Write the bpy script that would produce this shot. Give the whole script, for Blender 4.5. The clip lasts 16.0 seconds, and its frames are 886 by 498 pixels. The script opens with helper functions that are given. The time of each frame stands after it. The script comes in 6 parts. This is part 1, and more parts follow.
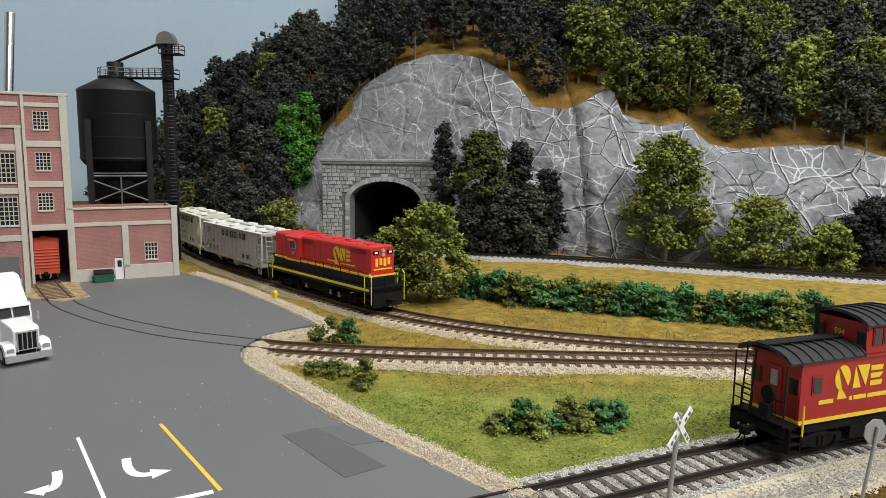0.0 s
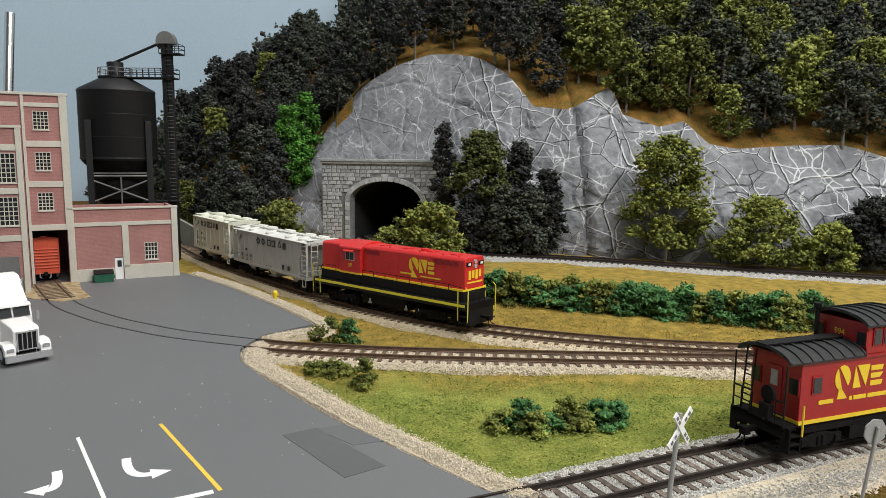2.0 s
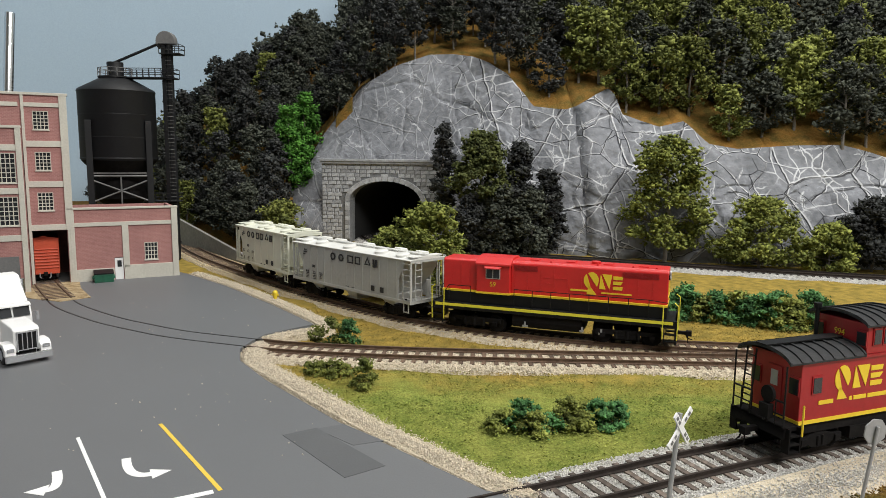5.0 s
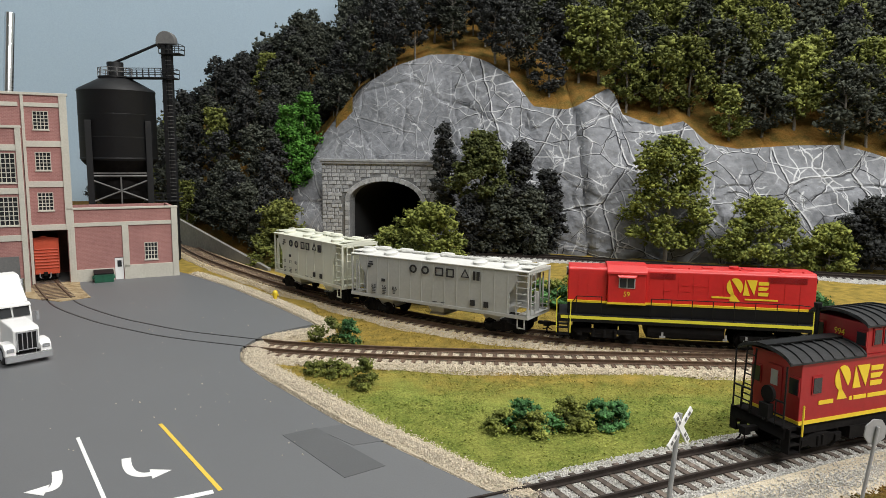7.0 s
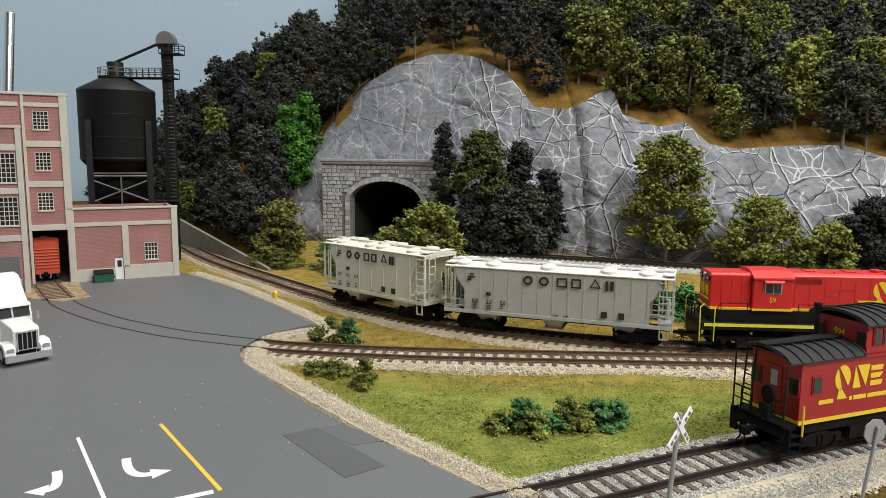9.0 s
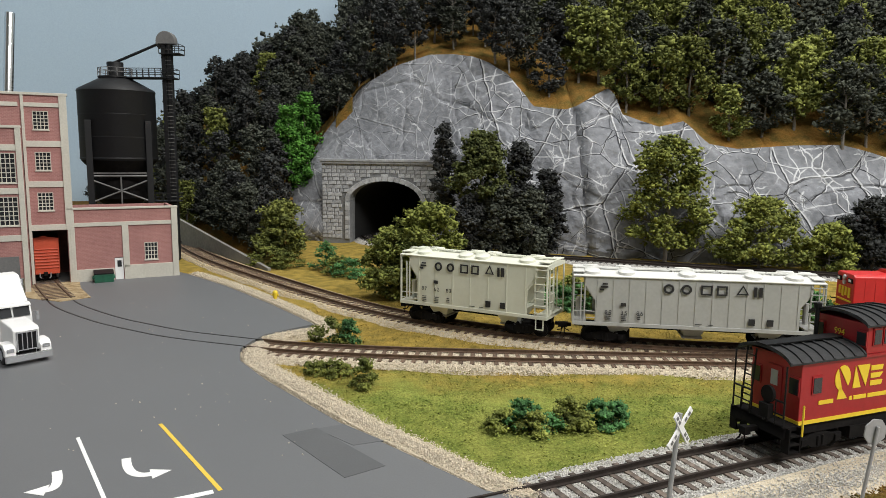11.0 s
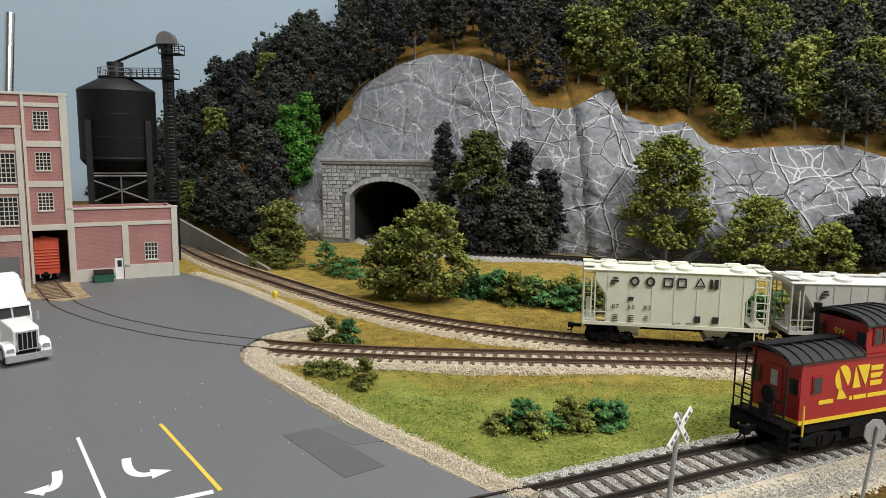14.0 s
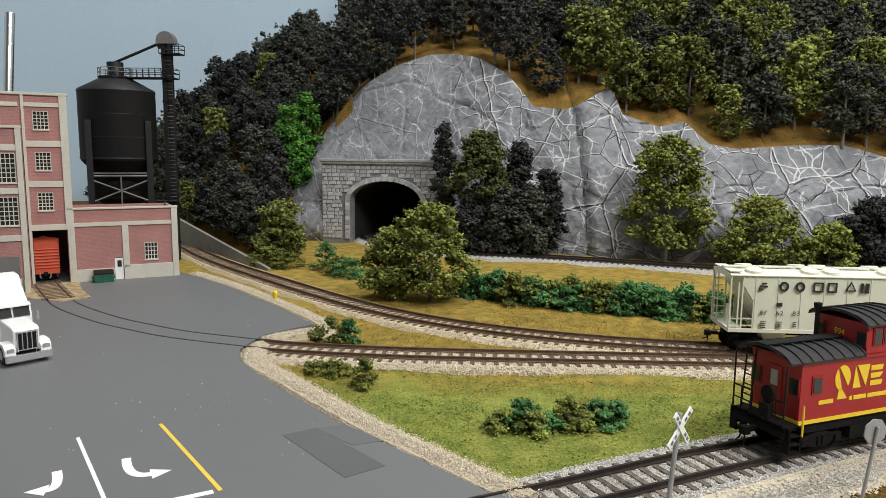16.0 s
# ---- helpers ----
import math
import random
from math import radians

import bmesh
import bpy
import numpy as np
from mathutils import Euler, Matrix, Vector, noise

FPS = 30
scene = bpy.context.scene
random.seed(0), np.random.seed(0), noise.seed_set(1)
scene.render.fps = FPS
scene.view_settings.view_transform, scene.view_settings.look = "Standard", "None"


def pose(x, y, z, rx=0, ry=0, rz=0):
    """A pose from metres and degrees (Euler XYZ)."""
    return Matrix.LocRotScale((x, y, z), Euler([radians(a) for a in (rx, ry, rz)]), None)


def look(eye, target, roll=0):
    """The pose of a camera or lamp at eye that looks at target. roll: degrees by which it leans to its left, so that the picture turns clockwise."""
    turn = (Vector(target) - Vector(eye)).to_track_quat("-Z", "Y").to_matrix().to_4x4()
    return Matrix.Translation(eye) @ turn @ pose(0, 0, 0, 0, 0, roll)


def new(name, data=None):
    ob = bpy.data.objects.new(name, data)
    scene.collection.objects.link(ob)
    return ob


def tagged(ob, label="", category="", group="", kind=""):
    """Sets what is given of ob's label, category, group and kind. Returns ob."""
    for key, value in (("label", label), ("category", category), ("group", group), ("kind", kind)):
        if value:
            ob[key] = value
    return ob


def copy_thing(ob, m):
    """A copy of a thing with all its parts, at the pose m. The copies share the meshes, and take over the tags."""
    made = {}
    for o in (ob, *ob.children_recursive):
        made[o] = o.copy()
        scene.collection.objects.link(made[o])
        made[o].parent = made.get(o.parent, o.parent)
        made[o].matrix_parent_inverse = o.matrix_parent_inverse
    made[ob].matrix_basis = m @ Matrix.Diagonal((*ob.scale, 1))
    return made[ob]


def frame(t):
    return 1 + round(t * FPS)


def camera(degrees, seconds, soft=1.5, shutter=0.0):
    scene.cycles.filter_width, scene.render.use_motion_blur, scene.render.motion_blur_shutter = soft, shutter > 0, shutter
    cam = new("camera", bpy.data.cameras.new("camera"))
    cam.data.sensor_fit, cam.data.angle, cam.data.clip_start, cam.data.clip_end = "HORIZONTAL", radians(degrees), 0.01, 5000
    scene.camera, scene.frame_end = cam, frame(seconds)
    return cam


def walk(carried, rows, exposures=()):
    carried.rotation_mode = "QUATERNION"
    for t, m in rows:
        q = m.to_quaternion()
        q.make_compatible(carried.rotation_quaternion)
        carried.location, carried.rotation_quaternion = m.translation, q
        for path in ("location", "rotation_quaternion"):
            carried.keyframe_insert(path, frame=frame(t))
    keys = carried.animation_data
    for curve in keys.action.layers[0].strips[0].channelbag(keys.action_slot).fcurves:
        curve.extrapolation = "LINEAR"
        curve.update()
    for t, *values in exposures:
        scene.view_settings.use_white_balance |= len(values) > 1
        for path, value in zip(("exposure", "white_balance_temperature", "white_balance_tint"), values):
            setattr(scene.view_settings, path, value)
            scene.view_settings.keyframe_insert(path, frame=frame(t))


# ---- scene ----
import collections
import functools

# ---- camera and its path: it stands still ----
cam = camera(65.1, 16.0, soft=0.75)
EYE = (0.0, 0.0, 0.1174)
LOOK = look(EYE, (0.0, 1.0, 0.1174 - math.tan(radians(7.67))), 0.56)
walk(cam, [(0, LOOK), (16, LOOK)])

# ---- world and light: a closed room with two ceiling lights ----
world = bpy.data.worlds.new("room_air")
scene.world = world
world.use_nodes = True
world.node_tree.nodes["Background"].inputs[0].default_value = (0.9, 0.95, 1.0, 1)
world.node_tree.nodes["Background"].inputs[1].default_value = 0.12
scene.view_settings.exposure = 0.0


def area_lamp(name, x, y, z, sx, sy, watts, target, colour=(1.0, 0.985, 0.95)):
    d = bpy.data.lights.new(name, "AREA")
    d.shape, d.size, d.size_y, d.energy, d.color = "RECTANGLE", sx, sy, watts, colour
    ob = new(name, d)
    ob.matrix_basis = look((x, y, z), target)
    return ob


area_lamp("lamp_over_aisle", 0.80, -0.36, 1.20, 1.2, 0.35, 28.5, (0.15, 0.55, 0.05))
area_lamp("lamp_over_layout", 0.2, 0.60, 1.45, 1.3, 0.3, 18.0, (0.15, 1.0, 0.1))


# ---- materials ----
def mat(name, col, rough=0.6, metal=0.0, var=0.15, scale=60.0, bump=0.15, bscale=500.0, col2=None, per=0.0, spec=0.5, dist=0.0006, coord="Object"):
    """A painted or natural surface: two scales of noise in the colour, fine relief."""
    m = bpy.data.materials.new(name)
    m.use_nodes = True
    nt = m.node_tree
    N, L = nt.nodes, nt.links
    b = N["Principled BSDF"]
    b.inputs["Roughness"].default_value, b.inputs["Metallic"].default_value = rough, metal
    b.inputs["Specular IOR Level"].default_value = spec
    tc = N.new("ShaderNodeTexCoord")
    n1, n2 = N.new("ShaderNodeTexNoise"), N.new("ShaderNodeTexNoise")
    n1.inputs["Scale"].default_value, n1.inputs["Detail"].default_value = scale, 6
    n2.inputs["Scale"].default_value, n2.inputs["Detail"].default_value = bscale, 3
    for n in (n1, n2):
        L.new(tc.outputs[coord], n.inputs["Vector"])
    c2 = col2 if col2 else tuple(c * (1 - var) for c in col)
    ramp = N.new("ShaderNodeValToRGB")
    ramp.color_ramp.elements[0].position, ramp.color_ramp.elements[1].position = 0.35, 0.65
    ramp.color_ramp.elements[0].color, ramp.color_ramp.elements[1].color = (*c2, 1), (*col, 1)
    L.new(n1.outputs[0], ramp.inputs[0])
    mul = N.new("ShaderNodeMixRGB")
    mul.blend_type, mul.inputs[0].default_value = "OVERLAY", min(1.0, var * 1.6)
    L.new(ramp.outputs[0], mul.inputs[1]), L.new(n2.outputs[0], mul.inputs[2])
    out = mul.outputs[0]
    if per:
        oi, mr, hsv = N.new("ShaderNodeObjectInfo"), N.new("ShaderNodeMapRange"), N.new("ShaderNodeHueSaturation")
        mr.inputs["To Min"].default_value, mr.inputs["To Max"].default_value = 1 - per, 1 + per
        L.new(oi.outputs["Random"], mr.inputs["Value"]), L.new(mr.outputs[0], hsv.inputs["Value"]), L.new(out, hsv.inputs["Color"])
        out = hsv.outputs[0]
    L.new(out, b.inputs["Base Color"])
    if bump:
        bp = N.new("ShaderNodeBump")
        bp.inputs["Strength"].default_value, bp.inputs["Distance"].default_value = bump, dist
        L.new(n2.outputs[0], bp.inputs["Height"]), L.new(bp.outputs[0], b.inputs["Normal"])
    return m


def island_vary(m, amount=0.3):
    """Each loose piece of one mesh gets its own lightness."""
    N, L = m.node_tree.nodes, m.node_tree.links
    b = N["Principled BSDF"]
    src = b.inputs["Base Color"].links[0].from_socket
    g, mr, hsv = N.new("ShaderNodeNewGeometry"), N.new("ShaderNodeMapRange"), N.new("ShaderNodeHueSaturation")
    mr.inputs["To Min"].default_value, mr.inputs["To Max"].default_value = 1 - amount, 1 + amount
    L.new(g.outputs["Random Per Island"], mr.inputs["Value"]), L.new(mr.outputs[0], hsv.inputs["Value"])
    L.new(src, hsv.inputs["Color"]), L.new(hsv.outputs[0], b.inputs["Base Color"])
    return m


def rock_material():
    """Grey cast rock: straight-sided blocks parted by dark cracks, their lips dry-brushed with chalk, and fine scratches."""
    m = mat("grey_cast_rock", (0.212, 0.220, 0.240), 0.9, var=0.16, scale=16, bump=0.9, bscale=150, col2=(0.150, 0.156, 0.170), dist=0.002)
    N, L = m.node_tree.nodes, m.node_tree.links
    b = N["Principled BSDF"]
    col = b.inputs["Base Color"].links[0].from_socket
    bump = b.inputs["Normal"].links[0].from_node
    b.inputs["Specular IOR Level"].default_value = 0.15
    tc, warp = N.new("ShaderNodeTexCoord"), N.new("ShaderNodeTexNoise")
    warp.inputs["Scale"].default_value, warp.inputs["Detail"].default_value = 30, 3
    L.new(tc.outputs["Object"], warp.inputs["Vector"])
    add = N.new("ShaderNodeMixRGB")
    add.blend_type, add.inputs[0].default_value = "ADD", 0.011
    L.new(tc.outputs["Object"], add.inputs[1]), L.new(warp.outputs["Color"], add.inputs[2])

    def math_node(op, *ins):
        n = N.new("ShaderNodeMath")
        n.operation = op
        for k, v in enumerate(ins):
            if isinstance(v, (int, float)):
                n.inputs[k].default_value = v
            else:
                L.new(v, n.inputs[k])
        return n.outputs[0]

    def span(v, lo, hi, a=0.0, c=1.0):
        n = N.new("ShaderNodeMapRange")
        n.inputs["From Min"].default_value, n.inputs["From Max"].default_value = lo, hi
        n.inputs["To Min"].default_value, n.inputs["To Max"].default_value = a, c
        L.new(v, n.inputs["Value"])
        return n.outputs[0]

    def blend(fac, tone):
        n = N.new("ShaderNodeMixRGB")
        n.inputs[2].default_value = tone
        L.new(fac, n.inputs[0]), L.new(col, n.inputs[1])
        return n.outputs[0]

    grain = N.new("ShaderNodeTexNoise")
    grain.inputs["Scale"].default_value, grain.inputs["Detail"].default_value, grain.inputs["Roughness"].default_value = 75, 10, 0.75
    L.new(tc.outputs["Object"], grain.inputs["Vector"])
    col = blend(span(grain.outputs[0], 0.54, 0.74, 0.0, 0.5), (0.46, 0.47, 0.49, 1))
    col = blend(span(grain.outputs[0], 0.30, 0.44, 0.45, 0.0), (0.075, 0.077, 0.085, 1))
    # the smooth dome over the tunnel is cast with few blocks
    sep, bent, face = N.new("ShaderNodeSeparateXYZ"), N.new("ShaderNodeSeparateXYZ"), N.new("ShaderNodeCombineXYZ")
    L.new(tc.outputs["Object"], sep.inputs[0]), L.new(add.outputs[0], bent.inputs[0])
    L.new(bent.outputs["X"], face.inputs[0]), L.new(bent.outputs["Z"], face.inputs[1])
    blocky = span(sep.outputs["X"], -0.01, 0.05, 0.38, 1.0)
    height = None
    for scale, stretch, turn, lip, width, cut in ((12, 0.65, 0.2, 0.020, 0.012, 0.26), (21, 1.35, -0.3, 0.026, 0.015, 0.36), (38, 0.8, 0.5, 0.036, 0.021, 0.46)):
        mp = N.new("ShaderNodeMapping")
        mp.inputs["Location"].default_value = (scale * 0.37, scale * 0.11, 0.2)
        mp.inputs["Rotation"].default_value = (0, 0, turn)
        mp.inputs["Scale"].default_value = (1.0, stretch, 1.0)
        L.new(face.outputs[0], mp.inputs["Vector"])
        off = N.new("ShaderNodeMapping")
        off.inputs["Location"].default_value = (0.0010, 0.0010, 0.0)
        L.new(mp.outputs[0], off.inputs["Vector"])
        patch = N.new("ShaderNodeTexNoise")
        patch.inputs["Scale"].default_value = scale * 0.9
        L.new(mp.outputs[0], patch.inputs["Vector"])
        rgb = N.new("ShaderNodeSeparateColor")
        L.new(patch.outputs["Color"], rgb.inputs[0])
        for vec, w, tone, low, amount, ch in ((mp, lip, (0.60, 0.61, 0.63, 1), cut, 0.66, 0), (off, width, (0.028, 0.028, 0.033, 1), cut + 0.04, 0.92, 1)):
            vo = N.new("ShaderNodeTexVoronoi")
            vo.voronoi_dimensions, vo.feature = "2D", "DISTANCE_TO_EDGE"
            vo.inputs["Scale"].default_value = scale
            L.new(vec.outputs[0], vo.inputs["Vector"])
            line = math_node("MULTIPLY", span(vo.outputs["Distance"], w * 0.45, w, 1.0, 0.0), span(rgb.outputs[ch], low, low + 0.12))
            line = math_node("MULTIPLY", math_node("MULTIPLY", line, amount), blocky)
            col = blend(line, tone)
            if ch == 1:
                height = line if height is None else math_node("MAXIMUM", height, line)
    # fine hooked scratches all over
    scr = N.new("ShaderNodeTexVoronoi")
    scr.voronoi_dimensions, scr.feature = "2D", "DISTANCE_TO_EDGE"
    scr.inputs["Scale"].default_value = 26
    wob = N.new("ShaderNodeMixRGB")
    wob.blend_type, wob.inputs[0].default_value = "ADD", 0.03
    L.new(face.outputs[0], wob.inputs[1]), L.new(warp.outputs["Color"], wob.inputs[2]), L.new(wob.outputs[0], scr.inputs["Vector"])
    keep = N.new("ShaderNodeTexNoise")
    keep.inputs["Scale"].default_value, keep.inputs["Detail"].default_value = 34, 3
    L.new(tc.outputs["Object"], keep.inputs["Vector"])
    fine = math_node("MULTIPLY", span(scr.outputs["Distance"], 0.014, 0.032, 1.0, 0.0), span(keep.outputs[0], 0.50, 0.57))
    dark = math_node("MULTIPLY", span(scr.outputs["Distance"], 0.006, 0.014, 1.0, 0.0), span(keep.outputs[0], 0.56, 0.60))
    col = blend(math_node("MULTIPLY", fine, 0.7), (0.60, 0.61, 0.63, 1))
    col = blend(math_node("MULTIPLY", dark, 0.75), (0.05, 0.05, 0.056, 1))
    L.new(col, b.inputs["Base Color"])
    src = bump.inputs["Height"].links[0].from_socket
    L.new(math_node("SUBTRACT", src, math_node("MULTIPLY", height, 1.2)), bump.inputs["Height"])
    return m


def turf_material():
    """Scenic turf: green in the front lot, golden brown towards the tracks and hills, in ragged patches."""
    m = mat("scenic_turf", (0.240, 0.258, 0.060), 0.95, var=0.45, scale=95, bump=1.0, bscale=900, col2=(0.150, 0.185, 0.038), dist=0.0012, spec=0.1)
    N, L = m.node_tree.nodes, m.node_tree.links
    b = N["Principled BSDF"]
    green = b.inputs["Base Color"].links[0].from_socket
    tc, sep, no = N.new("ShaderNodeTexCoord"), N.new("ShaderNodeSeparateXYZ"), N.new("ShaderNodeTexNoise")
    no.inputs["Scale"].default_value, no.inputs["Detail"].default_value = 30, 6
    L.new(tc.outputs["Object"], sep.inputs[0]), L.new(tc.outputs["Object"], no.inputs["Vector"])
    ad = N.new("ShaderNodeMath")
    ad.operation, ad.inputs[1].default_value, ad.inputs[2].default_value = "MULTIPLY_ADD", 0.10, -0.05
    L.new(no.outputs[0], ad.inputs[0])
    a2 = N.new("ShaderNodeMath")
    L.new(ad.outputs[0], a2.inputs[0]), L.new(sep.outputs["Y"], a2.inputs[1])
    mr = N.new("ShaderNodeMapRange")
    mr.inputs["From Min"].default_value, mr.inputs["From Max"].default_value = 0.337, 0.397
    L.new(a2.outputs[0], mr.inputs["Value"])
    gold = N.new("ShaderNodeValToRGB")
    gold.color_ramp.elements[0].color, gold.color_ramp.elements[1].color = (0.170, 0.132, 0.032, 1), (0.375, 0.262, 0.060, 1)
    gold.color_ramp.elements[0].position, gold.color_ramp.elements[1].position = 0.3, 0.7
    n3 = N.new("ShaderNodeTexNoise")
    n3.inputs["Scale"].default_value, n3.inputs["Detail"].default_value = 120, 8
    L.new(tc.outputs["Object"], n3.inputs["Vector"]), L.new(n3.outputs[0], gold.inputs[0])
    mx = N.new("ShaderNodeMixRGB")
    L.new(mr.outputs[0], mx.inputs[0]), L.new(green, mx.inputs[1]), L.new(gold.outputs[0], mx.inputs[2])
    L.new(mx.outputs[0], b.inputs["Base Color"])
    return m


M = dict(
    rock=rock_material(),
    turf=turf_material(),
    hill_turf=mat("ochre_hill_turf", (0.22, 0.115, 0.028), 0.95, var=0.4, scale=50, bump=0.8, bscale=500, col2=(0.10, 0.075, 0.02), dist=0.002, spec=0.1),
    asphalt=mat("grey_asphalt", (0.126, 0.129, 0.135), 0.55, var=0.07, scale=7, bump=0.12, bscale=1500, dist=0.0003),
    patch=mat("dark_asphalt_patch", (0.090, 0.092, 0.096), 0.6, var=0.08, scale=30, bump=0.12, bscale=1500, dist=0.0003),
    patch2=mat("worn_asphalt_patch", (0.110, 0.112, 0.117), 0.6, var=0.08, scale=30, bump=0.12, bscale=1500, dist=0.0003),
    road=mat("beige_road", (0.42, 0.38, 0.33), 0.8, var=0.1, scale=30, bump=0.2, bscale=1500),
    white_line=mat("white_road_paint", (0.78, 0.78, 0.77), 0.5, var=0.06, scale=200, bump=0.1),
    yellow_line=mat("yellow_road_paint", (0.72, 0.50, 0.06), 0.5, var=0.08, scale=200, bump=0.1),
    ballast=island_vary(mat("pale_ballast", (0.66, 0.58, 0.455), 0.9, var=0.2, scale=300, bump=0.3), 0.18),
    ballast_tan=island_vary(mat("tan_ballast", (0.60, 0.48, 0.285), 0.9, var=0.25, scale=300, bump=0.3), 0.2),
    ballast_grey=island_vary(mat("grey_ballast", (0.55, 0.535, 0.50), 0.9, var=0.2, scale=300, bump=0.3), 0.25),
    ballast_bed=mat("ballast_bed", (0.60, 0.52, 0.39), 0.95, var=0.25, scale=400, bump=0.9, bscale=1300, dist=0.001),
    bed_grey=mat("grey_ballast_bed", (0.50, 0.49, 0.47), 0.95, var=0.4, scale=400, bump=0.9, bscale=1300, dist=0.001),
    tie_worn=mat("weathered_grey_tie", (0.125, 0.098, 0.080), 0.85, var=0.3, scale=400, bump=0.3, per=0.35),
    tie=mat("brown_tie", (0.125, 0.080, 0.052), 0.8, var=0.3, scale=400, bump=0.3, per=0.35),
    tie_dark=mat("black_tie", (0.035, 0.03, 0.028), 0.8, var=0.3, scale=400, bump=0.3, per=0.35),
    rail=mat("rusty_rail", (0.14, 0.088, 0.058), 0.6, 0.3, var=0.3, scale=300, bump=0.2),
    rail_sunk=mat("worn_grey_rail", (0.042, 0.040, 0.039), 0.5, 0.3, var=0.3, scale=300, bump=0.2),
    rail_dark=mat("dark_rail", (0.036, 0.028, 0.024), 0.75, 0.0, spec=0.2, var=0.3, scale=300, bump=0.2),
    backdrop=mat("blue_grey_backdrop", (0.410, 0.522, 0.625), 0.9, var=0.08, scale=1.5, bump=0.03, bscale=300),
    wall=mat("room_wall", (0.7, 0.69, 0.66), 0.9, var=0.05, scale=3, bump=0.05),
    floor=mat("room_floor", (0.3, 0.28, 0.26), 0.8, var=0.2, scale=3, bump=0.05),
)


# ---- building blocks ----
class Geo:
    """Vertices and faces gathered for one mesh."""

    def __init__(self):
        self.v, self.f = [], []

    def add(self, verts, faces):
        o = len(self.v)
        self.v += [tuple(p) for p in verts]
        self.f += [tuple(i + o for i in q) for q in faces]
        return self

    def box(self, x0, x1, y0, y1, z0, z1, m=None):
        vs = [Vector(p) for p in ((x0, y0, z0), (x1, y0, z0), (x1, y1, z0), (x0, y1, z0), (x0, y0, z1), (x1, y0, z1), (x1, y1, z1), (x0, y1, z1))]
        if m is not None:
            vs = [m @ p for p in vs]
        return self.add(vs, ((0, 3, 2, 1), (4, 5, 6, 7), (0, 1, 5, 4), (1, 2, 6, 5), (2, 3, 7, 6), (3, 0, 4, 7)))

    def rod(self, a, b, r, r2=None, n=8):
        """A round bar from a to b."""
        a, b = Vector(a), Vector(b)
        q = (b - a).to_track_quat("Z", "Y")
        r2 = r if r2 is None else r2
        vs = [a + q @ Vector((r * math.cos(2 * math.pi * i / n), r * math.sin(2 * math.pi * i / n), 0)) for i in range(n)]
        vs += [b + q @ Vector((r2 * math.cos(2 * math.pi * i / n), r2 * math.sin(2 * math.pi * i / n), 0)) for i in range(n)]
        return self.add(vs, [(i, (i + 1) % n, n + (i + 1) % n, n + i) for i in range(n)] + [tuple(range(n))[::-1], tuple(range(n, 2 * n))])

    def wire(self, pts, r, n=6):
        for a, b in zip(pts, pts[1:]):
            self.rod(a, b, r, n=n)
        return self

    def prism(self, profile, a, b, axis="x"):
        """A closed profile of (u, w), drawn from a to b along x (u=y, w=z), y (u=x, w=z) or z (u=x, w=y)."""
        n = len(profile)
        put = dict(x=lambda t, u, w: (t, u, w), y=lambda t, u, w: (u, t, w), z=lambda t, u, w: (u, w, t))[axis]
        vs = [put(a, u, w) for u, w in profile] + [put(b, u, w) for u, w in profile]
        return self.add(vs, [(i, (i + 1) % n, n + (i + 1) % n, n + i) for i in range(n)] + [tuple(range(n))[::-1], tuple(range(n, 2 * n))])

    def lathe(self, prof, n=24, centre=(0, 0)):
        """A turned body about z from (radius, z) pairs."""
        k = len(prof)
        vs = [(centre[0] + r * math.cos(2 * math.pi * i / n), centre[1] + r * math.sin(2 * math.pi * i / n), z) for i in range(n) for r, z in prof]
        fs = [(i * k + j, ((i + 1) % n) * k + j, ((i + 1) % n) * k + j + 1, i * k + j + 1) for i in range(n) for j in range(k - 1)]
        return self.add(vs, fs)

    def moved(self, m):
        self.v = [tuple(m @ Vector(p)) for p in self.v]
        return self

    def mesh(self, name, material, bevel=0.0, smooth=False):
        me = bpy.data.meshes.new(name)
        me.from_pydata(self.v, [], self.f)
        bm = bmesh.new()
        bm.from_mesh(me)
        bmesh.ops.recalc_face_normals(bm, faces=bm.faces)
        if bevel:
            sharp = [e for e in bm.edges if len(e.link_faces) == 2 and e.calc_face_angle(0) > 0.5]
            bmesh.ops.bevel(bm, geom=sharp, offset=bevel, segments=2, affect="EDGES", profile=0.5, clamp_overlap=True)
        bm.to_mesh(me)
        bm.free()
        if smooth:
            me.polygons.foreach_set("use_smooth", [True] * len(me.polygons))
            me.set_sharp_from_angle(angle=0.7)
        me.materials.append(material)
        return me


def part(name, geo, material, parent=None, label="", bevel=0.0, smooth=False, at=None):
    ob = new(name, geo.mesh(name, material, bevel, smooth) if isinstance(geo, Geo) else geo)
    if parent is not None:
        ob.parent = parent
    if at is not None:
        ob.matrix_basis = at
    if label:
        tagged(ob, label)
    return ob


def thing(name, label, category, m=None, group=""):
    ob = new(name)
    ob.empty_display_size = 0.01
    tagged(ob, label, category, group)
    if m is not None:
        ob.matrix_basis = m
    return ob


def structure(name, geo, material, label="", smooth=False, bevel=0.0):
    return tagged(part(name, geo, material, label=label, smooth=smooth, bevel=bevel), label, kind="structure")


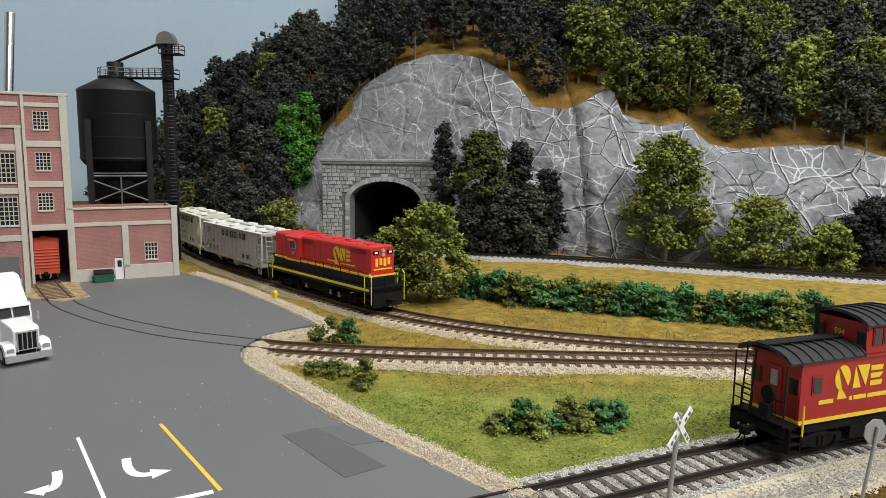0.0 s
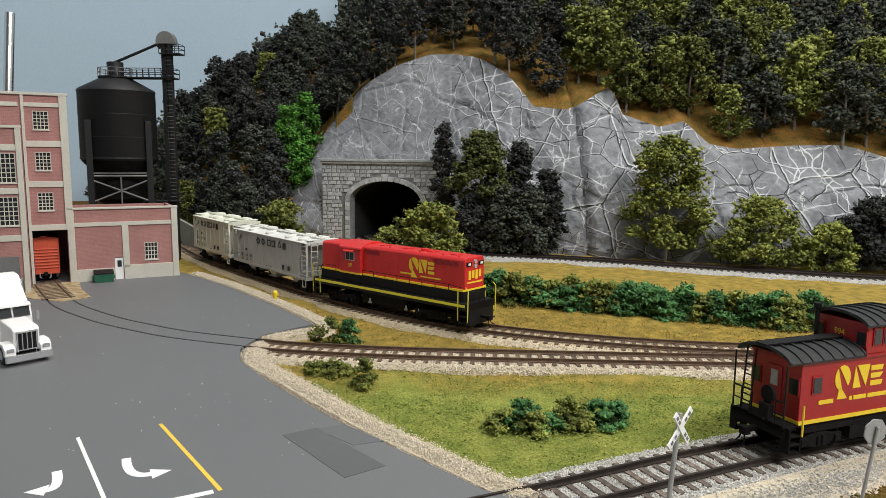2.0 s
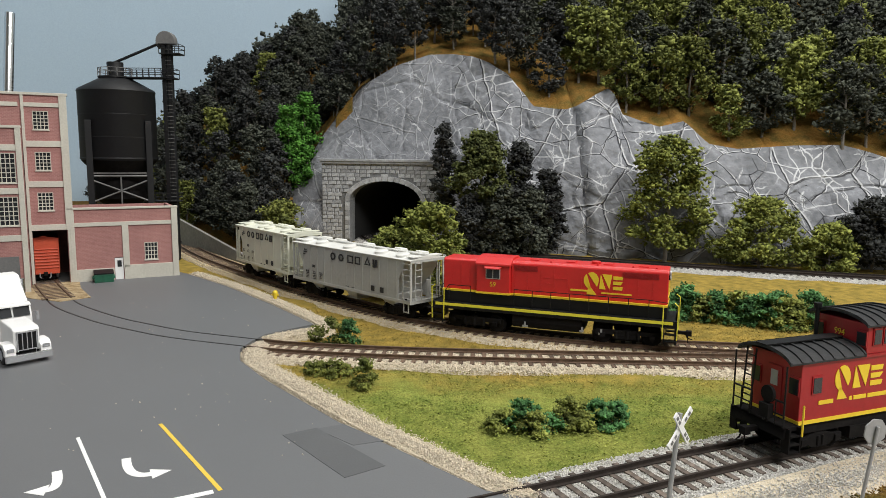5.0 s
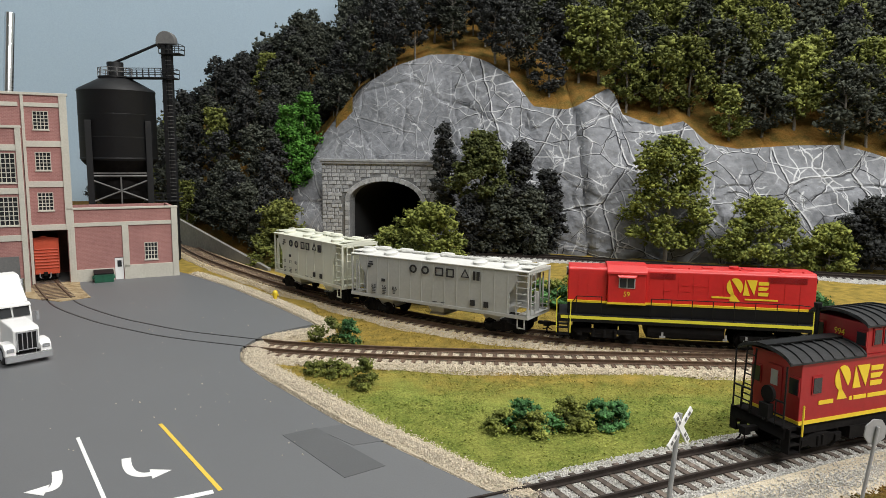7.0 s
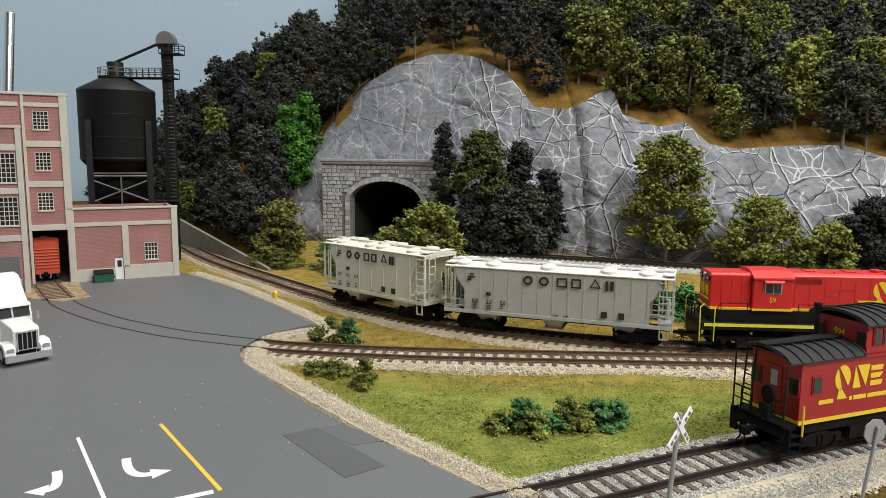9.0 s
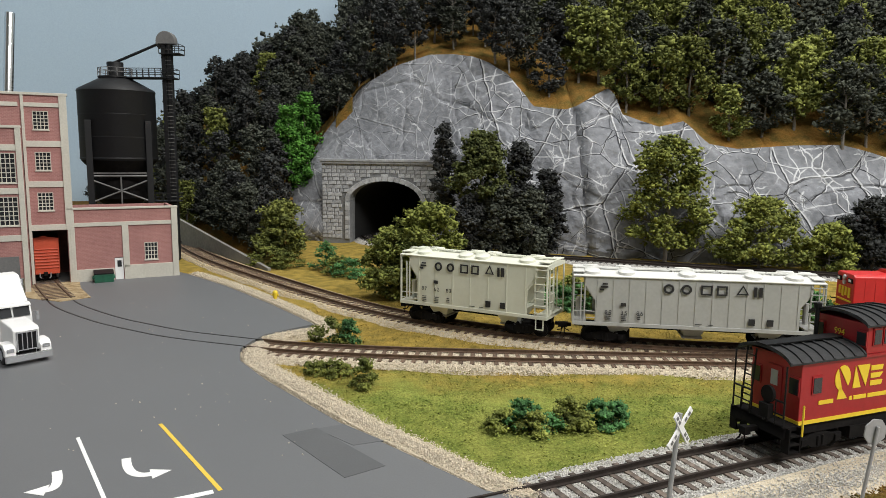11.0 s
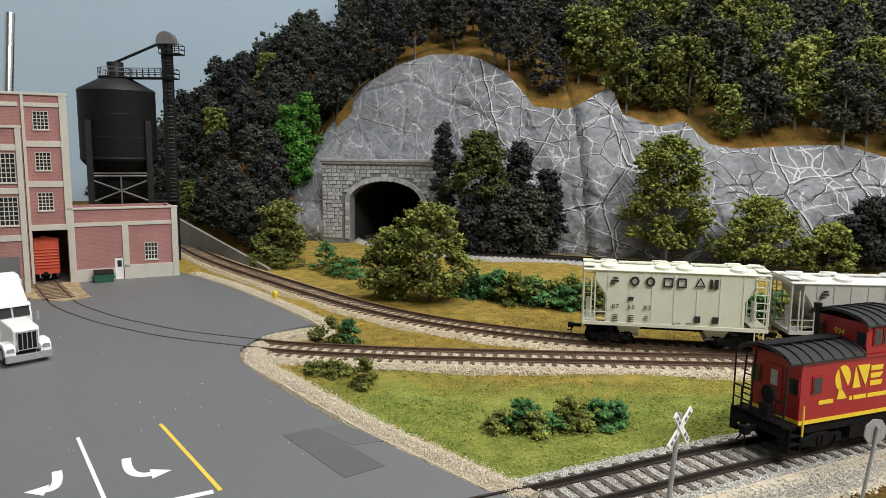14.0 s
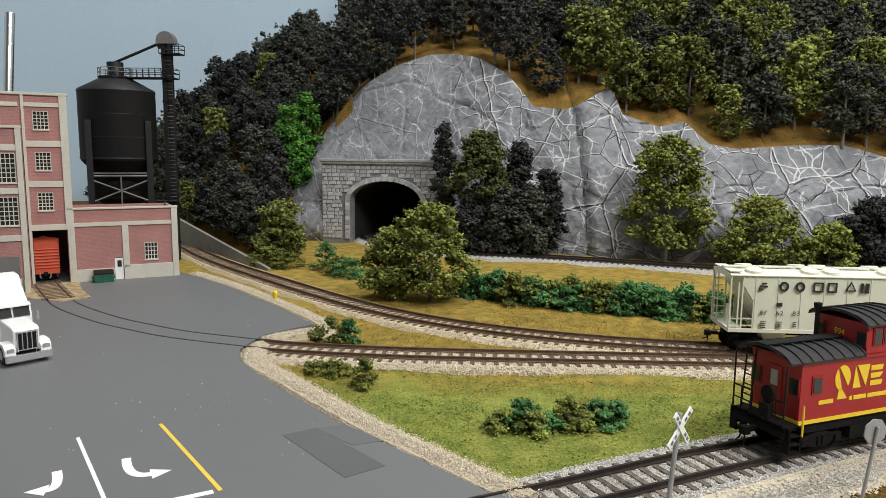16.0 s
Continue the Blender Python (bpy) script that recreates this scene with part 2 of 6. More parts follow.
def fast_mesh(name, verts, faces, material):
    """Many loose pieces in one mesh, from arrays."""
    me = bpy.data.meshes.new(name)
    nv, nf = len(verts), len(faces)
    me.vertices.add(nv)
    me.vertices.foreach_set("co", np.asarray(verts, np.float32).ravel())
    k = faces.shape[1]
    me.loops.add(nf * k)
    me.loops.foreach_set("vertex_index", np.asarray(faces, np.int32).ravel())
    me.polygons.add(nf)
    me.polygons.foreach_set("loop_start", np.arange(0, nf * k, k, dtype=np.int32))
    me.update(calc_edges=True)
    me.validate()
    me.materials.append(material)
    return me


TETRA_V = np.array([(1, 1, 1), (-1, -1, 1), (-1, 1, -1), (1, -1, -1)], float) * 0.72
TETRA_F = np.array([(0, 1, 3), (0, 2, 1), (0, 3, 2), (1, 2, 3)])


def lumps(rng, centres, size, base_v, base_f, rough=0.35, squash=1.0):
    """Small uneven bodies at the given centres: arrays of vertices and triangles."""
    n, k = len(centres), len(base_v)
    s = size * rng.uniform(0.6, 1.4, (n, 1, 1))
    v = base_v[None] * (1 + rng.uniform(-rough, rough, (n, k, 1))) * s
    a = rng.uniform(0, 6.283, n)
    c, sn = np.cos(a), np.sin(a)
    x, y, z = v[..., 0], v[..., 1], v[..., 2]
    b = rng.uniform(-0.8, 0.8, n)
    cb, sb = np.cos(b)[:, None], np.sin(b)[:, None]
    y, z = y * cb - z * sb, y * sb + z * cb
    v = np.stack([x * c[:, None] - y * sn[:, None], x * sn[:, None] + y * c[:, None], z * squash], 2) + np.asarray(centres)[:, None]
    f = base_f[None] + (np.arange(n) * k)[:, None, None]
    return v.reshape(-1, 3), f.reshape(-1, 3)


# ---- lines of the plan ----
def smooth_line(points, step=0.004):
    """A rounded line through plan points, as evenly spaced points."""
    P = np.array(points, float)
    P = np.vstack([2 * P[0] - P[1], P, 2 * P[-1] - P[-2]])
    out = []
    for i in range(1, len(P) - 2):
        t = np.linspace(0, 1, 60, endpoint=False)[:, None]
        p0, p1, p2, p3 = P[i - 1:i + 3]
        out.append(0.5 * (2 * p1 + (p2 - p0) * t + (2 * p0 - 5 * p1 + 4 * p2 - p3) * t ** 2 + (3 * p1 - p0 - 3 * p2 + p3) * t ** 3))
    out = np.vstack(out + [P[-2][None]])
    s = np.concatenate([[0], np.cumsum(np.hypot(*np.diff(out, axis=0).T))])
    q = np.arange(0, s[-1], step)
    return np.stack([np.interp(q, s, out[:, 0]), np.interp(q, s, out[:, 1])], 1)


# the main track, by its heading along its length
KNOTS = (-0.45, -0.25, -0.15, -0.05, 0.05, 0.15, 0.25, 0.35, 0.45, 0.55, 0.65, 1.25)
HEADS = (-1.14, -1.09, -1.02, -0.93, -0.875, -0.885, -0.80, -0.485, -0.24, -0.04, -0.08, -0.08)
TS = np.linspace(-0.45, 1.25, 681)
_h = np.convolve(np.pad(np.interp(TS, KNOTS, HEADS), 20, mode="edge"), np.ones(41) / 41, "valid")
TX = np.concatenate([[0], np.cumsum((np.cos(_h[1:]) + np.cos(_h[:-1])) / 2 * (TS[1] - TS[0]))])
TY = np.concatenate([[0], np.cumsum((np.sin(_h[1:]) + np.sin(_h[:-1])) / 2 * (TS[1] - TS[0]))])
_i = int(np.argmin(abs(TS - 0.4)))
TX, TY = TX - TX[_i] + 0.0693, TY - TY[_i] + 0.4532


def on_main(s):
    return Vector((float(np.interp(s, TS, TX)), float(np.interp(s, TS, TY)), 0))


MAIN = np.stack([TX, TY], 1)
SIDING = smooth_line([(-0.414, 0.70), (-0.362, 0.6215), (-0.3185, 0.562), (-0.289, 0.5255), (-0.2415, 0.485), (-0.204, 0.461), (-0.171, 0.4435), (-0.120, 0.4255), (-0.0989, 0.4190), (-0.063, 0.4130), (-0.0282, 0.409), (0.0061, 0.4065), (0.074, 0.4034), (0.1735, 0.4), (0.30, 0.399), (0.42, 0.405)])
BACK = smooth_line([(-0.12, 1.25), (-0.12, 1.08), (-0.10, 0.985), (-0.055, 0.915), (0.025, 0.855), (0.147, 0.815), (0.263, 0.767), (0.368, 0.727), (0.446, 0.70), (0.62, 0.66), (0.9, 0.62)])
SPUR = smooth_line([(-0.25, 0.10), (-0.10, 0.168), (0.0334, 0.2277), (0.132, 0.2728), (0.3, 0.3381), (0.36, 0.3614)])


# ---- ground, pavement, tracks ----
GROUND = -0.006


def build_ground():
    xs, ys = np.arange(-1.3, 1.31, 0.01), np.arange(0.0, 1.76, 0.01)
    g = Geo()
    g.v = [(x, y, GROUND + 0.0022 * noise.noise((x * 22, y * 22, 0)) + 0.0008 * noise.noise((x * 90, y * 90, 3))) for y in ys for x in xs]
    n = len(xs)
    g.f = [(j * n + i, j * n + i + 1, (j + 1) * n + i + 1, (j + 1) * n + i) for j in range(len(ys) - 1) for i in range(n - 1)]
    structure("ground", g, M["turf"], "layout ground of green and golden scenic turf", smooth=True)


LOT = [(-0.9, 0.0), (0.10, 0.0), (0.10, 0.19), (0.05, 0.222), (0.016, 0.2336), (-0.0136, 0.2638), (-0.0455, 0.2957), (-0.0929, 0.3535), (-0.1165, 0.388), (-0.1234, 0.4123),
       (-0.121, 0.430), (-0.1166, 0.4466), (-0.104, 0.461), (-0.0903, 0.4757), (-0.1357, 0.5394), (-0.1946, 0.6137), (-0.2535, 0.677), (-0.33, 0.74), (-0.9, 0.76)]


def build_lot():
    g = Geo()
    n = len(LOT)
    g.add([(x, y, -0.0007) for x, y in LOT] + [(x, y, GROUND - 0.004) for x, y in LOT], [tuple(range(n))] + [(i, n + i, n + (i + 1) % n, (i + 1) % n) for i in range(n)])
    lot = structure("pavement", g, M["asphalt"], "smooth grey asphalt factory lot")
    z = -0.00058

    def flat(name, pts, material, label, dz=0.0):
        q = Geo()
        k = len(pts)
        q.add([(x, y, z + dz) for x, y in pts] + [(x, y, z - 0.0006) for x, y in pts], [tuple(range(k))] + [(i, k + i, k + (i + 1) % k, (i + 1) % k) for i in range(k)])
        return part(name, q, material, lot, label)

    def stripe(name, a, b, w, material, label):
        d = (Vector(b) - Vector(a)).normalized()
        s = Vector((-d.y, d.x)) * w / 2
        a, b = Vector(a), Vector(b)
        return flat(name, [a - s, b - s, b + s, a + s], material, label)

    stripe("line", (-0.1235, 0.2918), (-0.0778, 0.2317), 0.0016, M["yellow_line"], "yellow painted line")
    stripe("line", (-0.1516, 0.2762), (-0.108, 0.214), 0.0014, M["white_line"], "white painted lane line")
    stripe("line", (-0.0800, 0.2307), (-0.128, 0.205), 0.0028, M["white_line"], "white painted stop line")
    flat("asphalt_patch", [(-0.0671, 0.2807), (-0.0543, 0.289), (-0.0213, 0.2524), (-0.0354, 0.2422)], M["patch"], "dark rectangular asphalt patch", 0.00006)
    flat("asphalt_patch", [(-0.0543, 0.288), (-0.043, 0.2935), (-0.024, 0.276), (-0.036, 0.271)], M["patch2"], "worn lighter asphalt patch", 0.00003)

    def arrow(tail, head, bulge, w):
        """A bent arrow from tail to head, by a quadratic bend through a corner point."""
        a, c, tip = Vector(tail), Vector(bulge), Vector(head)
        d = (tip - c).normalized()
        b = tip - d * w * 4.2
        left, right = [], []
        for i in range(9):
            t = i / 8
            p = a * (1 - t) ** 2 + c * 2 * t * (1 - t) + b * t * t
            e = ((c - a) * (1 - t) + (b - c) * t).normalized()
            n = Vector((-e.y, e.x)) * w
            left.append(p + n), right.append(p - n)
        n = Vector((-d.y, d.x)) * w * 2.5
        pts = right + [b - n, tip, b + n] + left[::-1]
        area = sum(p.x * q.y - q.x * p.y for p, q in zip(pts, pts[1:] + pts[:1]))
        flat("turn_arrow", pts if area > 0 else pts[::-1], M["white_line"], "white painted curved turn arrow")

    arrow((-0.1225, 0.2568), (-0.1012, 0.2472), (-0.1150, 0.2395), 0.0017)
    arrow((-0.1432, 0.2452), (-0.1455, 0.2285), (-0.1345, 0.2318), 0.0017)


def lot_flecks():
    """Pale flecks of ballast dust scattered on the asphalt."""
    rng = np.random.default_rng(61)
    n = 130
    c = np.stack([rng.uniform(-0.25, -0.05, n), rng.uniform(0.26, 0.60, n), np.full(n, -0.0006)], 1)
    edge = np.interp(c[:, 1], [0.26, 0.30, 0.35, 0.39, 0.43, 0.47, 0.54, 0.60], [-0.03, -0.06, -0.10, -0.13, -0.13, -0.11, -0.15, -0.20])
    v, f = lumps(rng, c[c[:, 0] < edge], 0.00032, TETRA_V, TETRA_F, 0.5)
    tagged(part("dust_flecks", fast_mesh("dust_flecks", v, f, M["ballast"]), None), "pale flecks of ballast dust on the asphalt", "dust", kind="stuff")


def offset_line(line, d):
    t = np.gradient(line, axis=0)
    t /= np.hypot(t[:, 0], t[:, 1])[:, None]
    return line + np.stack([-t[:, 1], t[:, 0]], 1) * d, t


def strip(line, profile):
    """A long body that follows a plan line, from a profile of (offset, height)."""
    g = Geo()
    k = len(profile)
    cols = [offset_line(line, d)[0] for d, _ in profile]
    for i in range(len(line)):
        g.v += [(float(cols[j][i][0]), float(cols[j][i][1]), profile[j][1]) for j in range(k)]
    g.f = [(i * k + j, (i + 1) * k + j, (i + 1) * k + j + 1, i * k + j + 1) for i in range(len(line) - 1) for j in range(k - 1)]
    return g


RAIL = [(-0.0012, -0.0024), (-0.0012, -0.0020), (-0.0003, -0.0017), (-0.0003, -0.0007), (-0.00055, -0.0005), (-0.00055, 0.0), (0.00055, 0.0), (0.00055, -0.0005), (0.0003, -0.0007), (0.0003, -0.0017), (0.0012, -0.0020), (0.0012, -0.0024)]


def build_track(name, line, label, rail_mat, tie_mat, bed_mat, stone_mat, bed=True, ties=True, seed=1, keep=None, width=0.026, stones=9000, tie_keep=None, crown=-0.0031):
    top = new(name)
    tagged(top, label, kind="structure")
    if name == "siding":
        # on the apron, sunk in the asphalt, and on open ballast
        runs = ((line[line[:, 1] >= 0.548], M["rail"], 0.0007), (line[(line[:, 0] <= -0.117) & (line[:, 1] < 0.551)], M["rail_sunk"], -0.00045), (line[line[:, 0] > -0.119], rail_mat, 0.0))
    else:
        runs = ((line, rail_mat, 0.0),)
    for d in (-0.0085, 0.0085):
        for piece, paint, dz in runs:
            part("rail", strip(piece, [(d + u, w + dz) for u, w in RAIL]), paint, top)
    if ties:
        tie = Geo().box(-0.0013, 0.0013, -0.0150, 0.0150, -0.0042, -0.0023).mesh("tie", tie_mat, 0.0002)
        s = np.concatenate([[0], np.cumsum(np.hypot(*np.diff(line, axis=0).T))])
        rng = np.random.default_rng(seed)
        for q in np.arange(0.003, s[-1], 0.0068):
            x, y = np.interp(q, s, line[:, 0]), np.interp(q, s, line[:, 1])
            x2, y2 = np.interp(q + 0.004, s, line[:, 0]), np.interp(q + 0.004, s, line[:, 1])
            if tie_keep and not tie_keep(x, y):
                continue
            part("tie", tie, None, top, at=pose(x, y, 0.0024 if x < -0.119 and tie_keep else 0, 0, 0, math.degrees(math.atan2(y2 - y, x2 - x)) + rng.uniform(-1.5, 1.5)) @ Matrix.Diagonal((1, 0.80 if x < -0.119 and tie_keep else 1, 1, 1)))
    if bed:
        ln = line if keep is None else line[[bool(keep(x, y)) for x, y in line]]
        part("ballast_bed", strip(ln, [(-width, GROUND - 0.001), (-0.017, crown), (0.017, crown), (width, GROUND - 0.001)]), bed_mat, top)
        rng = np.random.default_rng(seed + 50)
        idx = rng.integers(0, len(ln) - 1, stones)
        off = rng.uniform(-width, width, stones)
        edge = np.clip((np.abs(off) - 0.017) / (width - 0.017), 0, 1)
        t = np.gradient(ln, axis=0)
        t /= np.hypot(t[:, 0], t[:, 1])[:, None]
        j = rng.uniform(0, 0.004, stones)
        px = ln[idx, 0] - t[idx, 1] * off + t[idx, 0] * j
        py = ln[idx, 1] + t[idx, 0] * off + t[idx, 1] * j
        pz = crown + 0.0002 + (GROUND - crown) * edge * rng.uniform(0.7, 1.0, stones)
        v, f = lumps(rng, np.stack([px, py, pz], 1), 0.00040, TETRA_V, TETRA_F)
        tagged(part("ballast", fast_mesh("ballast", v, f, stone_mat), None, top), kind="stuff")
    return top


def gravel_band(name, line, width, n, material, label, seed, z=GROUND + 0.0049):
    rng = np.random.default_rng(seed)
    idx = rng.integers(0, len(line), n)
    off = rng.normal(0, 0.33, n).clip(-1.2, 1.2) * width
    _, t = offset_line(line, 0)
    c = np.stack([line[idx, 0] - t[idx, 1] * off, line[idx, 1] + t[idx, 0] * off, z + rng.uniform(-0.001, 0.0012, n) - np.abs(off) / width * 0.0015], 1)
    c[:, :2] += rng.uniform(-0.002, 0.002, (n, 2))
    v, f = lumps(rng, c, 0.00033, TETRA_V, TETRA_F)
    ob = tagged(part(name, fast_mesh(name, v, f, material), None), label, "gravel", kind="stuff")
    bed = strip(line, [(-width * 0.9, GROUND - 0.001), (-width * 0.6, z), (width * 0.6, z), (width * 0.9, GROUND - 0.001)])
    part("gravel_bed", bed, M["ballast_bed"], ob)
    return ob


# ---- hill and cliff ----
TOP_X = (-0.20, -0.1813, -0.1585, -0.1232, -0.072, -0.022, 0.01, 0.040, 0.063, 0.0856, 0.1085, 0.12, 0.16, 0.174, 0.201, 0.2175, 0.2246, 0.230, 0.2723, 0.300, 0.311, 0.328, 0.36, 0.423, 0.4835, 0.525, 0.626, 0.9)
TOP_Z = (0.118, 0.150, 0.1796, 0.2206, 0.248, 0.263, 0.2626, 0.2566, 0.2465, 0.2313, 0.2014, 0.184, 0.179, 0.1838, 0.200, 0.208, 0.197, 0.173, 0.1561, 0.163, 0.1524, 0.135, 0.129, 0.1335, 0.135, 0.121, 0.10, 0.09)
FOOT_X = (-0.20, -0.15, 0.0, 0.045, 0.09, 0.155, 0.31, 0.455, 0.6, 0.9)
FOOT_Y = (1.005, 0.99, 0.955, 0.925, 0.895, 0.870, 0.812, 0.778, 0.745, 0.70)


def cliff_top(x):
    return float(np.interp(x, TOP_X, TOP_Z))


def cliff_foot(x):
    return float(np.interp(x, FOOT_X, FOOT_Y))


def ridge(x, d):
    """Height of the slope d behind the cliff's edge: the edge's shape fades into an even hill."""
    k = min(1.0, d / 0.12)
    even = sum(cliff_top(x + o) for o in (-0.10, -0.05, 0.0, 0.05, 0.10)) / 5
    return cliff_top(x) * (1 - k) + even * k + 0.62 * d


def hill_height(x, y):
    """Height of the wooded slope; below the ground where there is none."""
    right = -0.05
    if x > -0.2:
        d = y - cliff_foot(x) - 0.065
        if d > 0:
            right = ridge(x, d)
    left = -0.05
    q = ((x + 0.30) * 0.6 + (y - 0.90) * 0.8) * 0.92
    k = min(1.0, max(0.0, (-0.198 - x) / 0.05))
    if x < -0.13:
        left = q * k - 0.006 * (1 - k) - 0.004
    left *= min(1.0, max(0.0, (x / y + 0.50) / 0.11)) if left > 0 else 1.0
    h = min(max(left, right), float(np.interp(x / y, (-0.42, -0.386, -0.37, -0.31, -0.23, -0.15, 0.0), (0.083, 0.110, 0.137, 0.193, 0.263, 0.330, 0.6))))
    return h + 0.012 * noise.noise((x * 9, y * 9, 7)) * min(1, max(0, h * 20))


def build_hill():
    xs, ys = np.arange(-0.95, -0.10, 0.0125), np.arange(0.66, 1.74, 0.0125)
    g = Geo()
    n = len(xs)
    hs = {}
    for j, y in enumerate(ys):
        for i, x in enumerate(xs):
            hs[i, j] = hill_height(float(x), float(y)) if y - cliff_foot(x) < 0.05 or x < -0.19 else hill_height(float(x), float(y)) - 0.004
            g.v.append((x, y, max(-0.03, hs[i, j])))
    for j in range(len(ys) - 1):
        for i in range(n - 1):
            if max(hs[i, j], hs[i + 1, j], hs[i, j + 1], hs[i + 1, j + 1]) > -0.03:
                if min(hs[i, j], hs[i + 1, j]) < -0.03 and max(hs[i, j + 1], hs[i + 1, j + 1]) > 0.08:
                    continue
                g.f.append((j * n + i, j * n + i + 1, (j + 1) * n + i + 1, (j + 1) * n + i))
    structure("hillside", g, M["hill_turf"], "steep ochre hillside of turf under the woods", smooth=True)
    return n


PL, PR = Vector((-0.172, 0.985, 0)), Vector((0.0, 0.945, 0))
PW = (PR - PL).length
PORTAL = Matrix.Translation(PL) @ Matrix.Rotation(math.atan2(PR.y - PL.y, PR.x - PL.x), 4, "Z")


def build_cliff():
    g = Geo()
    nx, nz = 440, 120
    for i in range(nx):
        x = -0.20 + 1.05 * i / (nx - 1)
        zt, yf = cliff_top(x), cliff_foot(x)
        even = sum(cliff_top(x + 0.02 * o) for o in range(-4, 5)) / 9
        for j in range(nz):
            v = j / (nz - 1)
            z = -0.008 + v * (zt + 0.008)
            p = Vector((x * 13, z * 13, 0.3))
            w = p + 0.5 * Vector((noise.noise(p * 1.1), noise.noise(p * 1.1 + Vector((9, 2, 1))), 0))
            d, _ = noise.voronoi(w)
            facet = noise.cell(w * 0.9) * 0.0012
            crack = -0.0025 * max(0.0, 1 - (d[1] - d[0]) / 0.04)
            big = 0.011 * noise.noise((x * 5, z * 4, 2)) + 0.003 * noise.noise((x * 14, z * 12, 5)) + 0.0022 * noise.noise((x * 45, z * 45, 1)) + 0.001 * noise.noise((x * 130, z * 130, 1)) - 0.006 * abs(noise.noise((x * 20 + z * 6, z * 15, 9))) - 0.003 * abs(noise.noise((x * 48, z * 40 + x * 9, 4)))
            if -0.22 < x < 0.01:
                big *= 0.45
            rib = 0.006 * math.exp(-((x - 0.190 - 0.05 * (0.12 - z)) / 0.010) ** 4) - 0.007 * math.exp(-((x - 0.175 - 0.06 * (0.12 - z)) / 0.0018) ** 2) + 0.010 * math.exp(-((x - 0.305) / 0.012) ** 2) * v
            y = yf + 0.075 * (max(0.0, z) / even) ** 1.6 - big - facet - crack - rib
            left = max(0, (-0.12 - x) / 0.08)
            bulge = math.exp(-((v - 0.16) / 0.16) ** 2) * left
            xx = x - 0.03 * math.sin(math.pi * min(1, v * 1.1)) * left - 0.022 * bulge
            y -= 0.022 * bulge
            g.v.append((xx, y, z))
    for i in range(nx - 1):
        for j in range(nz - 1):
            x, _, z = g.v[i * nz + j]
            if -0.163 < x < -0.012 and z < 0.106:
                continue
            g.f.append((i * nz + j, (i + 1) * nz + j, (i + 1) * nz + j + 1, i * nz + j + 1))
    structure("cliff", g, M["rock"], "grey cracked rock cliff behind the far track", smooth=True)
    # the turf slope that starts at the cliff's edge
    q, rows = Geo(), 46
    for i in range(nx):
        x0, y0, z0 = g.v[i * nz + nz - 1]
        for k in range(rows):
            d = 0.72 * (k / (rows - 1)) ** 1.5
            q.v.append((x0, y0 + d + 0.004 * (k > 0), ridge(x0, d) + (0.012 * noise.noise((x0 * 9, (y0 + d) * 9, 7)) + 0.003 * noise.noise((x0 * 60, (y0 + d) * 60, 1))) * min(1, d * 15) - 0.0006))
    q.f = [(i * rows + k, (i + 1) * rows + k, (i + 1) * rows + k + 1, i * rows + k + 1) for i in range(nx - 1) for k in range(rows - 1)]
    structure("hillside_above_cliff", q, M["hill_turf"], "ochre turf slope above the rock cliff", smooth=True)


ARCH = 0.0935  # the opening's middle along the portal


def arch_height(u):
    t = (u - ARCH) / 0.052
    return 0.053 + 0.0285 * math.sqrt(max(0, 1 - t * t)) if abs(t) < 1 else 0.0


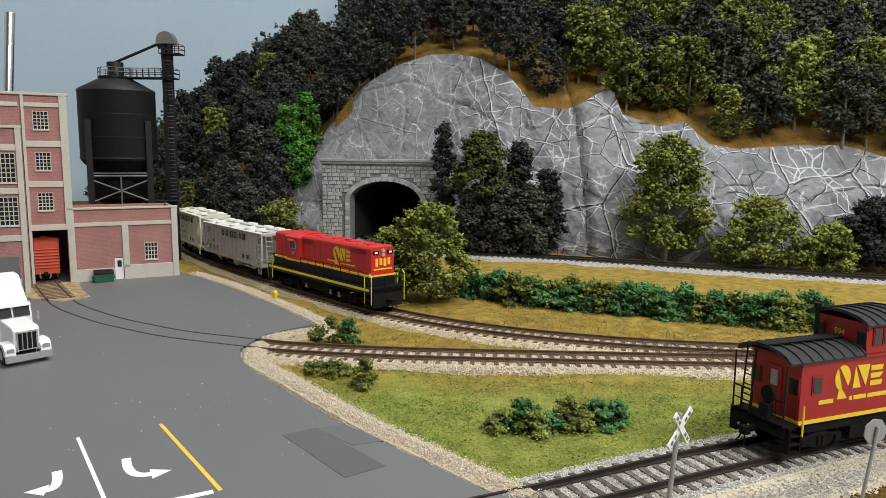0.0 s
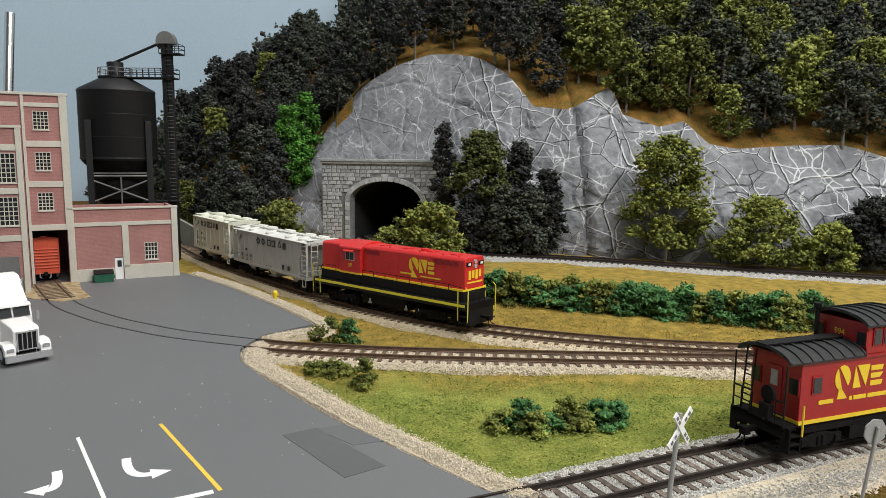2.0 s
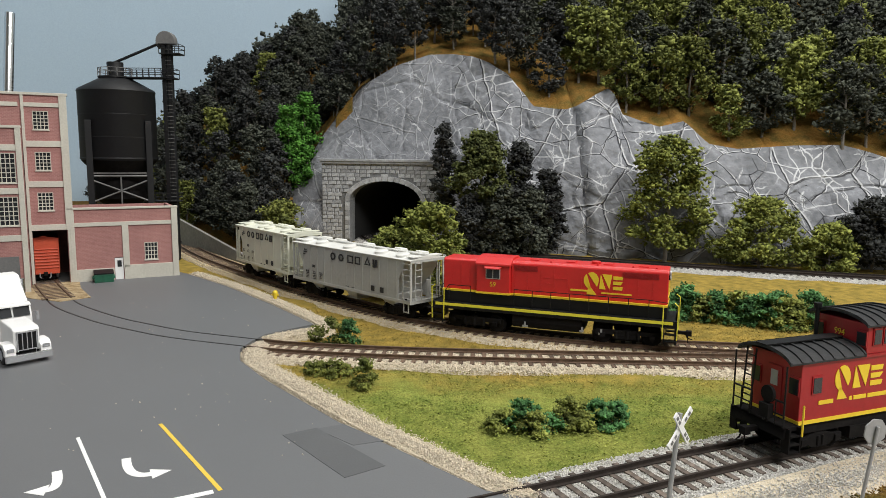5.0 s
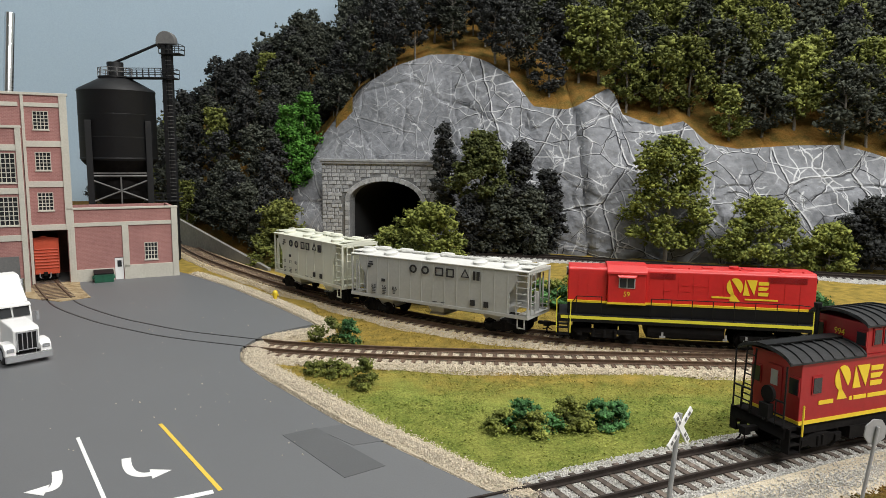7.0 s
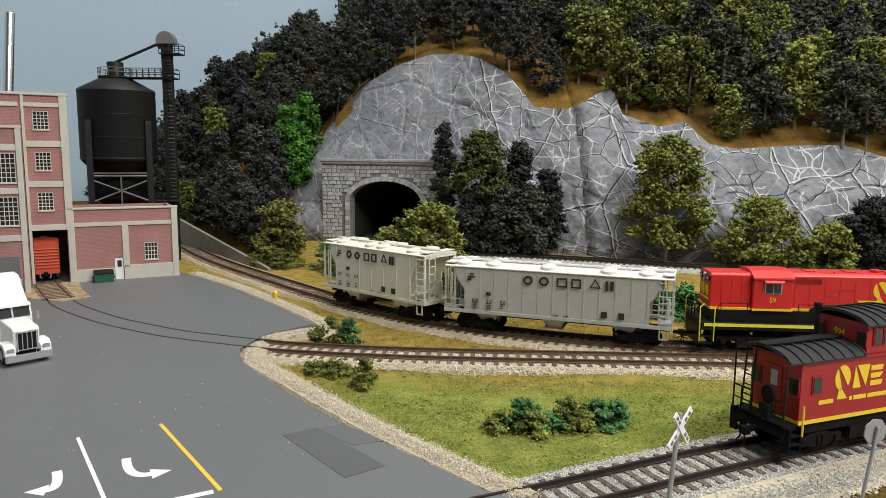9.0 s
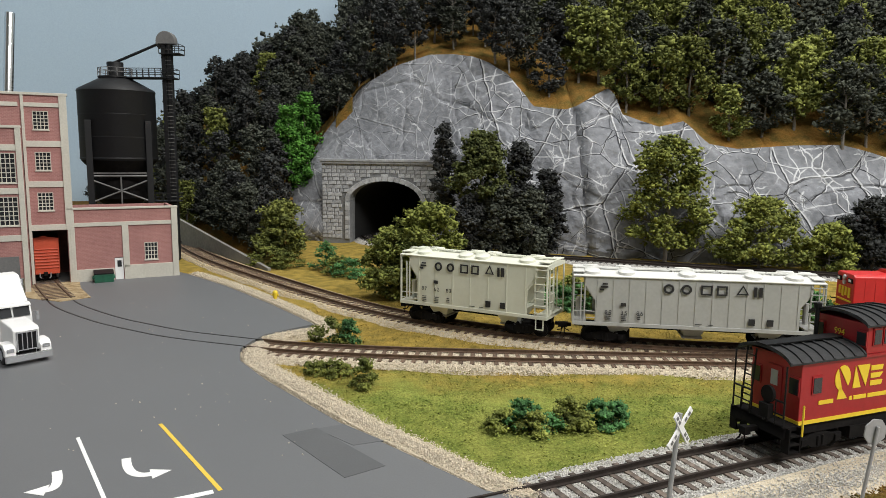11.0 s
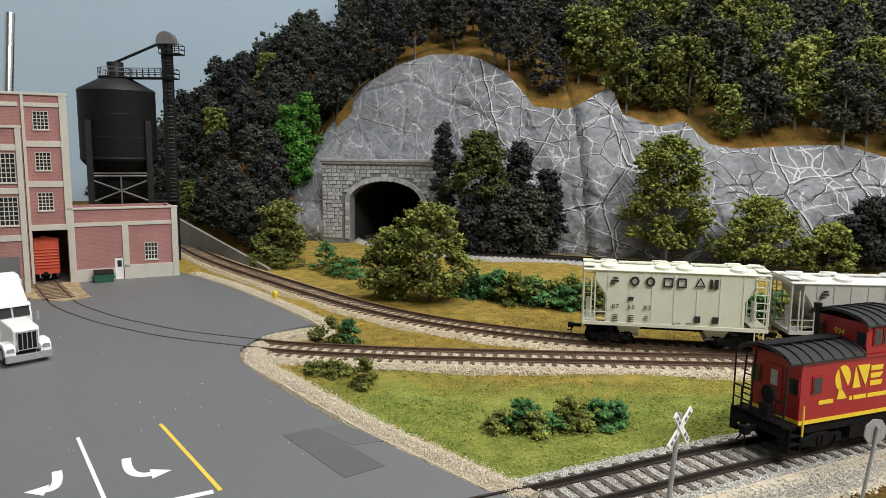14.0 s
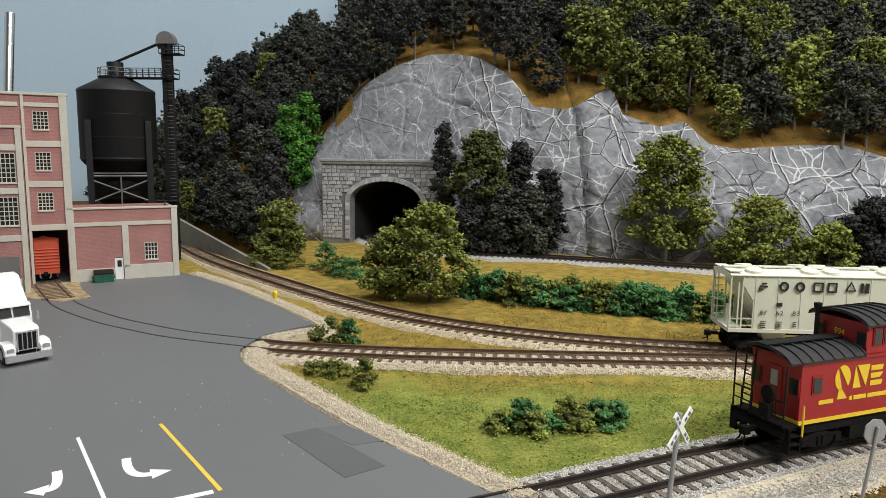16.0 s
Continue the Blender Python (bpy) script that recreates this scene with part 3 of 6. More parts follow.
def build_portal():
    top = thing("tunnel_portal", "grey cut-stone tunnel portal with arched opening", "tunnel portal", PORTAL)
    tagged(top, kind="structure")
    stone = mat("grey_cut_stone", (0.40, 0.41, 0.425), 0.9, var=0.25, scale=120, bump=0.5, bscale=500, per=0.22)
    mortar = mat("dark_mortar", (0.20, 0.205, 0.21), 0.95, var=0.2, scale=200, bump=0.4)
    # backing wall with the opening cut through it
    g = Geo()
    us = [0.0, 0.02, ARCH - 0.052] + [ARCH - 0.052 * math.cos(math.pi * i / 24) for i in range(25)] + [ARCH + 0.052, 0.16, PW]
    for u0, u1 in zip(us, us[1:]):
        if u1 - u0 < 1e-6:
            continue
        a, b = arch_height(u0 + 1e-6), arch_height(u1 - 1e-6)
        if u0 < ARCH - 0.052 or u1 > ARCH + 0.052:
            a = b = -0.008
        g.add([(u0, 0, a), (u1, 0, b), (u1, 0, 0.108), (u0, 0, 0.108), (u0, 0.02, a), (u1, 0.02, b), (u1, 0.02, 0.108), (u0, 0.02, 0.108)],
              [(0, 1, 2, 3), (5, 4, 7, 6), (0, 4, 5, 1), (3, 2, 6, 7)])
    for u in (ARCH - 0.052, ARCH + 0.052):
        g.add([(u, 0, -0.008), (u, 0.02, -0.008), (u, 0.02, 0.053), (u, 0, 0.053)], [(0, 1, 2, 3)])
    part("backing", g, mortar, top)
    # tunnel lining, an even near-black inside
    lining_black = mat("black_lining", (0.012, 0.012, 0.012), 0.95, var=0.2, bump=0.0)
    t = Geo()
    prof = [(ARCH - 0.054, -0.008)] + [(ARCH - 0.054 * math.cos(math.pi * i / 16), 0.053 + 0.0295 * math.sin(math.pi * i / 16)) for i in range(17)] + [(ARCH + 0.054, -0.008)]
    k = len(prof)
    t.add([(u, 0.02, w) for u, w in prof] + [(u + 0.02, 0.30, w) for u, w in prof], [(i, i + 1, k + i + 1, k + i) for i in range(k - 1)] + [tuple(range(k, 2 * k))])
    part("lining", t, lining_black, top)
    rng = random.Random(4)
    z, row = 0.0, 0
    shapes = {}
    while z < 0.104:
        h = 0.0054
        u = -0.004 if row % 2 else 0.0
        while u < PW:
            w = rng.choice((0.006, 0.008, 0.010, 0.012))
            u0, u1 = max(0, u), min(PW, u + w)
            u += w
            um = (u0 + u1) / 2
            inside = max(arch_height(u0), arch_height(u1), arch_height(um)) + 0.0058
            if u1 - u0 < 0.003 or (ARCH - 0.052 - 0.006 < u1 and u0 < ARCH + 0.052 + 0.006 and (z < inside if ARCH - 0.052 < um < ARCH + 0.052 else z < 0.06)):
                continue
            key = (round(u1 - u0, 4), rng.randrange(3))
            if key not in shapes:
                a = (u1 - u0) / 2 - 0.0004
                b = rng.uniform(0.0009, 0.0020)
                q = Geo().add([(-a, 0, -0.0025), (a, 0, -0.0025), (a, 0, 0.0025), (-a, 0, 0.0025), (-a + 0.0007, -b, -0.0021), (a - 0.0007, -b * rng.uniform(0.6, 1), -0.0021), (a - 0.0007, -b, 0.0021), (-a + 0.0007, -b * rng.uniform(0.6, 1), 0.0021)],
                              [(0, 1, 5, 4), (1, 2, 6, 5), (2, 3, 7, 6), (3, 0, 4, 7), (4, 5, 6, 7)])
                shapes[key] = q.mesh("stone", stone)
            part("stone", shapes[key], None, top, at=pose(um, 0, z + h / 2))
        z += h
        row += 1
    for i in range(19):
        a0 = math.pi * (i + 0.04) / 19
        a1 = math.pi * (i + 0.96) / 19
        big = 1.5 if i == 9 else 1.0
        q = Geo()
        pts = [(ARCH - r * math.cos(a), 0.053 + s * math.sin(a)) for a, r, s in ((a0, 0.052, 0.0285), (a1, 0.052, 0.0285), (a1, 0.052 + 0.0065 * big, 0.0285 + 0.0065 * big), (a0, 0.052 + 0.0065 * big, 0.0285 + 0.0065 * big))]
        q.add([(u, -0.0035, w) for u, w in pts] + [(u, 0, w) for u, w in pts], [(0, 1, 2, 3), (0, 4, 5, 1), (1, 5, 6, 2), (2, 6, 7, 3), (3, 7, 4, 0)])
        part("arch_stone", q, stone, top)
    for i in range(8):
        for u in (ARCH - 0.0580, ARCH + 0.0522):
            part("arch_stone", Geo().box(u, u + 0.0058, -0.0035, 0, i * 0.0066, i * 0.0066 + 0.006), stone, top)
    part("cap_course", Geo().box(-0.002, PW + 0.002, -0.005, 0.02, 0.108, 0.1115).box(-0.001, PW + 0.001, -0.0035, 0.02, 0.1047, 0.108), stone, top, "projecting stone cap course", bevel=0.0004)


def build_room():
    bd = smooth_line([(-1.25, 0.2), (-1.25, 1.0), (-1.15, 1.5), (-0.7, 1.72), (0.0, 1.74), (0.7, 1.74), (1.25, 1.74)], 0.02)
    g = Geo()
    for x, y in bd:
        g.v += [(x, y, -0.05), (x, y, 1.3)]
    g.f = [(2 * i, 2 * i + 2, 2 * i + 3, 2 * i + 1) for i in range(len(bd) - 1)]
    structure("backdrop", g, M["backdrop"], "plain blue-grey painted sky backdrop", smooth=True)
    structure("wall_back", Geo().box(-1.7, 1.7, 1.78, 1.9, -1.1, 1.62), M["wall"], "plain white room wall")
    structure("wall_front", Geo().box(-1.7, 1.7, -1.9, -1.78, -1.1, 1.62), M["wall"], "plain white room wall")
    structure("wall_left", Geo().box(-1.82, -1.7, -1.78, 1.78, -1.1, 1.62), M["wall"], "plain white room wall")
    structure("wall_right", Geo().box(1.7, 1.82, -1.78, 1.78, -1.1, 1.62), M["wall"], "plain white room wall")
    structure("ceiling", Geo().box(-1.82, 1.82, -1.9, 1.9, 1.62, 1.7), M["wall"], "plain white ceiling")
    structure("floor", Geo().box(-1.82, 1.82, -1.9, 1.9, -1.16, -1.1), M["floor"], "plain brown room floor")


# ---- trees and bushes ----
def leaf_mat(name, a, b):
    return island_vary(mat(name, a, 0.9, var=0.4, scale=90, bump=0.5, bscale=700, col2=b, per=0.25, spec=0.15, dist=0.001), 0.3)


LEAF = dict(
    dark=leaf_mat("dark_foliage", (0.090, 0.098, 0.076), (0.030, 0.034, 0.028)),
    black=leaf_mat("blackish_foliage", (0.066, 0.070, 0.066), (0.023, 0.024, 0.025)),
    olive=leaf_mat("olive_foliage", (0.215, 0.235, 0.060), (0.066, 0.078, 0.024)),
    moss=leaf_mat("moss_green_foliage", (0.125, 0.142, 0.048), (0.042, 0.052, 0.020)),
    bright=leaf_mat("bright_green_foliage", (0.105, 0.265, 0.045), (0.036, 0.105, 0.019)),
    green=leaf_mat("deep_green_foliage", (0.105, 0.245, 0.085), (0.036, 0.092, 0.034)),
    mid=leaf_mat("yellow_green_foliage", (0.240, 0.262, 0.062), (0.075, 0.092, 0.025)),
)
BARK = mat("grey_brown_bark", (0.19, 0.17, 0.145), 0.9, var=0.3, scale=200, bump=0.5)


def crown_mesh(seed, height, width, low, n, lump, leafs, tone, pointed=0.5):
    """A crown of flat pads of jagged clumps and leaves on limbs, with an uneven outline and gaps."""
    rng = np.random.default_rng(seed)
    nb = int(max(9, min(n / 24, 34)))
    bz = np.sort(low + (1 - low) * (np.arange(nb) + rng.uniform(0, 1, nb)) / nb)
    rr = width * (1 - ((bz - low) / (1 - low)) ** (1.5 + 1.5 * (1 - pointed)) * 0.85) * (0.5 + 0.5 * np.minimum(1, (bz - low) / 0.18))
    ba = np.arange(nb) * 2.4 + rng.uniform(-0.7, 0.7, nb)
    br = rr * rng.uniform(0.2, 1.05, nb) ** 0.6
    boughs = np.stack([br * np.cos(ba), br * np.sin(ba), bz * height], 1)
    boughs[-1] = (0, 0, height * 0.97)
    pick = rng.integers(0, nb, n)
    size = rng.uniform(0.7, 1.35, nb)[pick][:, None]
    c = boughs[pick] + rng.normal(0, 1, (n, 3)).clip(-1.7, 1.7) * size * np.array([width * 0.175, width * 0.175, min(height * 0.034, width * 0.105)])
    v1, f1 = lumps(rng, c, lump, TETRA_V, TETRA_F, 0.6, 0.8)
    lc = c[rng.integers(0, n, leafs)] + rng.normal(0, lump * 0.95, (leafs, 3)).clip(-lump * 1.8, lump * 1.8)
    tri = np.array([(1, 0, 0), (-0.5, 0.8, 0.2), (-0.5, -0.8, -0.2)])
    v2, f2 = lumps(rng, lc, lump * 0.62, tri, np.array([(0, 1, 2)]), 0.5, 1.5)
    v, f = np.vstack([v1, v2]), np.vstack([f1, f2 + len(v1)])
    return fast_mesh("crown", v, f, LEAF[tone]), boughs


def tree(name, label, height, width, tone, seed, low=0.28, n=300, lump=0.0032, leafs=1200, pointed=0.5, m=None, group=""):
    top = thing(name, label, "tree", m, group)
    me, boughs = crown_mesh(seed, height, width, low, n, lump, leafs, tone, pointed)
    part("crown", me, None, top)
    g = Geo()
    r = height * 0.016 + 0.0004
    k1, k2 = Vector((0.02 * height, 0.01 * height, height * 0.4)), Vector((-0.01 * height, 0.01 * height, height * 0.72))
    g.rod((0, 0, -0.006), k1, r, r * 0.75, 7).rod(k1, k2, r * 0.75, r * 0.4, 6).rod(k2, (0, 0, height * 0.95), r * 0.4, r * 0.1, 5)
    rng = random.Random(seed)
    for b in rng.sample([tuple(q) for q in boughs], min(14, len(boughs))):
        z = max(height * low * 0.8, b[2] - height * 0.12)
        g.rod((0, 0, z), b, r * 0.35, r * 0.1, 4)
    part("trunk", g, BARK, top)
    return top


def bush(name, label, height, width, tone, seed, n=90, m=None, group="", lump=0.0021):
    top = thing(name, label, "bush", m, group)
    me, boughs = crown_mesh(seed, height, width, -0.12, n, lump, n * 4, tone, 0.2)
    part("foliage", me, None, top)
    g = Geo()
    for b in boughs[:6]:
        g.rod((0, 0, -0.003), tuple(b), 0.0005, 0.0002, 4)
    part("stem", g, BARK, top)
    return top


def plant_woods():
    rng = random.Random(11)
    kinds = []
    for k, (tone, h, w) in enumerate((("dark", 0.085, 0.026), ("black", 0.095, 0.025), ("dark", 0.075, 0.028), ("black", 0.08, 0.024), ("olive", 0.09, 0.027), ("olive", 0.08, 0.025), ("dark", 0.10, 0.027))):
        word = {"dark": "dark green", "black": "near-black green", "olive": "olive green"}[tone]
        kinds.append(tree("woodland_tree", word + " model tree on the wooded hillside", h, w, tone, 20 + k, low=0.22, n=480, lump=0.0026, leafs=1900, m=pose(-0.45 + 0.03 * k, 1.45, hill_height(-0.45 + 0.03 * k, 1.45)), group="trees on the hillside"))
    n = 7
    for j in range(40):
        for i in range(60):
            x = -0.80 + i * 0.050 + (j % 2) * 0.025 + rng.uniform(-0.013, 0.013)
            y = 0.74 + j * 0.038 + rng.uniform(-0.013, 0.013)
            if abs(x) > 0.72 * y + 0.02 or y > 1.5:
                continue
            h = hill_height(x, y)
            if h < 0.003 or n >= 330 or min(math.hypot(x + 0.222, y - 1.04), math.hypot(x + 0.243, y - 1.02), math.hypot(x + 0.222, y - 1.01), math.hypot(x + 0.20, y - 0.93), math.hypot(x + 0.186, y - 0.80)) < 0.023:
                continue
            d = y - cliff_foot(x) - 0.065
            if x / y < -0.50 or (x > -0.165 and d < 0.009):
                continue
            if (d > 0.26 and x > -0.1) or y > 1.27:
                continue
            if x > 0.12:
                pick = rng.choice((0, 4, 5, 4, 5, 6, 0, 4)) if x > 0.2 and rng.random() < 0.75 else rng.choice((0, 1, 2, 4, 6))
            else:
                pick = rng.choice((0, 1, 2, 3, 1, 3, 0, 4)) if rng.random() < 0.6 else rng.choice((0, 1, 2, 3, 6))
            s = rng.uniform(0.8, 1.15) * (1.12 if x > 0.12 else 0.92)
            ob = copy_thing(kinds[pick], pose(x, y, h - (0.012 if x > 0.1 else 0.004), rng.uniform(-4, 4), rng.uniform(-4, 4), rng.uniform(0, 360)))
            ob.scale = (s, s, s * rng.uniform(0.9, 1.1))
            n += 1
    # the lowest row, just above the retaining wall
    for k in range(22):
        f = k / 21
        x, y = -0.395 + 0.17 * f + 0.026 + rng.uniform(-0.006, 0.008), 0.985 - 0.185 * f + 0.018 + rng.uniform(-0.006, 0.008)
        if min(math.hypot(x + 0.188, y - 0.80), math.hypot(x + 0.20, y - 0.93)) < 0.03:
            continue
        ob = copy_thing(kinds[rng.choice((0, 1, 2, 3))], pose(x, y, max(GROUND, hill_height(x, y)) - 0.004, 0, 0, rng.uniform(0, 360)))
        s = rng.uniform(0.55, 0.85)
        ob.scale = (s, s, s)
    # small trees below the bright ones
    for x, y, s in ((-0.228, 0.965, 0.5), (-0.242, 0.945, 0.55), (-0.222, 0.985, 0.4), (-0.258, 0.970, 0.6), (-0.236, 0.985, 0.5), (-0.250, 0.925, 0.55), (-0.232, 0.915, 0.5), (-0.270, 0.94, 0.6), (-0.255, 1.030, 0.8), (-0.262, 1.060, 0.85), (-0.248, 1.000, 0.65), (-0.262, 1.130, 0.9), (-0.246, 1.100, 0.85), (-0.212, 1.100, 0.9), (-0.205, 1.135, 0.9), (-0.222, 1.125, 0.9), (-0.198, 1.100, 0.8), (-0.216, 1.075, 0.8), (-0.190, 1.120, 0.8), (-0.235, 1.160, 1.0), (-0.245, 1.190, 1.0), (-0.225, 1.185, 1.0), (-0.250, 1.225, 1.1), (-0.235, 1.230, 1.1)):
        ob = copy_thing(kinds[rng.choice((0, 1, 2, 3))], pose(x, y, max(GROUND, hill_height(x, y)) - 0.004, 0, 0, rng.uniform(0, 360)))
        ob.scale = (s, s, s)
    # a thin fringe along the cliff's shoulder
    for k in range(9):
        x = -0.168 + 0.012 * k + rng.uniform(-0.003, 0.003)
        y = cliff_foot(x) + 0.065 + rng.uniform(0.018, 0.030)
        ob = copy_thing(kinds[rng.choice((0, 1, 2, 3))], pose(x, y, hill_height(x, y) - 0.008, 0, 0, rng.uniform(0, 360)))
        s = rng.uniform(0.5, 0.68)
        ob.scale = (s, s, s)
    # the far ridge: woods too dense to count
    g = np.random.default_rng(9)
    cv, cf, off = [], [], 0
    for j in range(12):
        for i in range(56):
            x = -0.95 + i * 0.042 + (j % 2) * 0.02 + g.uniform(-0.012, 0.012)
            y = 1.10 + j * 0.042 + g.uniform(-0.012, 0.012)
            h = hill_height(x, y)
            d = y - cliff_foot(x) - 0.065
            if h < 0.02 or not ((d > 0.26 and x > -0.1) or y > 1.27) or x / y < -0.46 or x > 0.70 * y + 0.03:
                continue
            c = g.normal(0, 1, (170, 3)).clip(-1.7, 1.7) * np.array([0.011, 0.011, 0.019]) + np.array([x, y, h + 0.042])
            v, f = lumps(g, c, 0.0033, TETRA_V, TETRA_F, 0.5)
            cv.append(v), cf.append(f + off)
            off += len(v)
    woods = tagged(part("far_woods", fast_mesh("far_woods", np.vstack(cv), np.vstack(cf), LEAF["dark"]), None), "dense dark woods along the ridge", "woods", kind="stuff")


build_ground()
build_lot()
lot_flecks()
build_hill()
build_cliff()
build_portal()
build_room()
build_track("main_track", MAIN, "single main track on tan ballast with brown ties", M["rail"], M["tie"], M["ballast_bed"], M["ballast_tan"], seed=3, stones=42000, width=0.0215)
OPEN_SIDE = lambda x, y: x > -0.119
build_track("siding", SIDING, "siding track that sinks into the asphalt lot", M["rail"], M["tie"], M["ballast_bed"], M["ballast"], seed=5, keep=OPEN_SIDE, tie_keep=lambda x, y: x > -0.119 or y > 0.552, stones=32000, width=0.0225)
build_track("back_track", BACK, "far track on pale grey ballast below the cliff", M["rail_dark"], M["tie_dark"], M["bed_grey"], M["ballast_grey"], seed=7, stones=30000)
build_track("spur_track", SPUR, "near track on grey ballast under the caboose", M["rail_dark"], M["tie_worn"], M["bed_grey"], M["ballast_grey"], seed=9, keep=lambda x, y: x > 0.02, tie_keep=lambda x, y: x > 0.02, stones=28000, width=0.024)
EDGE = smooth_line([(0.03, 0.230), (-0.002, 0.263), (-0.034, 0.297), (-0.079, 0.352), (-0.107, 0.388), (-0.113, 0.412), (-0.115, 0.421)], 0.002)
gravel_band("gravel_edging", EDGE, 0.0095, 38000, M["ballast"], "pale gravel edging along the asphalt", 31)
EDGE2 = smooth_line([(-0.113, 0.438), (-0.108, 0.446), (-0.093, 0.459), (-0.082, 0.476), (-0.1275, 0.5434), (-0.1865, 0.618), (-0.246, 0.683)], 0.002)
gravel_band("gravel_edging", EDGE2, 0.0080, 34000, M["ballast"], "pale gravel edging along the asphalt", 32)
gravel_band("gravel_edging", smooth_line([(-0.1175, 0.412), (-0.1165, 0.424), (-0.1130, 0.440), (-0.108, 0.448)], 0.002), 0.006, 5000, M["ballast"], "pale gravel where the siding enters the asphalt", 34, -0.0024)
plant_woods()


# ---- paints for the vehicles and buildings ----
P = dict(
    red=mat("bright_red_paint", (0.56, 0.022, 0.022), 0.38, var=0.08, scale=80, bump=0.05),
    roofblack=mat("weathered_black_roof", (0.026, 0.027, 0.029), 0.6, var=0.3, spec=0.3, scale=120, bump=0.15),
    maroon=mat("deep_red_paint", (0.33, 0.012, 0.015), 0.42, var=0.1, scale=80, bump=0.06),
    yellow=mat("yellow_lettering", (0.78, 0.56, 0.03), 0.5, var=0.06, scale=150, bump=0.03),
    lime=mat("yellow_stripe", (0.72, 0.66, 0.05), 0.5, var=0.06, scale=150, bump=0.03),
    black=mat("satin_black_paint", (0.009, 0.009, 0.010), 0.5, var=0.15, spec=0.2, scale=90, bump=0.06),
    grime=mat("grimy_black", (0.010, 0.009, 0.009), 0.8, spec=0.12, var=0.3, scale=200, bump=0.2),
    steel=mat("worn_steel", (0.35, 0.34, 0.33), 0.35, 0.9, var=0.2, scale=200, bump=0.1),
    grey=mat("hopper_grey_paint", (0.425, 0.43, 0.415), 0.5, var=0.07, scale=60, bump=0.05),
    cream=mat("hopper_cream_paint", (0.68, 0.69, 0.585), 0.5, var=0.06, scale=60, bump=0.05),
    roofgrey=mat("pale_grey_roof_paint", (0.66, 0.66, 0.63), 0.5, var=0.07, scale=60, bump=0.05),
    ink=mat("dark_lettering", (0.02, 0.02, 0.022), 0.6, var=0.1, bump=0.03),
    glass=mat("dark_window_glass", (0.02, 0.022, 0.025), 0.12, var=0.05, bump=0.0),
    silver=mat("grey_window_frame", (0.45, 0.46, 0.47), 0.4, 0.3, var=0.08, bump=0.05),
    white=mat("gloss_white_paint", (0.80, 0.80, 0.80), 0.25, var=0.04, scale=60, bump=0.03),
    chrome=mat("chrome", (0.75, 0.76, 0.78), 0.15, 1.0, var=0.05, bump=0.0),
    rubber=mat("black_rubber", (0.025, 0.025, 0.025), 0.85, var=0.2, bump=0.2),
    orange=mat("orange_red_paint", (0.60, 0.09, 0.04), 0.5, var=0.1, scale=80, bump=0.06),
    trim=mat("pale_concrete_trim", (0.53, 0.51, 0.45), 0.85, var=0.1, scale=60, bump=0.2, bscale=700),
    signgrey=mat("grey_sign_back", (0.30, 0.30, 0.30), 0.6, var=0.1, scale=200, bump=0.1),
    dumpster=mat("green_steel", (0.02, 0.12, 0.07), 0.5, var=0.2, scale=200, bump=0.1),
    concrete=mat("weathered_concrete", (0.22, 0.215, 0.19), 0.9, var=0.25, scale=25, bump=0.3, bscale=300),
    tankblack=mat("matt_black_tank", (0.011, 0.0115, 0.013), 0.55, var=0.15, spec=0.3, scale=30, bump=0.08),
    pipe=mat("bright_metal_pipe", (0.70, 0.72, 0.75), 0.22, 1.0, var=0.06, scale=40, bump=0.03),
    skygrey=mat("mid_grey_metal", (0.16, 0.16, 0.16), 0.6, 0.2, var=0.15, bump=0.1),
    amber=mat("hydrant_yellow", (0.75, 0.55, 0.03), 0.5, var=0.1, bump=0.1),
)


def brick_material():
    m = mat("pink_brick", (0.365, 0.175, 0.160), 0.85, var=0.14, scale=45, bump=0.1, col2=(0.31, 0.145, 0.135))
    N, L = m.node_tree.nodes, m.node_tree.links
    b = N["Principled BSDF"]
    src = b.inputs["Base Color"].links[0].from_socket
    tc, mp, br = N.new("ShaderNodeTexCoord"), N.new("ShaderNodeMapping"), N.new("ShaderNodeTexBrick")
    mp.inputs["Rotation"].default_value = (radians(90), 0, 0)
    L.new(tc.outputs["Object"], mp.inputs["Vector"]), L.new(mp.outputs[0], br.inputs["Vector"])
    br.inputs["Scale"].default_value = 1.0
    br.inputs["Brick Width"].default_value, br.inputs["Row Height"].default_value, br.inputs["Mortar Size"].default_value = 0.0030, 0.0012, 0.00016
    br.inputs["Color1"].default_value, br.inputs["Color2"].default_value, br.inputs["Mortar"].default_value = (1, 1, 1, 1), (0.82, 0.8, 0.8, 1), (1.25, 1.5, 1.5, 1)
    mx = N.new("ShaderNodeMixRGB")
    mx.blend_type, mx.inputs[0].default_value = "MULTIPLY", 0.55
    L.new(src, mx.inputs[1]), L.new(br.outputs["Color"], mx.inputs[2]), L.new(mx.outputs[0], b.inputs["Base Color"])
    return m


P["brick"] = brick_material()


def text_mesh(body, size, material, spacing=1.0, shear=0.0):
    """Raised lettering in the xz plane, facing -y, centred."""
    cu = bpy.data.curves.new("lettering", "FONT")
    cu.body, cu.size, cu.extrude, cu.align_x, cu.align_y, cu.space_character, cu.shear = body, size, 0.00008, "CENTER", "CENTER", spacing, shear
    ob = new("lettering", cu)
    me = bpy.data.meshes.new_from_object(ob.evaluated_get(bpy.context.evaluated_depsgraph_get()))
    bpy.data.objects.remove(ob)
    me.transform(Matrix.Rotation(radians(90), 4, "X"))
    me.materials.clear()
    me.materials.append(material)
    return me


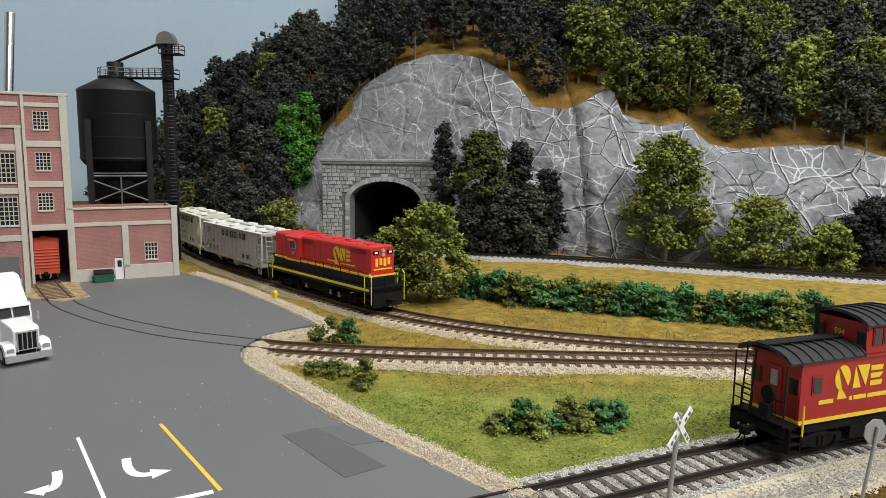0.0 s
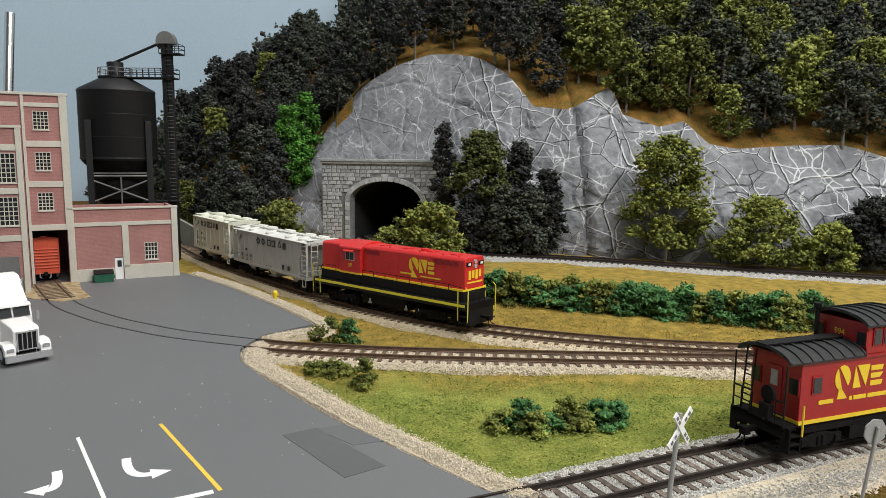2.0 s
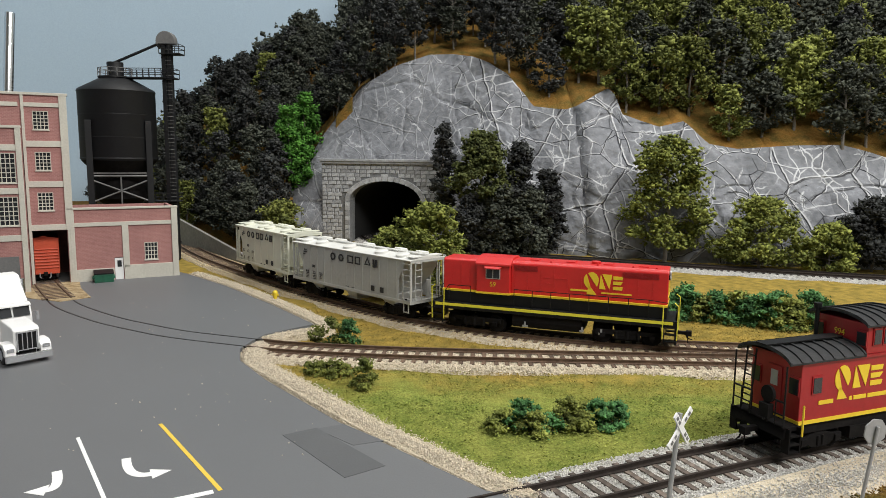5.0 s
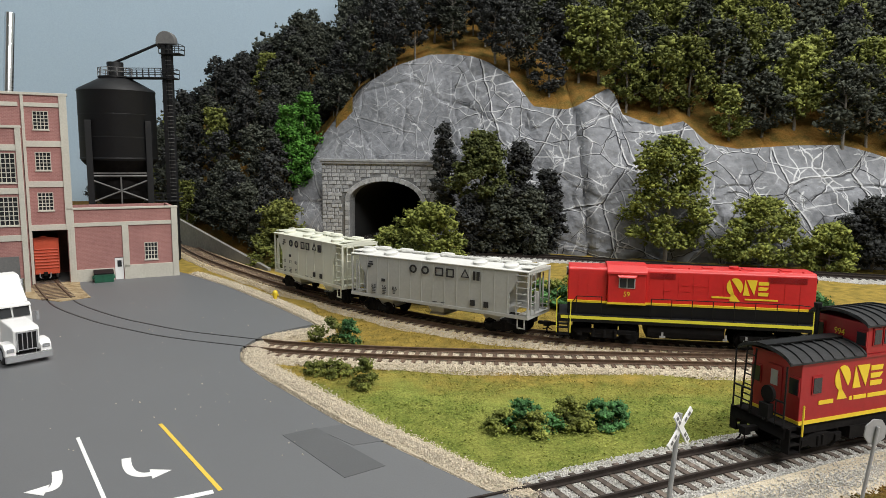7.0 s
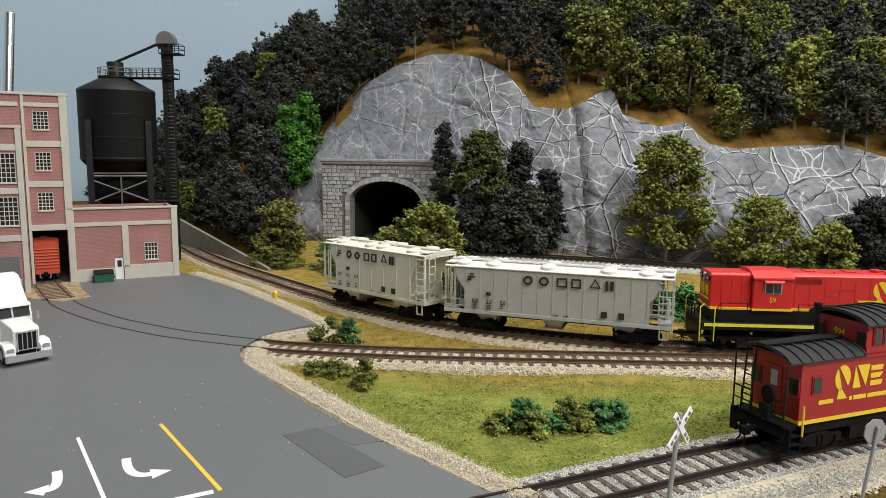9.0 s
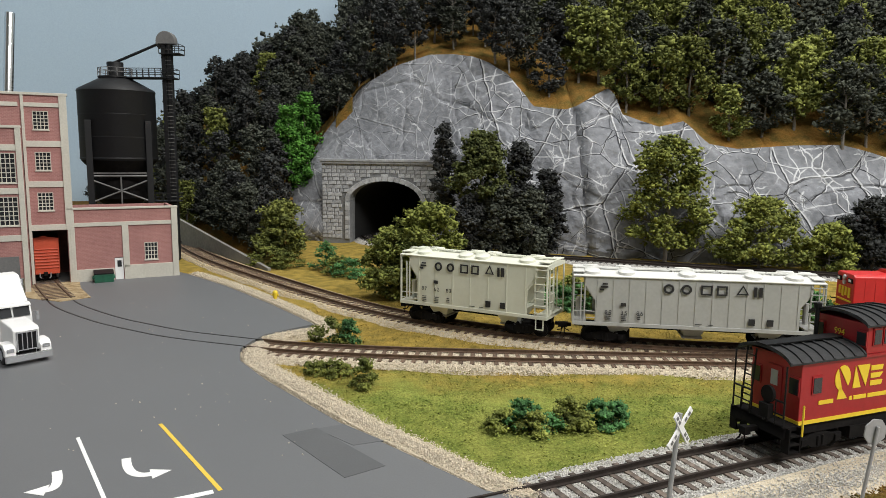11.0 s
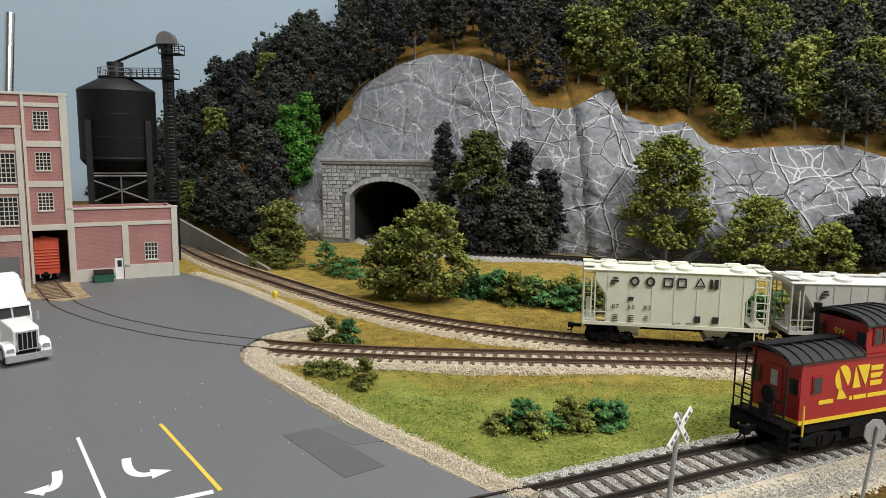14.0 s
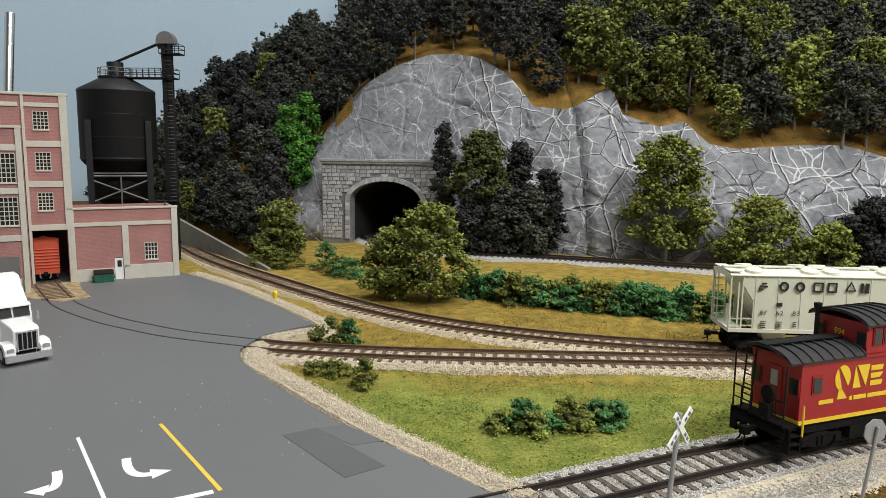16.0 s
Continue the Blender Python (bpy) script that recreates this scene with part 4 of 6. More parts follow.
def pad(g, x0, x1, z0, z1, y, t=0.0002):
    """A thin raised mark on a side wall that faces -y."""
    return g.box(min(x0, x1), max(x0, x1), y - t, y + t, z0, z1)


def both_sides(fn):
    """Builds a piece on the -y side and, turned round, on the +y side."""
    fn(Matrix.Identity(4))
    fn(Matrix.Rotation(math.pi, 4, "Z"))


MOVERS = []  # wheelsets and trucks that move with a train


def wheelset_mesh(r):
    g = Geo()
    g.rod((0, -0.0105, 0), (0, 0.0105, 0), 0.0011, n=8)
    for s in (-1, 1):
        a, b = s * 0.0072, s * 0.0098
        g.rod((0, a, 0), (0, a + s * 0.0007, 0), r + 0.0007, n=20)
        g.rod((0, a, 0), (0, b, 0), r, n=20)
        g.rod((0, b, 0), (0, b + s * 0.0003, 0), r * 0.55, n=12)
        for k in range(4):
            an = k * math.pi / 2 + 0.4
            g.rod((r * 0.7 * math.cos(an), b, r * 0.7 * math.sin(an)), (r * 0.7 * math.cos(an), b + s * 0.0002, r * 0.7 * math.sin(an)), r * 0.12, n=6)
    return g


def truck_part(parent, x, r, base, material, heavy=False):
    """A truck with two side frames, a bolster and two turning wheelsets."""
    g = Geo()
    g.box(-0.0025, 0.0025, -0.012, 0.012, r - 0.001, r + 0.0045)
    for s in (-1, 1):
        y0, y1 = sorted((s * 0.0108, s * 0.0125))
        top = r + 0.0022
        if heavy:
            g.box(-base - 0.004, base + 0.004, y0, y1, r + 0.0005, r + 0.0035)
            g.box(-base * 0.5, base * 0.5, y0, y1, r - 0.0022, r + 0.0005)
            for k in (-0.45, 0.0, 0.45):
                g.rod((k * base, y1 if s > 0 else y0, r - 0.002), (k * base, y1 if s > 0 else y0, r + 0.003), 0.0011, n=8)
        else:
            prof = [(-base - 0.003, r - 0.001), (-base - 0.003, r + 0.0018), (-base + 0.002, r + 0.0018), (-0.003, top + 0.001), (0.003, top + 0.001), (base - 0.002, r + 0.0018), (base + 0.003, r + 0.0018), (base + 0.003, r - 0.001), (base - 0.002, r - 0.001), (0.004, r - 0.0028), (-0.004, r - 0.0028), (-base + 0.002, r - 0.001)]
            g.prism(prof, y0, y1, "y")
            for k in (-0.0014, 0.0014):
                g.rod((k, s * 0.0126, r - 0.002), (k, s * 0.0126, r + 0.002), 0.0007, n=6)
        for k in (-base, base):
            g.box(k - 0.0016, k + 0.0016, min(s * 0.0122, s * 0.0134), max(s * 0.0122, s * 0.0134), r - 0.0014, r + 0.0014)
    t = part("truck", g, material, parent, "dark truck with side frames", at=pose(x, 0, 0), bevel=0.0002)
    me = wheelset_mesh(r).mesh("wheelset", P["grime"], smooth=True)
    ws = [part("wheelset", me, None, t, at=pose(k, 0, r)) for k in (-base, base)]
    return t, ws


def coupler(parent, x, s, z=0.0085):
    g = Geo()
    g.box(min(x, x + s * 0.006), max(x, x + s * 0.006), -0.0013, 0.0013, z - 0.001, z + 0.001)
    k0, k1 = sorted((x + s * 0.005, x + s * 0.0085))
    g.box(k0, k1, -0.0022, 0.0012, z - 0.0016, z + 0.0016)
    g.wire([(x + s * 0.004, 0.003, z), (x + s * 0.006, 0.003, z - 0.004), (x + s * 0.009, 0.002, z - 0.0045)], 0.0004)
    g.wire([(x + s * 0.006, 0, z - 0.001), (x + s * 0.0065, 0, z - 0.0062), (x + s * 0.0075, 0.001, z - 0.0066)], 0.00035)
    part("coupler", g, P["grime"], parent, "dark knuckle coupler with air hose", bevel=0.0002)


def mark_bars(parent, material, y, blocks, label):
    """Writing too small or too private to letter: plain bars of its size, on both sides."""
    g = Geo()
    for x0, x1, z0, z1 in blocks:
        pad(g, x0, x1, z0, z1, -y)
    both_sides(lambda m: part("lettering", Geo().add(g.v, g.f).moved(m), material, parent, label))


def ring_mark(g, x, z, rx, rz, w, n, y, t=0.0002):
    """A flat raised ring (or, with few corners, a frame) on a side wall that faces -y."""
    turn = math.pi / 4 if n == 4 else math.pi / 2
    kx, kz = ((1.13, 1.05) if n == 4 else (1.0, 1.0))
    out = [(x + kx * rx * math.cos(turn + 2 * math.pi * i / n), z + kz * rz * math.sin(turn + 2 * math.pi * i / n)) for i in range(n)]
    inn = [(x + (kx * rx - w) * math.cos(turn + 2 * math.pi * i / n), z + (kz * rz - w) * math.sin(turn + 2 * math.pi * i / n)) for i in range(n)]
    vs = [(u, y - t, v) for u, v in out + inn] + [(u, y + t, v) for u, v in out + inn]
    m = 2 * n
    fs = []
    for i in range(n):
        j = (i + 1) % n
        fs += [(i, j, n + j, n + i), (m + i, m + n + i, m + n + j, m + j), (i, m + i, m + j, j), (n + i, n + j, m + n + j, m + n + i)]
    return g.add(vs, fs)


def hopper(name, label, L, paint, roof_paint, ribs, bays, hatches, number, ring, truck_x, deep, eave, base):
    t = thing(name, label, "hopper car", group="hopper cars of the train")
    h, W = L / 2, 0.0165
    a1, a2 = h - 0.0075, h - 0.014
    sill = base + 0.0023
    # slope sheets and inner body
    part("body", Geo().prism([(-a1, eave), (a1, eave), (a1, eave - 0.0075), (a2 - 0.010, 0.017), (-a2 + 0.010, 0.017), (-a1, eave - 0.0075)], -W + 0.0008, W - 0.0008, "y"), paint, t)
    side = [(-a1, eave), (a1, eave), (a1, eave - 0.005), (a2, eave - 0.015), (a2, sill), (-a2, sill), (-a2, eave - 0.015), (-a1, eave - 0.005)]

    def side_sheet(m):
        part("side_sheet", Geo().prism(side, -W, -W + 0.0008, "y").moved(m), paint, t)
        rib = Geo().box(-0.00035, 0.00035, -W - deep, -W, sill + 0.0004, eave - 0.0003)
        me = rib.moved(m.to_3x3().to_4x4()).mesh("rib", paint)
        for k in range(ribs):
            x = -a2 + 0.0012 + (2 * a2 - 0.0024) * k / (ribs - 1)
            part("rib", me, None, t, at=pose(x, 0, 0))
        part("side_sill", Geo().box(-h, h, -W - 0.0006, -W + 0.0012, base, sill).moved(m), paint, t, bevel=0.0002)
        lad = Geo()
        for x in (h - 0.0085, h - 0.0006):
            lad.box(x - 0.0004, x + 0.0004, -W - 0.0004, -W + 0.0004, sill, eave)
        for k in range(7):
            z = sill + 0.002 + k * (eave - sill - 0.004) / 6
            lad.rod((h - 0.0086, -W - 0.0007, z), (h - 0.0005, -W - 0.0007, z), 0.00035, n=5)
        lad.box(h - 0.008, h - 0.0073, -W - 0.0002, -W + 0.0004, 0.0065, base).box(h - 0.003, h - 0.0023, -W - 0.0002, -W + 0.0004, 0.0065, base).box(h - 0.008, h - 0.0023, -W - 0.0002, -W + 0.0004, 0.0062, 0.007)
        part("ladder", lad.moved(m), paint, t)
        rail = Geo()
        for x in (-h + 0.0006, -h + 0.0052, -h + 0.0075):
            rail.box(x - 0.0004, x + 0.0004, -W - 0.0003, -W + 0.0005, sill, eave if x < -h + 0.003 else eave - 0.004)
        for z in (0.0175, 0.0215):
            rail.rod((-h + 0.0006, -W, z), (-a2, -W, z), 0.0003, n=5)
        part("grab_iron", rail.moved(m), paint, t)

    both_sides(side_sheet)

    def end(m):
        g = Geo().box(h - 0.0012, h, -W, W, base, sill).box(h - 0.0012, h, -W, W, eave - 0.0015, eave + 0.0004)
        for y in (-W + 0.0006, W - 0.0006):
            g.box(h - 0.0009, h - 0.0001, y - 0.0006, y + 0.0006, sill, eave)
        for y in (-0.012, -0.006):
            g.box(h - 0.0006, h, y - 0.0003, y + 0.0003, sill, eave)
        for k in range(6):
            z = sill + 0.003 + k * (eave - sill - 0.005) / 5
            g.rod((h, -0.012, z), (h, -0.006, z), 0.0003, n=5)
        g.box(h - 0.009, h, -0.012, 0.012, base + 0.0013, base + 0.0022)
        g.rod((h - 0.004, 0.004, base + 0.0022), (h - 0.004, 0.004, 0.028), 0.0018, n=10)
        part("end_frame", g.moved(m), paint, t)

    both_sides(end)
    part("roof", Geo().prism([(-W - 0.0008, eave), (-W - 0.0008, eave + 0.0007), (-0.004, eave + 0.0024), (0.004, eave + 0.0024), (W + 0.0008, eave + 0.0007), (W + 0.0008, eave)], -h, h, "x"), roof_paint, t, bevel=0.0002)
    hat = Geo().lathe([(0, 0.0026), (0.0044, 0.0025), (0.0051, 0.0020), (0.0053, 0.0), (0.0, 0.0)], 20).mesh("hatch", roof_paint, smooth=True)
    for x in hatches:
        for s in (-1, 1):
            part("hatch", hat, None, t, at=pose(x * h, s * 0.0095, eave + 0.0013, s * -8))
    n = 5
    for k in range(n):
        x0 = -h + k * 2 * h / n
        x1 = x0 + 2 * h / n - 0.0009
        for y in (-0.0026, -0.0008, 0.001):
            part("roof_walk_plank", Geo().box(x0, x1, y, y + 0.0014, eave + 0.0034, eave + 0.0039), roof_paint, t)
        part("roof_walk_bracket", Geo().box(x0 + 0.002, x0 + 0.003, -0.003, 0.003, eave + 0.002, eave + 0.0034), roof_paint, t)
    for s in (-1, 1):
        part("roof_platform", Geo().box(s * (h - 0.0035) - 0.0035, s * (h - 0.0035) + 0.0035, -0.0145, 0.0145, eave + 0.0022, eave + 0.0028), roof_paint, t)
    for k in range(bays):
        x = (k - (bays - 1) / 2) * (2 * a2 - 0.030) / max(1, bays - 1) if bays > 1 else 0
        g = Geo()
        w0, w1 = 0.0095, 0.0048
        g.add([(x - w0, -0.0145, 0.0165), (x + w0, -0.0145, 0.0165), (x + w0, 0.0145, 0.0165), (x - w0, 0.0145, 0.0165), (x - w1, -0.010, 0.0068), (x + w1, -0.010, 0.0068), (x + w1, 0.010, 0.0068), (x - w1, 0.010, 0.0068)],
              [(0, 1, 5, 4), (1, 2, 6, 5), (2, 3, 7, 6), (3, 0, 4, 7), (4, 5, 6, 7), (0, 3, 2, 1)])
        bay = part("hopper_bay", g, paint, t)
        part("outlet_gate", Geo().box(x - w1 - 0.0012, x + w1 + 0.0012, -0.0108, 0.0108, 0.0056, 0.0069).rod((x - w1, -0.0122, 0.0063), (x - w1, 0.0122, 0.0063), 0.0006, n=6), P["signgrey"], bay)
    part("centre_sill", Geo().box(-h + 0.002, h - 0.002, -0.0025, 0.0025, 0.0085, 0.0118), P["grime"], t)
    for s in (-1, 1):
        coupler(t, s * h, s)
    # markings: plain blocks for the owner's name and emblem, bars for small print; the car number is lettered
    yy = W + 0.0009
    lx0, lx1 = ring
    wide = lx1 - lx0
    top, low = eave - 0.0028, eave - 0.0088
    # the owner's name as a row of plain rings, frames and bars
    g = Geo()
    for k, (a, c) in enumerate(((0.0, 0.105), (0.172, 0.277), (0.364, 0.473), (0.516, 0.618), (0.709, 0.818), (0.867, 0.896), (0.915, 1.0))):
        x0, x1 = lx0 + a * wide, lx0 + c * wide
        xm, zm, rx, rz = (x0 + x1) / 2, (top + low) / 2, (x1 - x0) / 2, (top - low) / 2
        if k < 2:
            ring_mark(g, xm, zm, rx, rz, 0.0013, 20, -yy)
        elif k < 5:
            ring_mark(g, xm, zm, rx * 1.25, rz * 1.35, 0.0014, 4 if k < 4 else 3, -yy)
        else:
            pad(g, x0, x1 if k == 5 else x0 + 0.0022, low, top, -yy)
    both_sides(lambda m: part("owner_mark", Geo().add(g.v, g.f).moved(m), P["ink"], t, "dark plain shapes of the owner's mark"))
    em = -a2 + 0.0030
    mark_bars(t, P["ink"], yy, [(em, em + 0.0045, eave - 0.0065, eave - 0.0054), (em + 0.001, em + 0.004, eave - 0.0046, eave - 0.0036), (em - 0.0005, em + 0.002, eave - 0.0083, eave - 0.0072)], "dark plain emblem")
    n0 = -a2 + 0.0055 * L / 0.11
    drop = eave - 0.0455
    sm = []
    for c in range(3):
        x = n0 + c * 0.0096
        for r in range(4 if c < 2 else 3):
            sm.append((x - 0.001, x + (0.0022 if c < 2 else 0.001), 0.0200 - r * 0.0012, 0.0204 - r * 0.0012))
    sm += [(0.0, 0.004, sill + 0.0012, sill + 0.0016), (0.0075, 0.0105, sill + 0.0012, sill + 0.0016), (n0 + 0.0080, n0 + 0.0112, 0.0276 + drop, 0.0298 + drop)]
    mark_bars(t, P["ink"], yy, sm, "rows of dark small print")
    for c in range(3):
        me = text_mesh(number[2 * c:2 * c + 2], 0.0038, P["ink"], 1.25)
        for m in (Matrix.Identity(4), Matrix.Rotation(math.pi, 4, "Z")):
            part("car_number", me, None, t, "dark car number", at=m @ pose(n0 + c * 0.0096 + 0.0005, -yy, 0.0234 + drop))
    sq = [(a2 - 0.029 + k * 0.0105, a2 - 0.029 + k * 0.0105 + 0.0036, sill + 0.0022, sill + 0.0062) for k in (0, 1)]
    mark_bars(t, P["ink"], yy, sq, "black square data panels")
    trucks = [truck_part(t, s * truck_x, 0.0048, 0.0098, P["grime"]) for s in (-1, 1)]
    MOVERS.append((t, trucks, truck_x, 0.0048))
    return t


def emblem(parent, x0, w, z0, y, tall=0.42):
    """The railway's emblem as plain shapes: a disc with a tail, two triangles, three bars."""
    g = Geo()
    h = w * tall
    n = 20
    cx, cz, r = x0 + w * 0.18, z0 + h * 0.58, h * 0.5

    def poly(pts):
        g.prism(pts, -y - 0.0002, -y + 0.0002, "y")

    poly([(cx + r * 0.85 * math.cos(a), cz + r * math.sin(a)) for a in (2.25 + (4.8 - 2.25) * i / n for i in range(n + 1))])
    poly([(cx + r * 0.12 + r * 0.85 * math.cos(a), cz + r * math.sin(a)) for a in (-0.75 + (2.15 + 0.75) * i / n for i in range(n + 1))])
    poly([(cx - r * 0.25, cz - r * 0.55), (cx + r * 0.75, cz - r * 1.7), (cx - r * 0.45, cz - r * 1.7)])
    poly([(x0 + w * 0.40, z0 + h * 0.1), (x0 + w * 0.56, z0 + h * 0.1), (x0 + w * 0.43, z0 + h)])
    poly([(x0 + w * 0.47, z0 + h), (x0 + w * 0.72, z0 + h), (x0 + w * 0.66, z0 + h * 0.12)])
    for k in range(3):
        poly([(x0 + w * 0.75, z0 + h * (0.1 + 0.31 * k)), (x0 + w * (0.98 - 0.04 * (k == 1)), z0 + h * (0.1 + 0.31 * k)), (x0 + w, z0 + h * (0.3 + 0.31 * k)), (x0 + w * 0.75, z0 + h * (0.3 + 0.31 * k))])
    part("emblem", g, P["yellow"], parent, "yellow plain-shape railway emblem")


def locomotive():
    t = thing("locomotive", "red and black road-switcher diesel locomotive with yellow stripes", "locomotive")
    part("frame", Geo().box(-0.080, 0.080, -0.0155, 0.0155, 0.0135, 0.0180), P["black"], t, "black underframe and walkway", bevel=0.0003)
    g = Geo()
    for s in (-1, 1):
        pad(g, -0.0775, 0.0775, 0.0156, 0.0174, s * 0.0156)
    part("walkway_stripe", g, P["lime"], t, "yellow stripe along the walkway edge")
    part("lower_hood", Geo().box(-0.0735, 0.0735, -0.0122, 0.0122, 0.0180, 0.0262), P["black"], t, "black lower hood band", bevel=0.0003)
    hoodp = [(-0.0108, 0.0262), (-0.0108, 0.0455), (-0.0090, 0.0473), (0.0090, 0.0473), (0.0108, 0.0455), (0.0108, 0.0262)]
    part("long_hood", Geo().prism(hoodp, -0.026, 0.0735, "x"), P["red"], t, "bright red long hood", bevel=0.0006)
    part("short_hood", Geo().prism([(y, min(z, 0.0468)) for y, z in hoodp], -0.0735, -0.049, "x"), P["red"], t, "bright red short hood", bevel=0.0006)
    g = Geo()
    for x0, x1, w in ((-0.0737, -0.049, 0.0125), (-0.0493, -0.0257, 0.0143), (-0.026, 0.0737, 0.0125)):
        g.box(x0, x1, -w, w, 0.0252, 0.0264)
    part("hood_stripe", g, P["yellow"], t, "yellow stripe below the hoods")
    cabw = 0.0138
    part("cab", Geo().box(-0.049, -0.026, -cabw, cabw, 0.0258, 0.0450), P["red"], t, "bright red cab", bevel=0.0004)
    part("cab_roof", Geo().prism([(-0.0150, 0.0438), (-0.0146, 0.0452), (-0.008, 0.0484), (0, 0.0492), (0.008, 0.0484), (0.0146, 0.0452), (0.0150, 0.0438)], -0.0497, -0.0253, "x"), P["red"], t, "bright red arched cab roof", bevel=0.0003)

    def side(m):
        y = -cabw
        win = part("cab_window", Geo().box(-0.0425, -0.0325, y - 0.0004, y + 0.0002, 0.0352, 0.0418).moved(m), P["silver"], t, "grey cab window frame")
        for x0 in (-0.0419, -0.0372):
            part("pane", Geo().box(x0, x0 + 0.0041, y - 0.0006, y - 0.0003, 0.0357, 0.0413).moved(m), P["glass"], win)
        part("awning", Geo().add([(-0.044, y, 0.0440), (-0.031, y, 0.0440), (-0.0325, y - 0.0028, 0.0423), (-0.0425, y - 0.0028, 0.0423), (-0.044, y, 0.0434), (-0.031, y, 0.0434), (-0.0325, y - 0.0028, 0.0418), (-0.0425, y - 0.0028, 0.0418)],
                                 [(0, 1, 2, 3), (4, 7, 6, 5), (0, 3, 7, 4), (2, 6, 7, 3), (1, 5, 6, 2)]).moved(m), P["red"], t, "red sunshade over the cab window")
        me = text_mesh("59", 0.0042, P["yellow"], 1.0)
        part("road_number", me, None, t, "yellow road number", at=m @ pose(-0.0375, y - 0.0002, 0.0315))
        seam = Geo().box(-0.00015, 0.00015, -0.0110, -0.0107, 0.0268, 0.0432).moved(m.to_3x3().to_4x4()).mesh("door_seam", P["red"])
        for x in [-0.0235 + 0.0088 * k for k in range(11)] + [-0.067, -0.061, -0.055]:
            part("door_seam", seam, None, t, at=m @ pose(x, 0, 0) @ m)
        for x0, x1, z in ((-0.004, 0.0, 0.0375), (0.002, 0.006, 0.0375), (0.008, 0.0115, 0.0375), (-0.003, 0.001, 0.034), (-0.015, -0.011, 0.034)):
            part("door_latch", Geo().box(x0, x1, -0.0111, -0.0107, z, z + 0.0006).moved(m), P["red"], t)
        for x0, x1 in ((-0.0235, -0.008), (0.046, 0.068)):
            gr = Geo()
            for k in range(6):
                gr.box(x0, x1, -0.0112, -0.0106, 0.0413 + k * 0.0006, 0.0416 + k * 0.0006)
            part("louvre", gr.moved(m), P["maroon"], t, "dark red louvred intake")
        hr = Geo()
        posts = [-0.068, -0.0525] + [-0.0225 + 0.0122 * k for k in range(8)]
        for x in posts:
            hr.rod((x, -0.0151, 0.0180), (x, -0.0151, 0.0295), 0.00028, n=5)
        hr.wire([(-0.0725, -0.0151, 0.0225), (-0.068, -0.0151, 0.0295), (-0.0525, -0.0151, 0.0295)], 0.00028, 5).wire([(-0.0225, -0.0151, 0.0295), (0.0629, -0.0151, 0.0295), (0.074, -0.0151, 0.0285)], 0.00028, 5)
        part("handrail", hr.moved(m), P["black"], t, "thin black handrail")
        lt = Geo()
        for x0, x1, zz in ((-0.0165, -0.0130, 0.0058), (0.021, 0.0235, 0.0058), (0.033, 0.0365, 0.0055)):
            lt.box(x0, x1, -0.0146, -0.0139, zz, zz + 0.0012).box(x0 + 0.001, x0 + 0.0022, -0.0146, -0.0139, zz + 0.0012, zz + 0.0034)
        part("underframe_fitting", lt.moved(m), P["signgrey"], t, "pale grey tank fittings")
        mk = Geo()
        pad(mk, 0.0135, 0.0265, 0.0310, 0.0320, -0.0110)
        pad(mk, 0.0330, 0.0520, 0.0304, 0.0313, -0.0110)
        part("lettering", mk.moved(m), P["yellow"], t, "yellow bars of small lettering")

    both_sides(side)
    emblem(t, 0.0220, 0.0245, 0.0322, 0.0109)
    # ends: steps, pilots, grab rails, lights
    for s in (-1, 1):
        x = s * 0.080
        pl = Geo().box(min(x - s * 0.0015, x), max(x - s * 0.0015, x), -0.0135, 0.0135, 0.0035, 0.0180)
        for y in (-1, 1):
            for k in range(3):
                a, b = sorted((x - s * 0.0075, x))
                c, d = sorted((y * 0.0120, y * 0.0158))
                part("step", Geo().box(a, b, c, d, 0.0050 + 0.0042 * k, 0.0056 + 0.0042 * k), P["black"], t)
            a, b = sorted((x - s * 0.0078, x - s * 0.0072))
            pl.box(a, b, min(y * 0.0118, y * 0.0158), max(y * 0.0118, y * 0.0158), 0.004, 0.0180)
        part("pilot", pl, P["black"], t, "black pilot with corner steps")
        for y in (-0.0155, 0.0155):
            part("grab_rail", Geo().wire([(x, y, 0.0065), (x + s * 0.0003, y, 0.0270), (x - s * 0.002, y, 0.0290)], 0.00035, 6), P["lime"], t, "yellow corner grab rail")
            part("grab_rail", Geo().wire([(x - s * 0.0085, y, 0.0065), (x - s * 0.0085, y, 0.0265)], 0.00035, 6), P["lime"], t, "yellow corner grab rail")
        part("end_rail", Geo().wire([(x, -0.0150, 0.0262), (x, -0.003, 0.0255), (x, -0.003, 0.018)], 0.0003, 5).wire([(x, 0.0150, 0.0262), (x, 0.003, 0.0255), (x, 0.003, 0.018)], 0.0003, 5), P["black"], t)
        xe = s * 0.0735
        nb = part("number_board", Geo().box(min(xe, xe + s * 0.0008), max(xe, xe + s * 0.0008), -0.0092, -0.0042, 0.0415, 0.0442).box(min(xe, xe + s * 0.0008), max(xe, xe + s * 0.0008), 0.0042, 0.0092, 0.0415, 0.0442), P["black"], t, "black number boards")
        part("number_plate_bar", Geo().box(min(xe, xe + s * 0.001), max(xe, xe + s * 0.001), -0.0080, -0.0054, 0.0422, 0.0436).box(min(xe, xe + s * 0.001), max(xe, xe + s * 0.001), 0.0054, 0.0080, 0.0422, 0.0436), P["white"], nb)
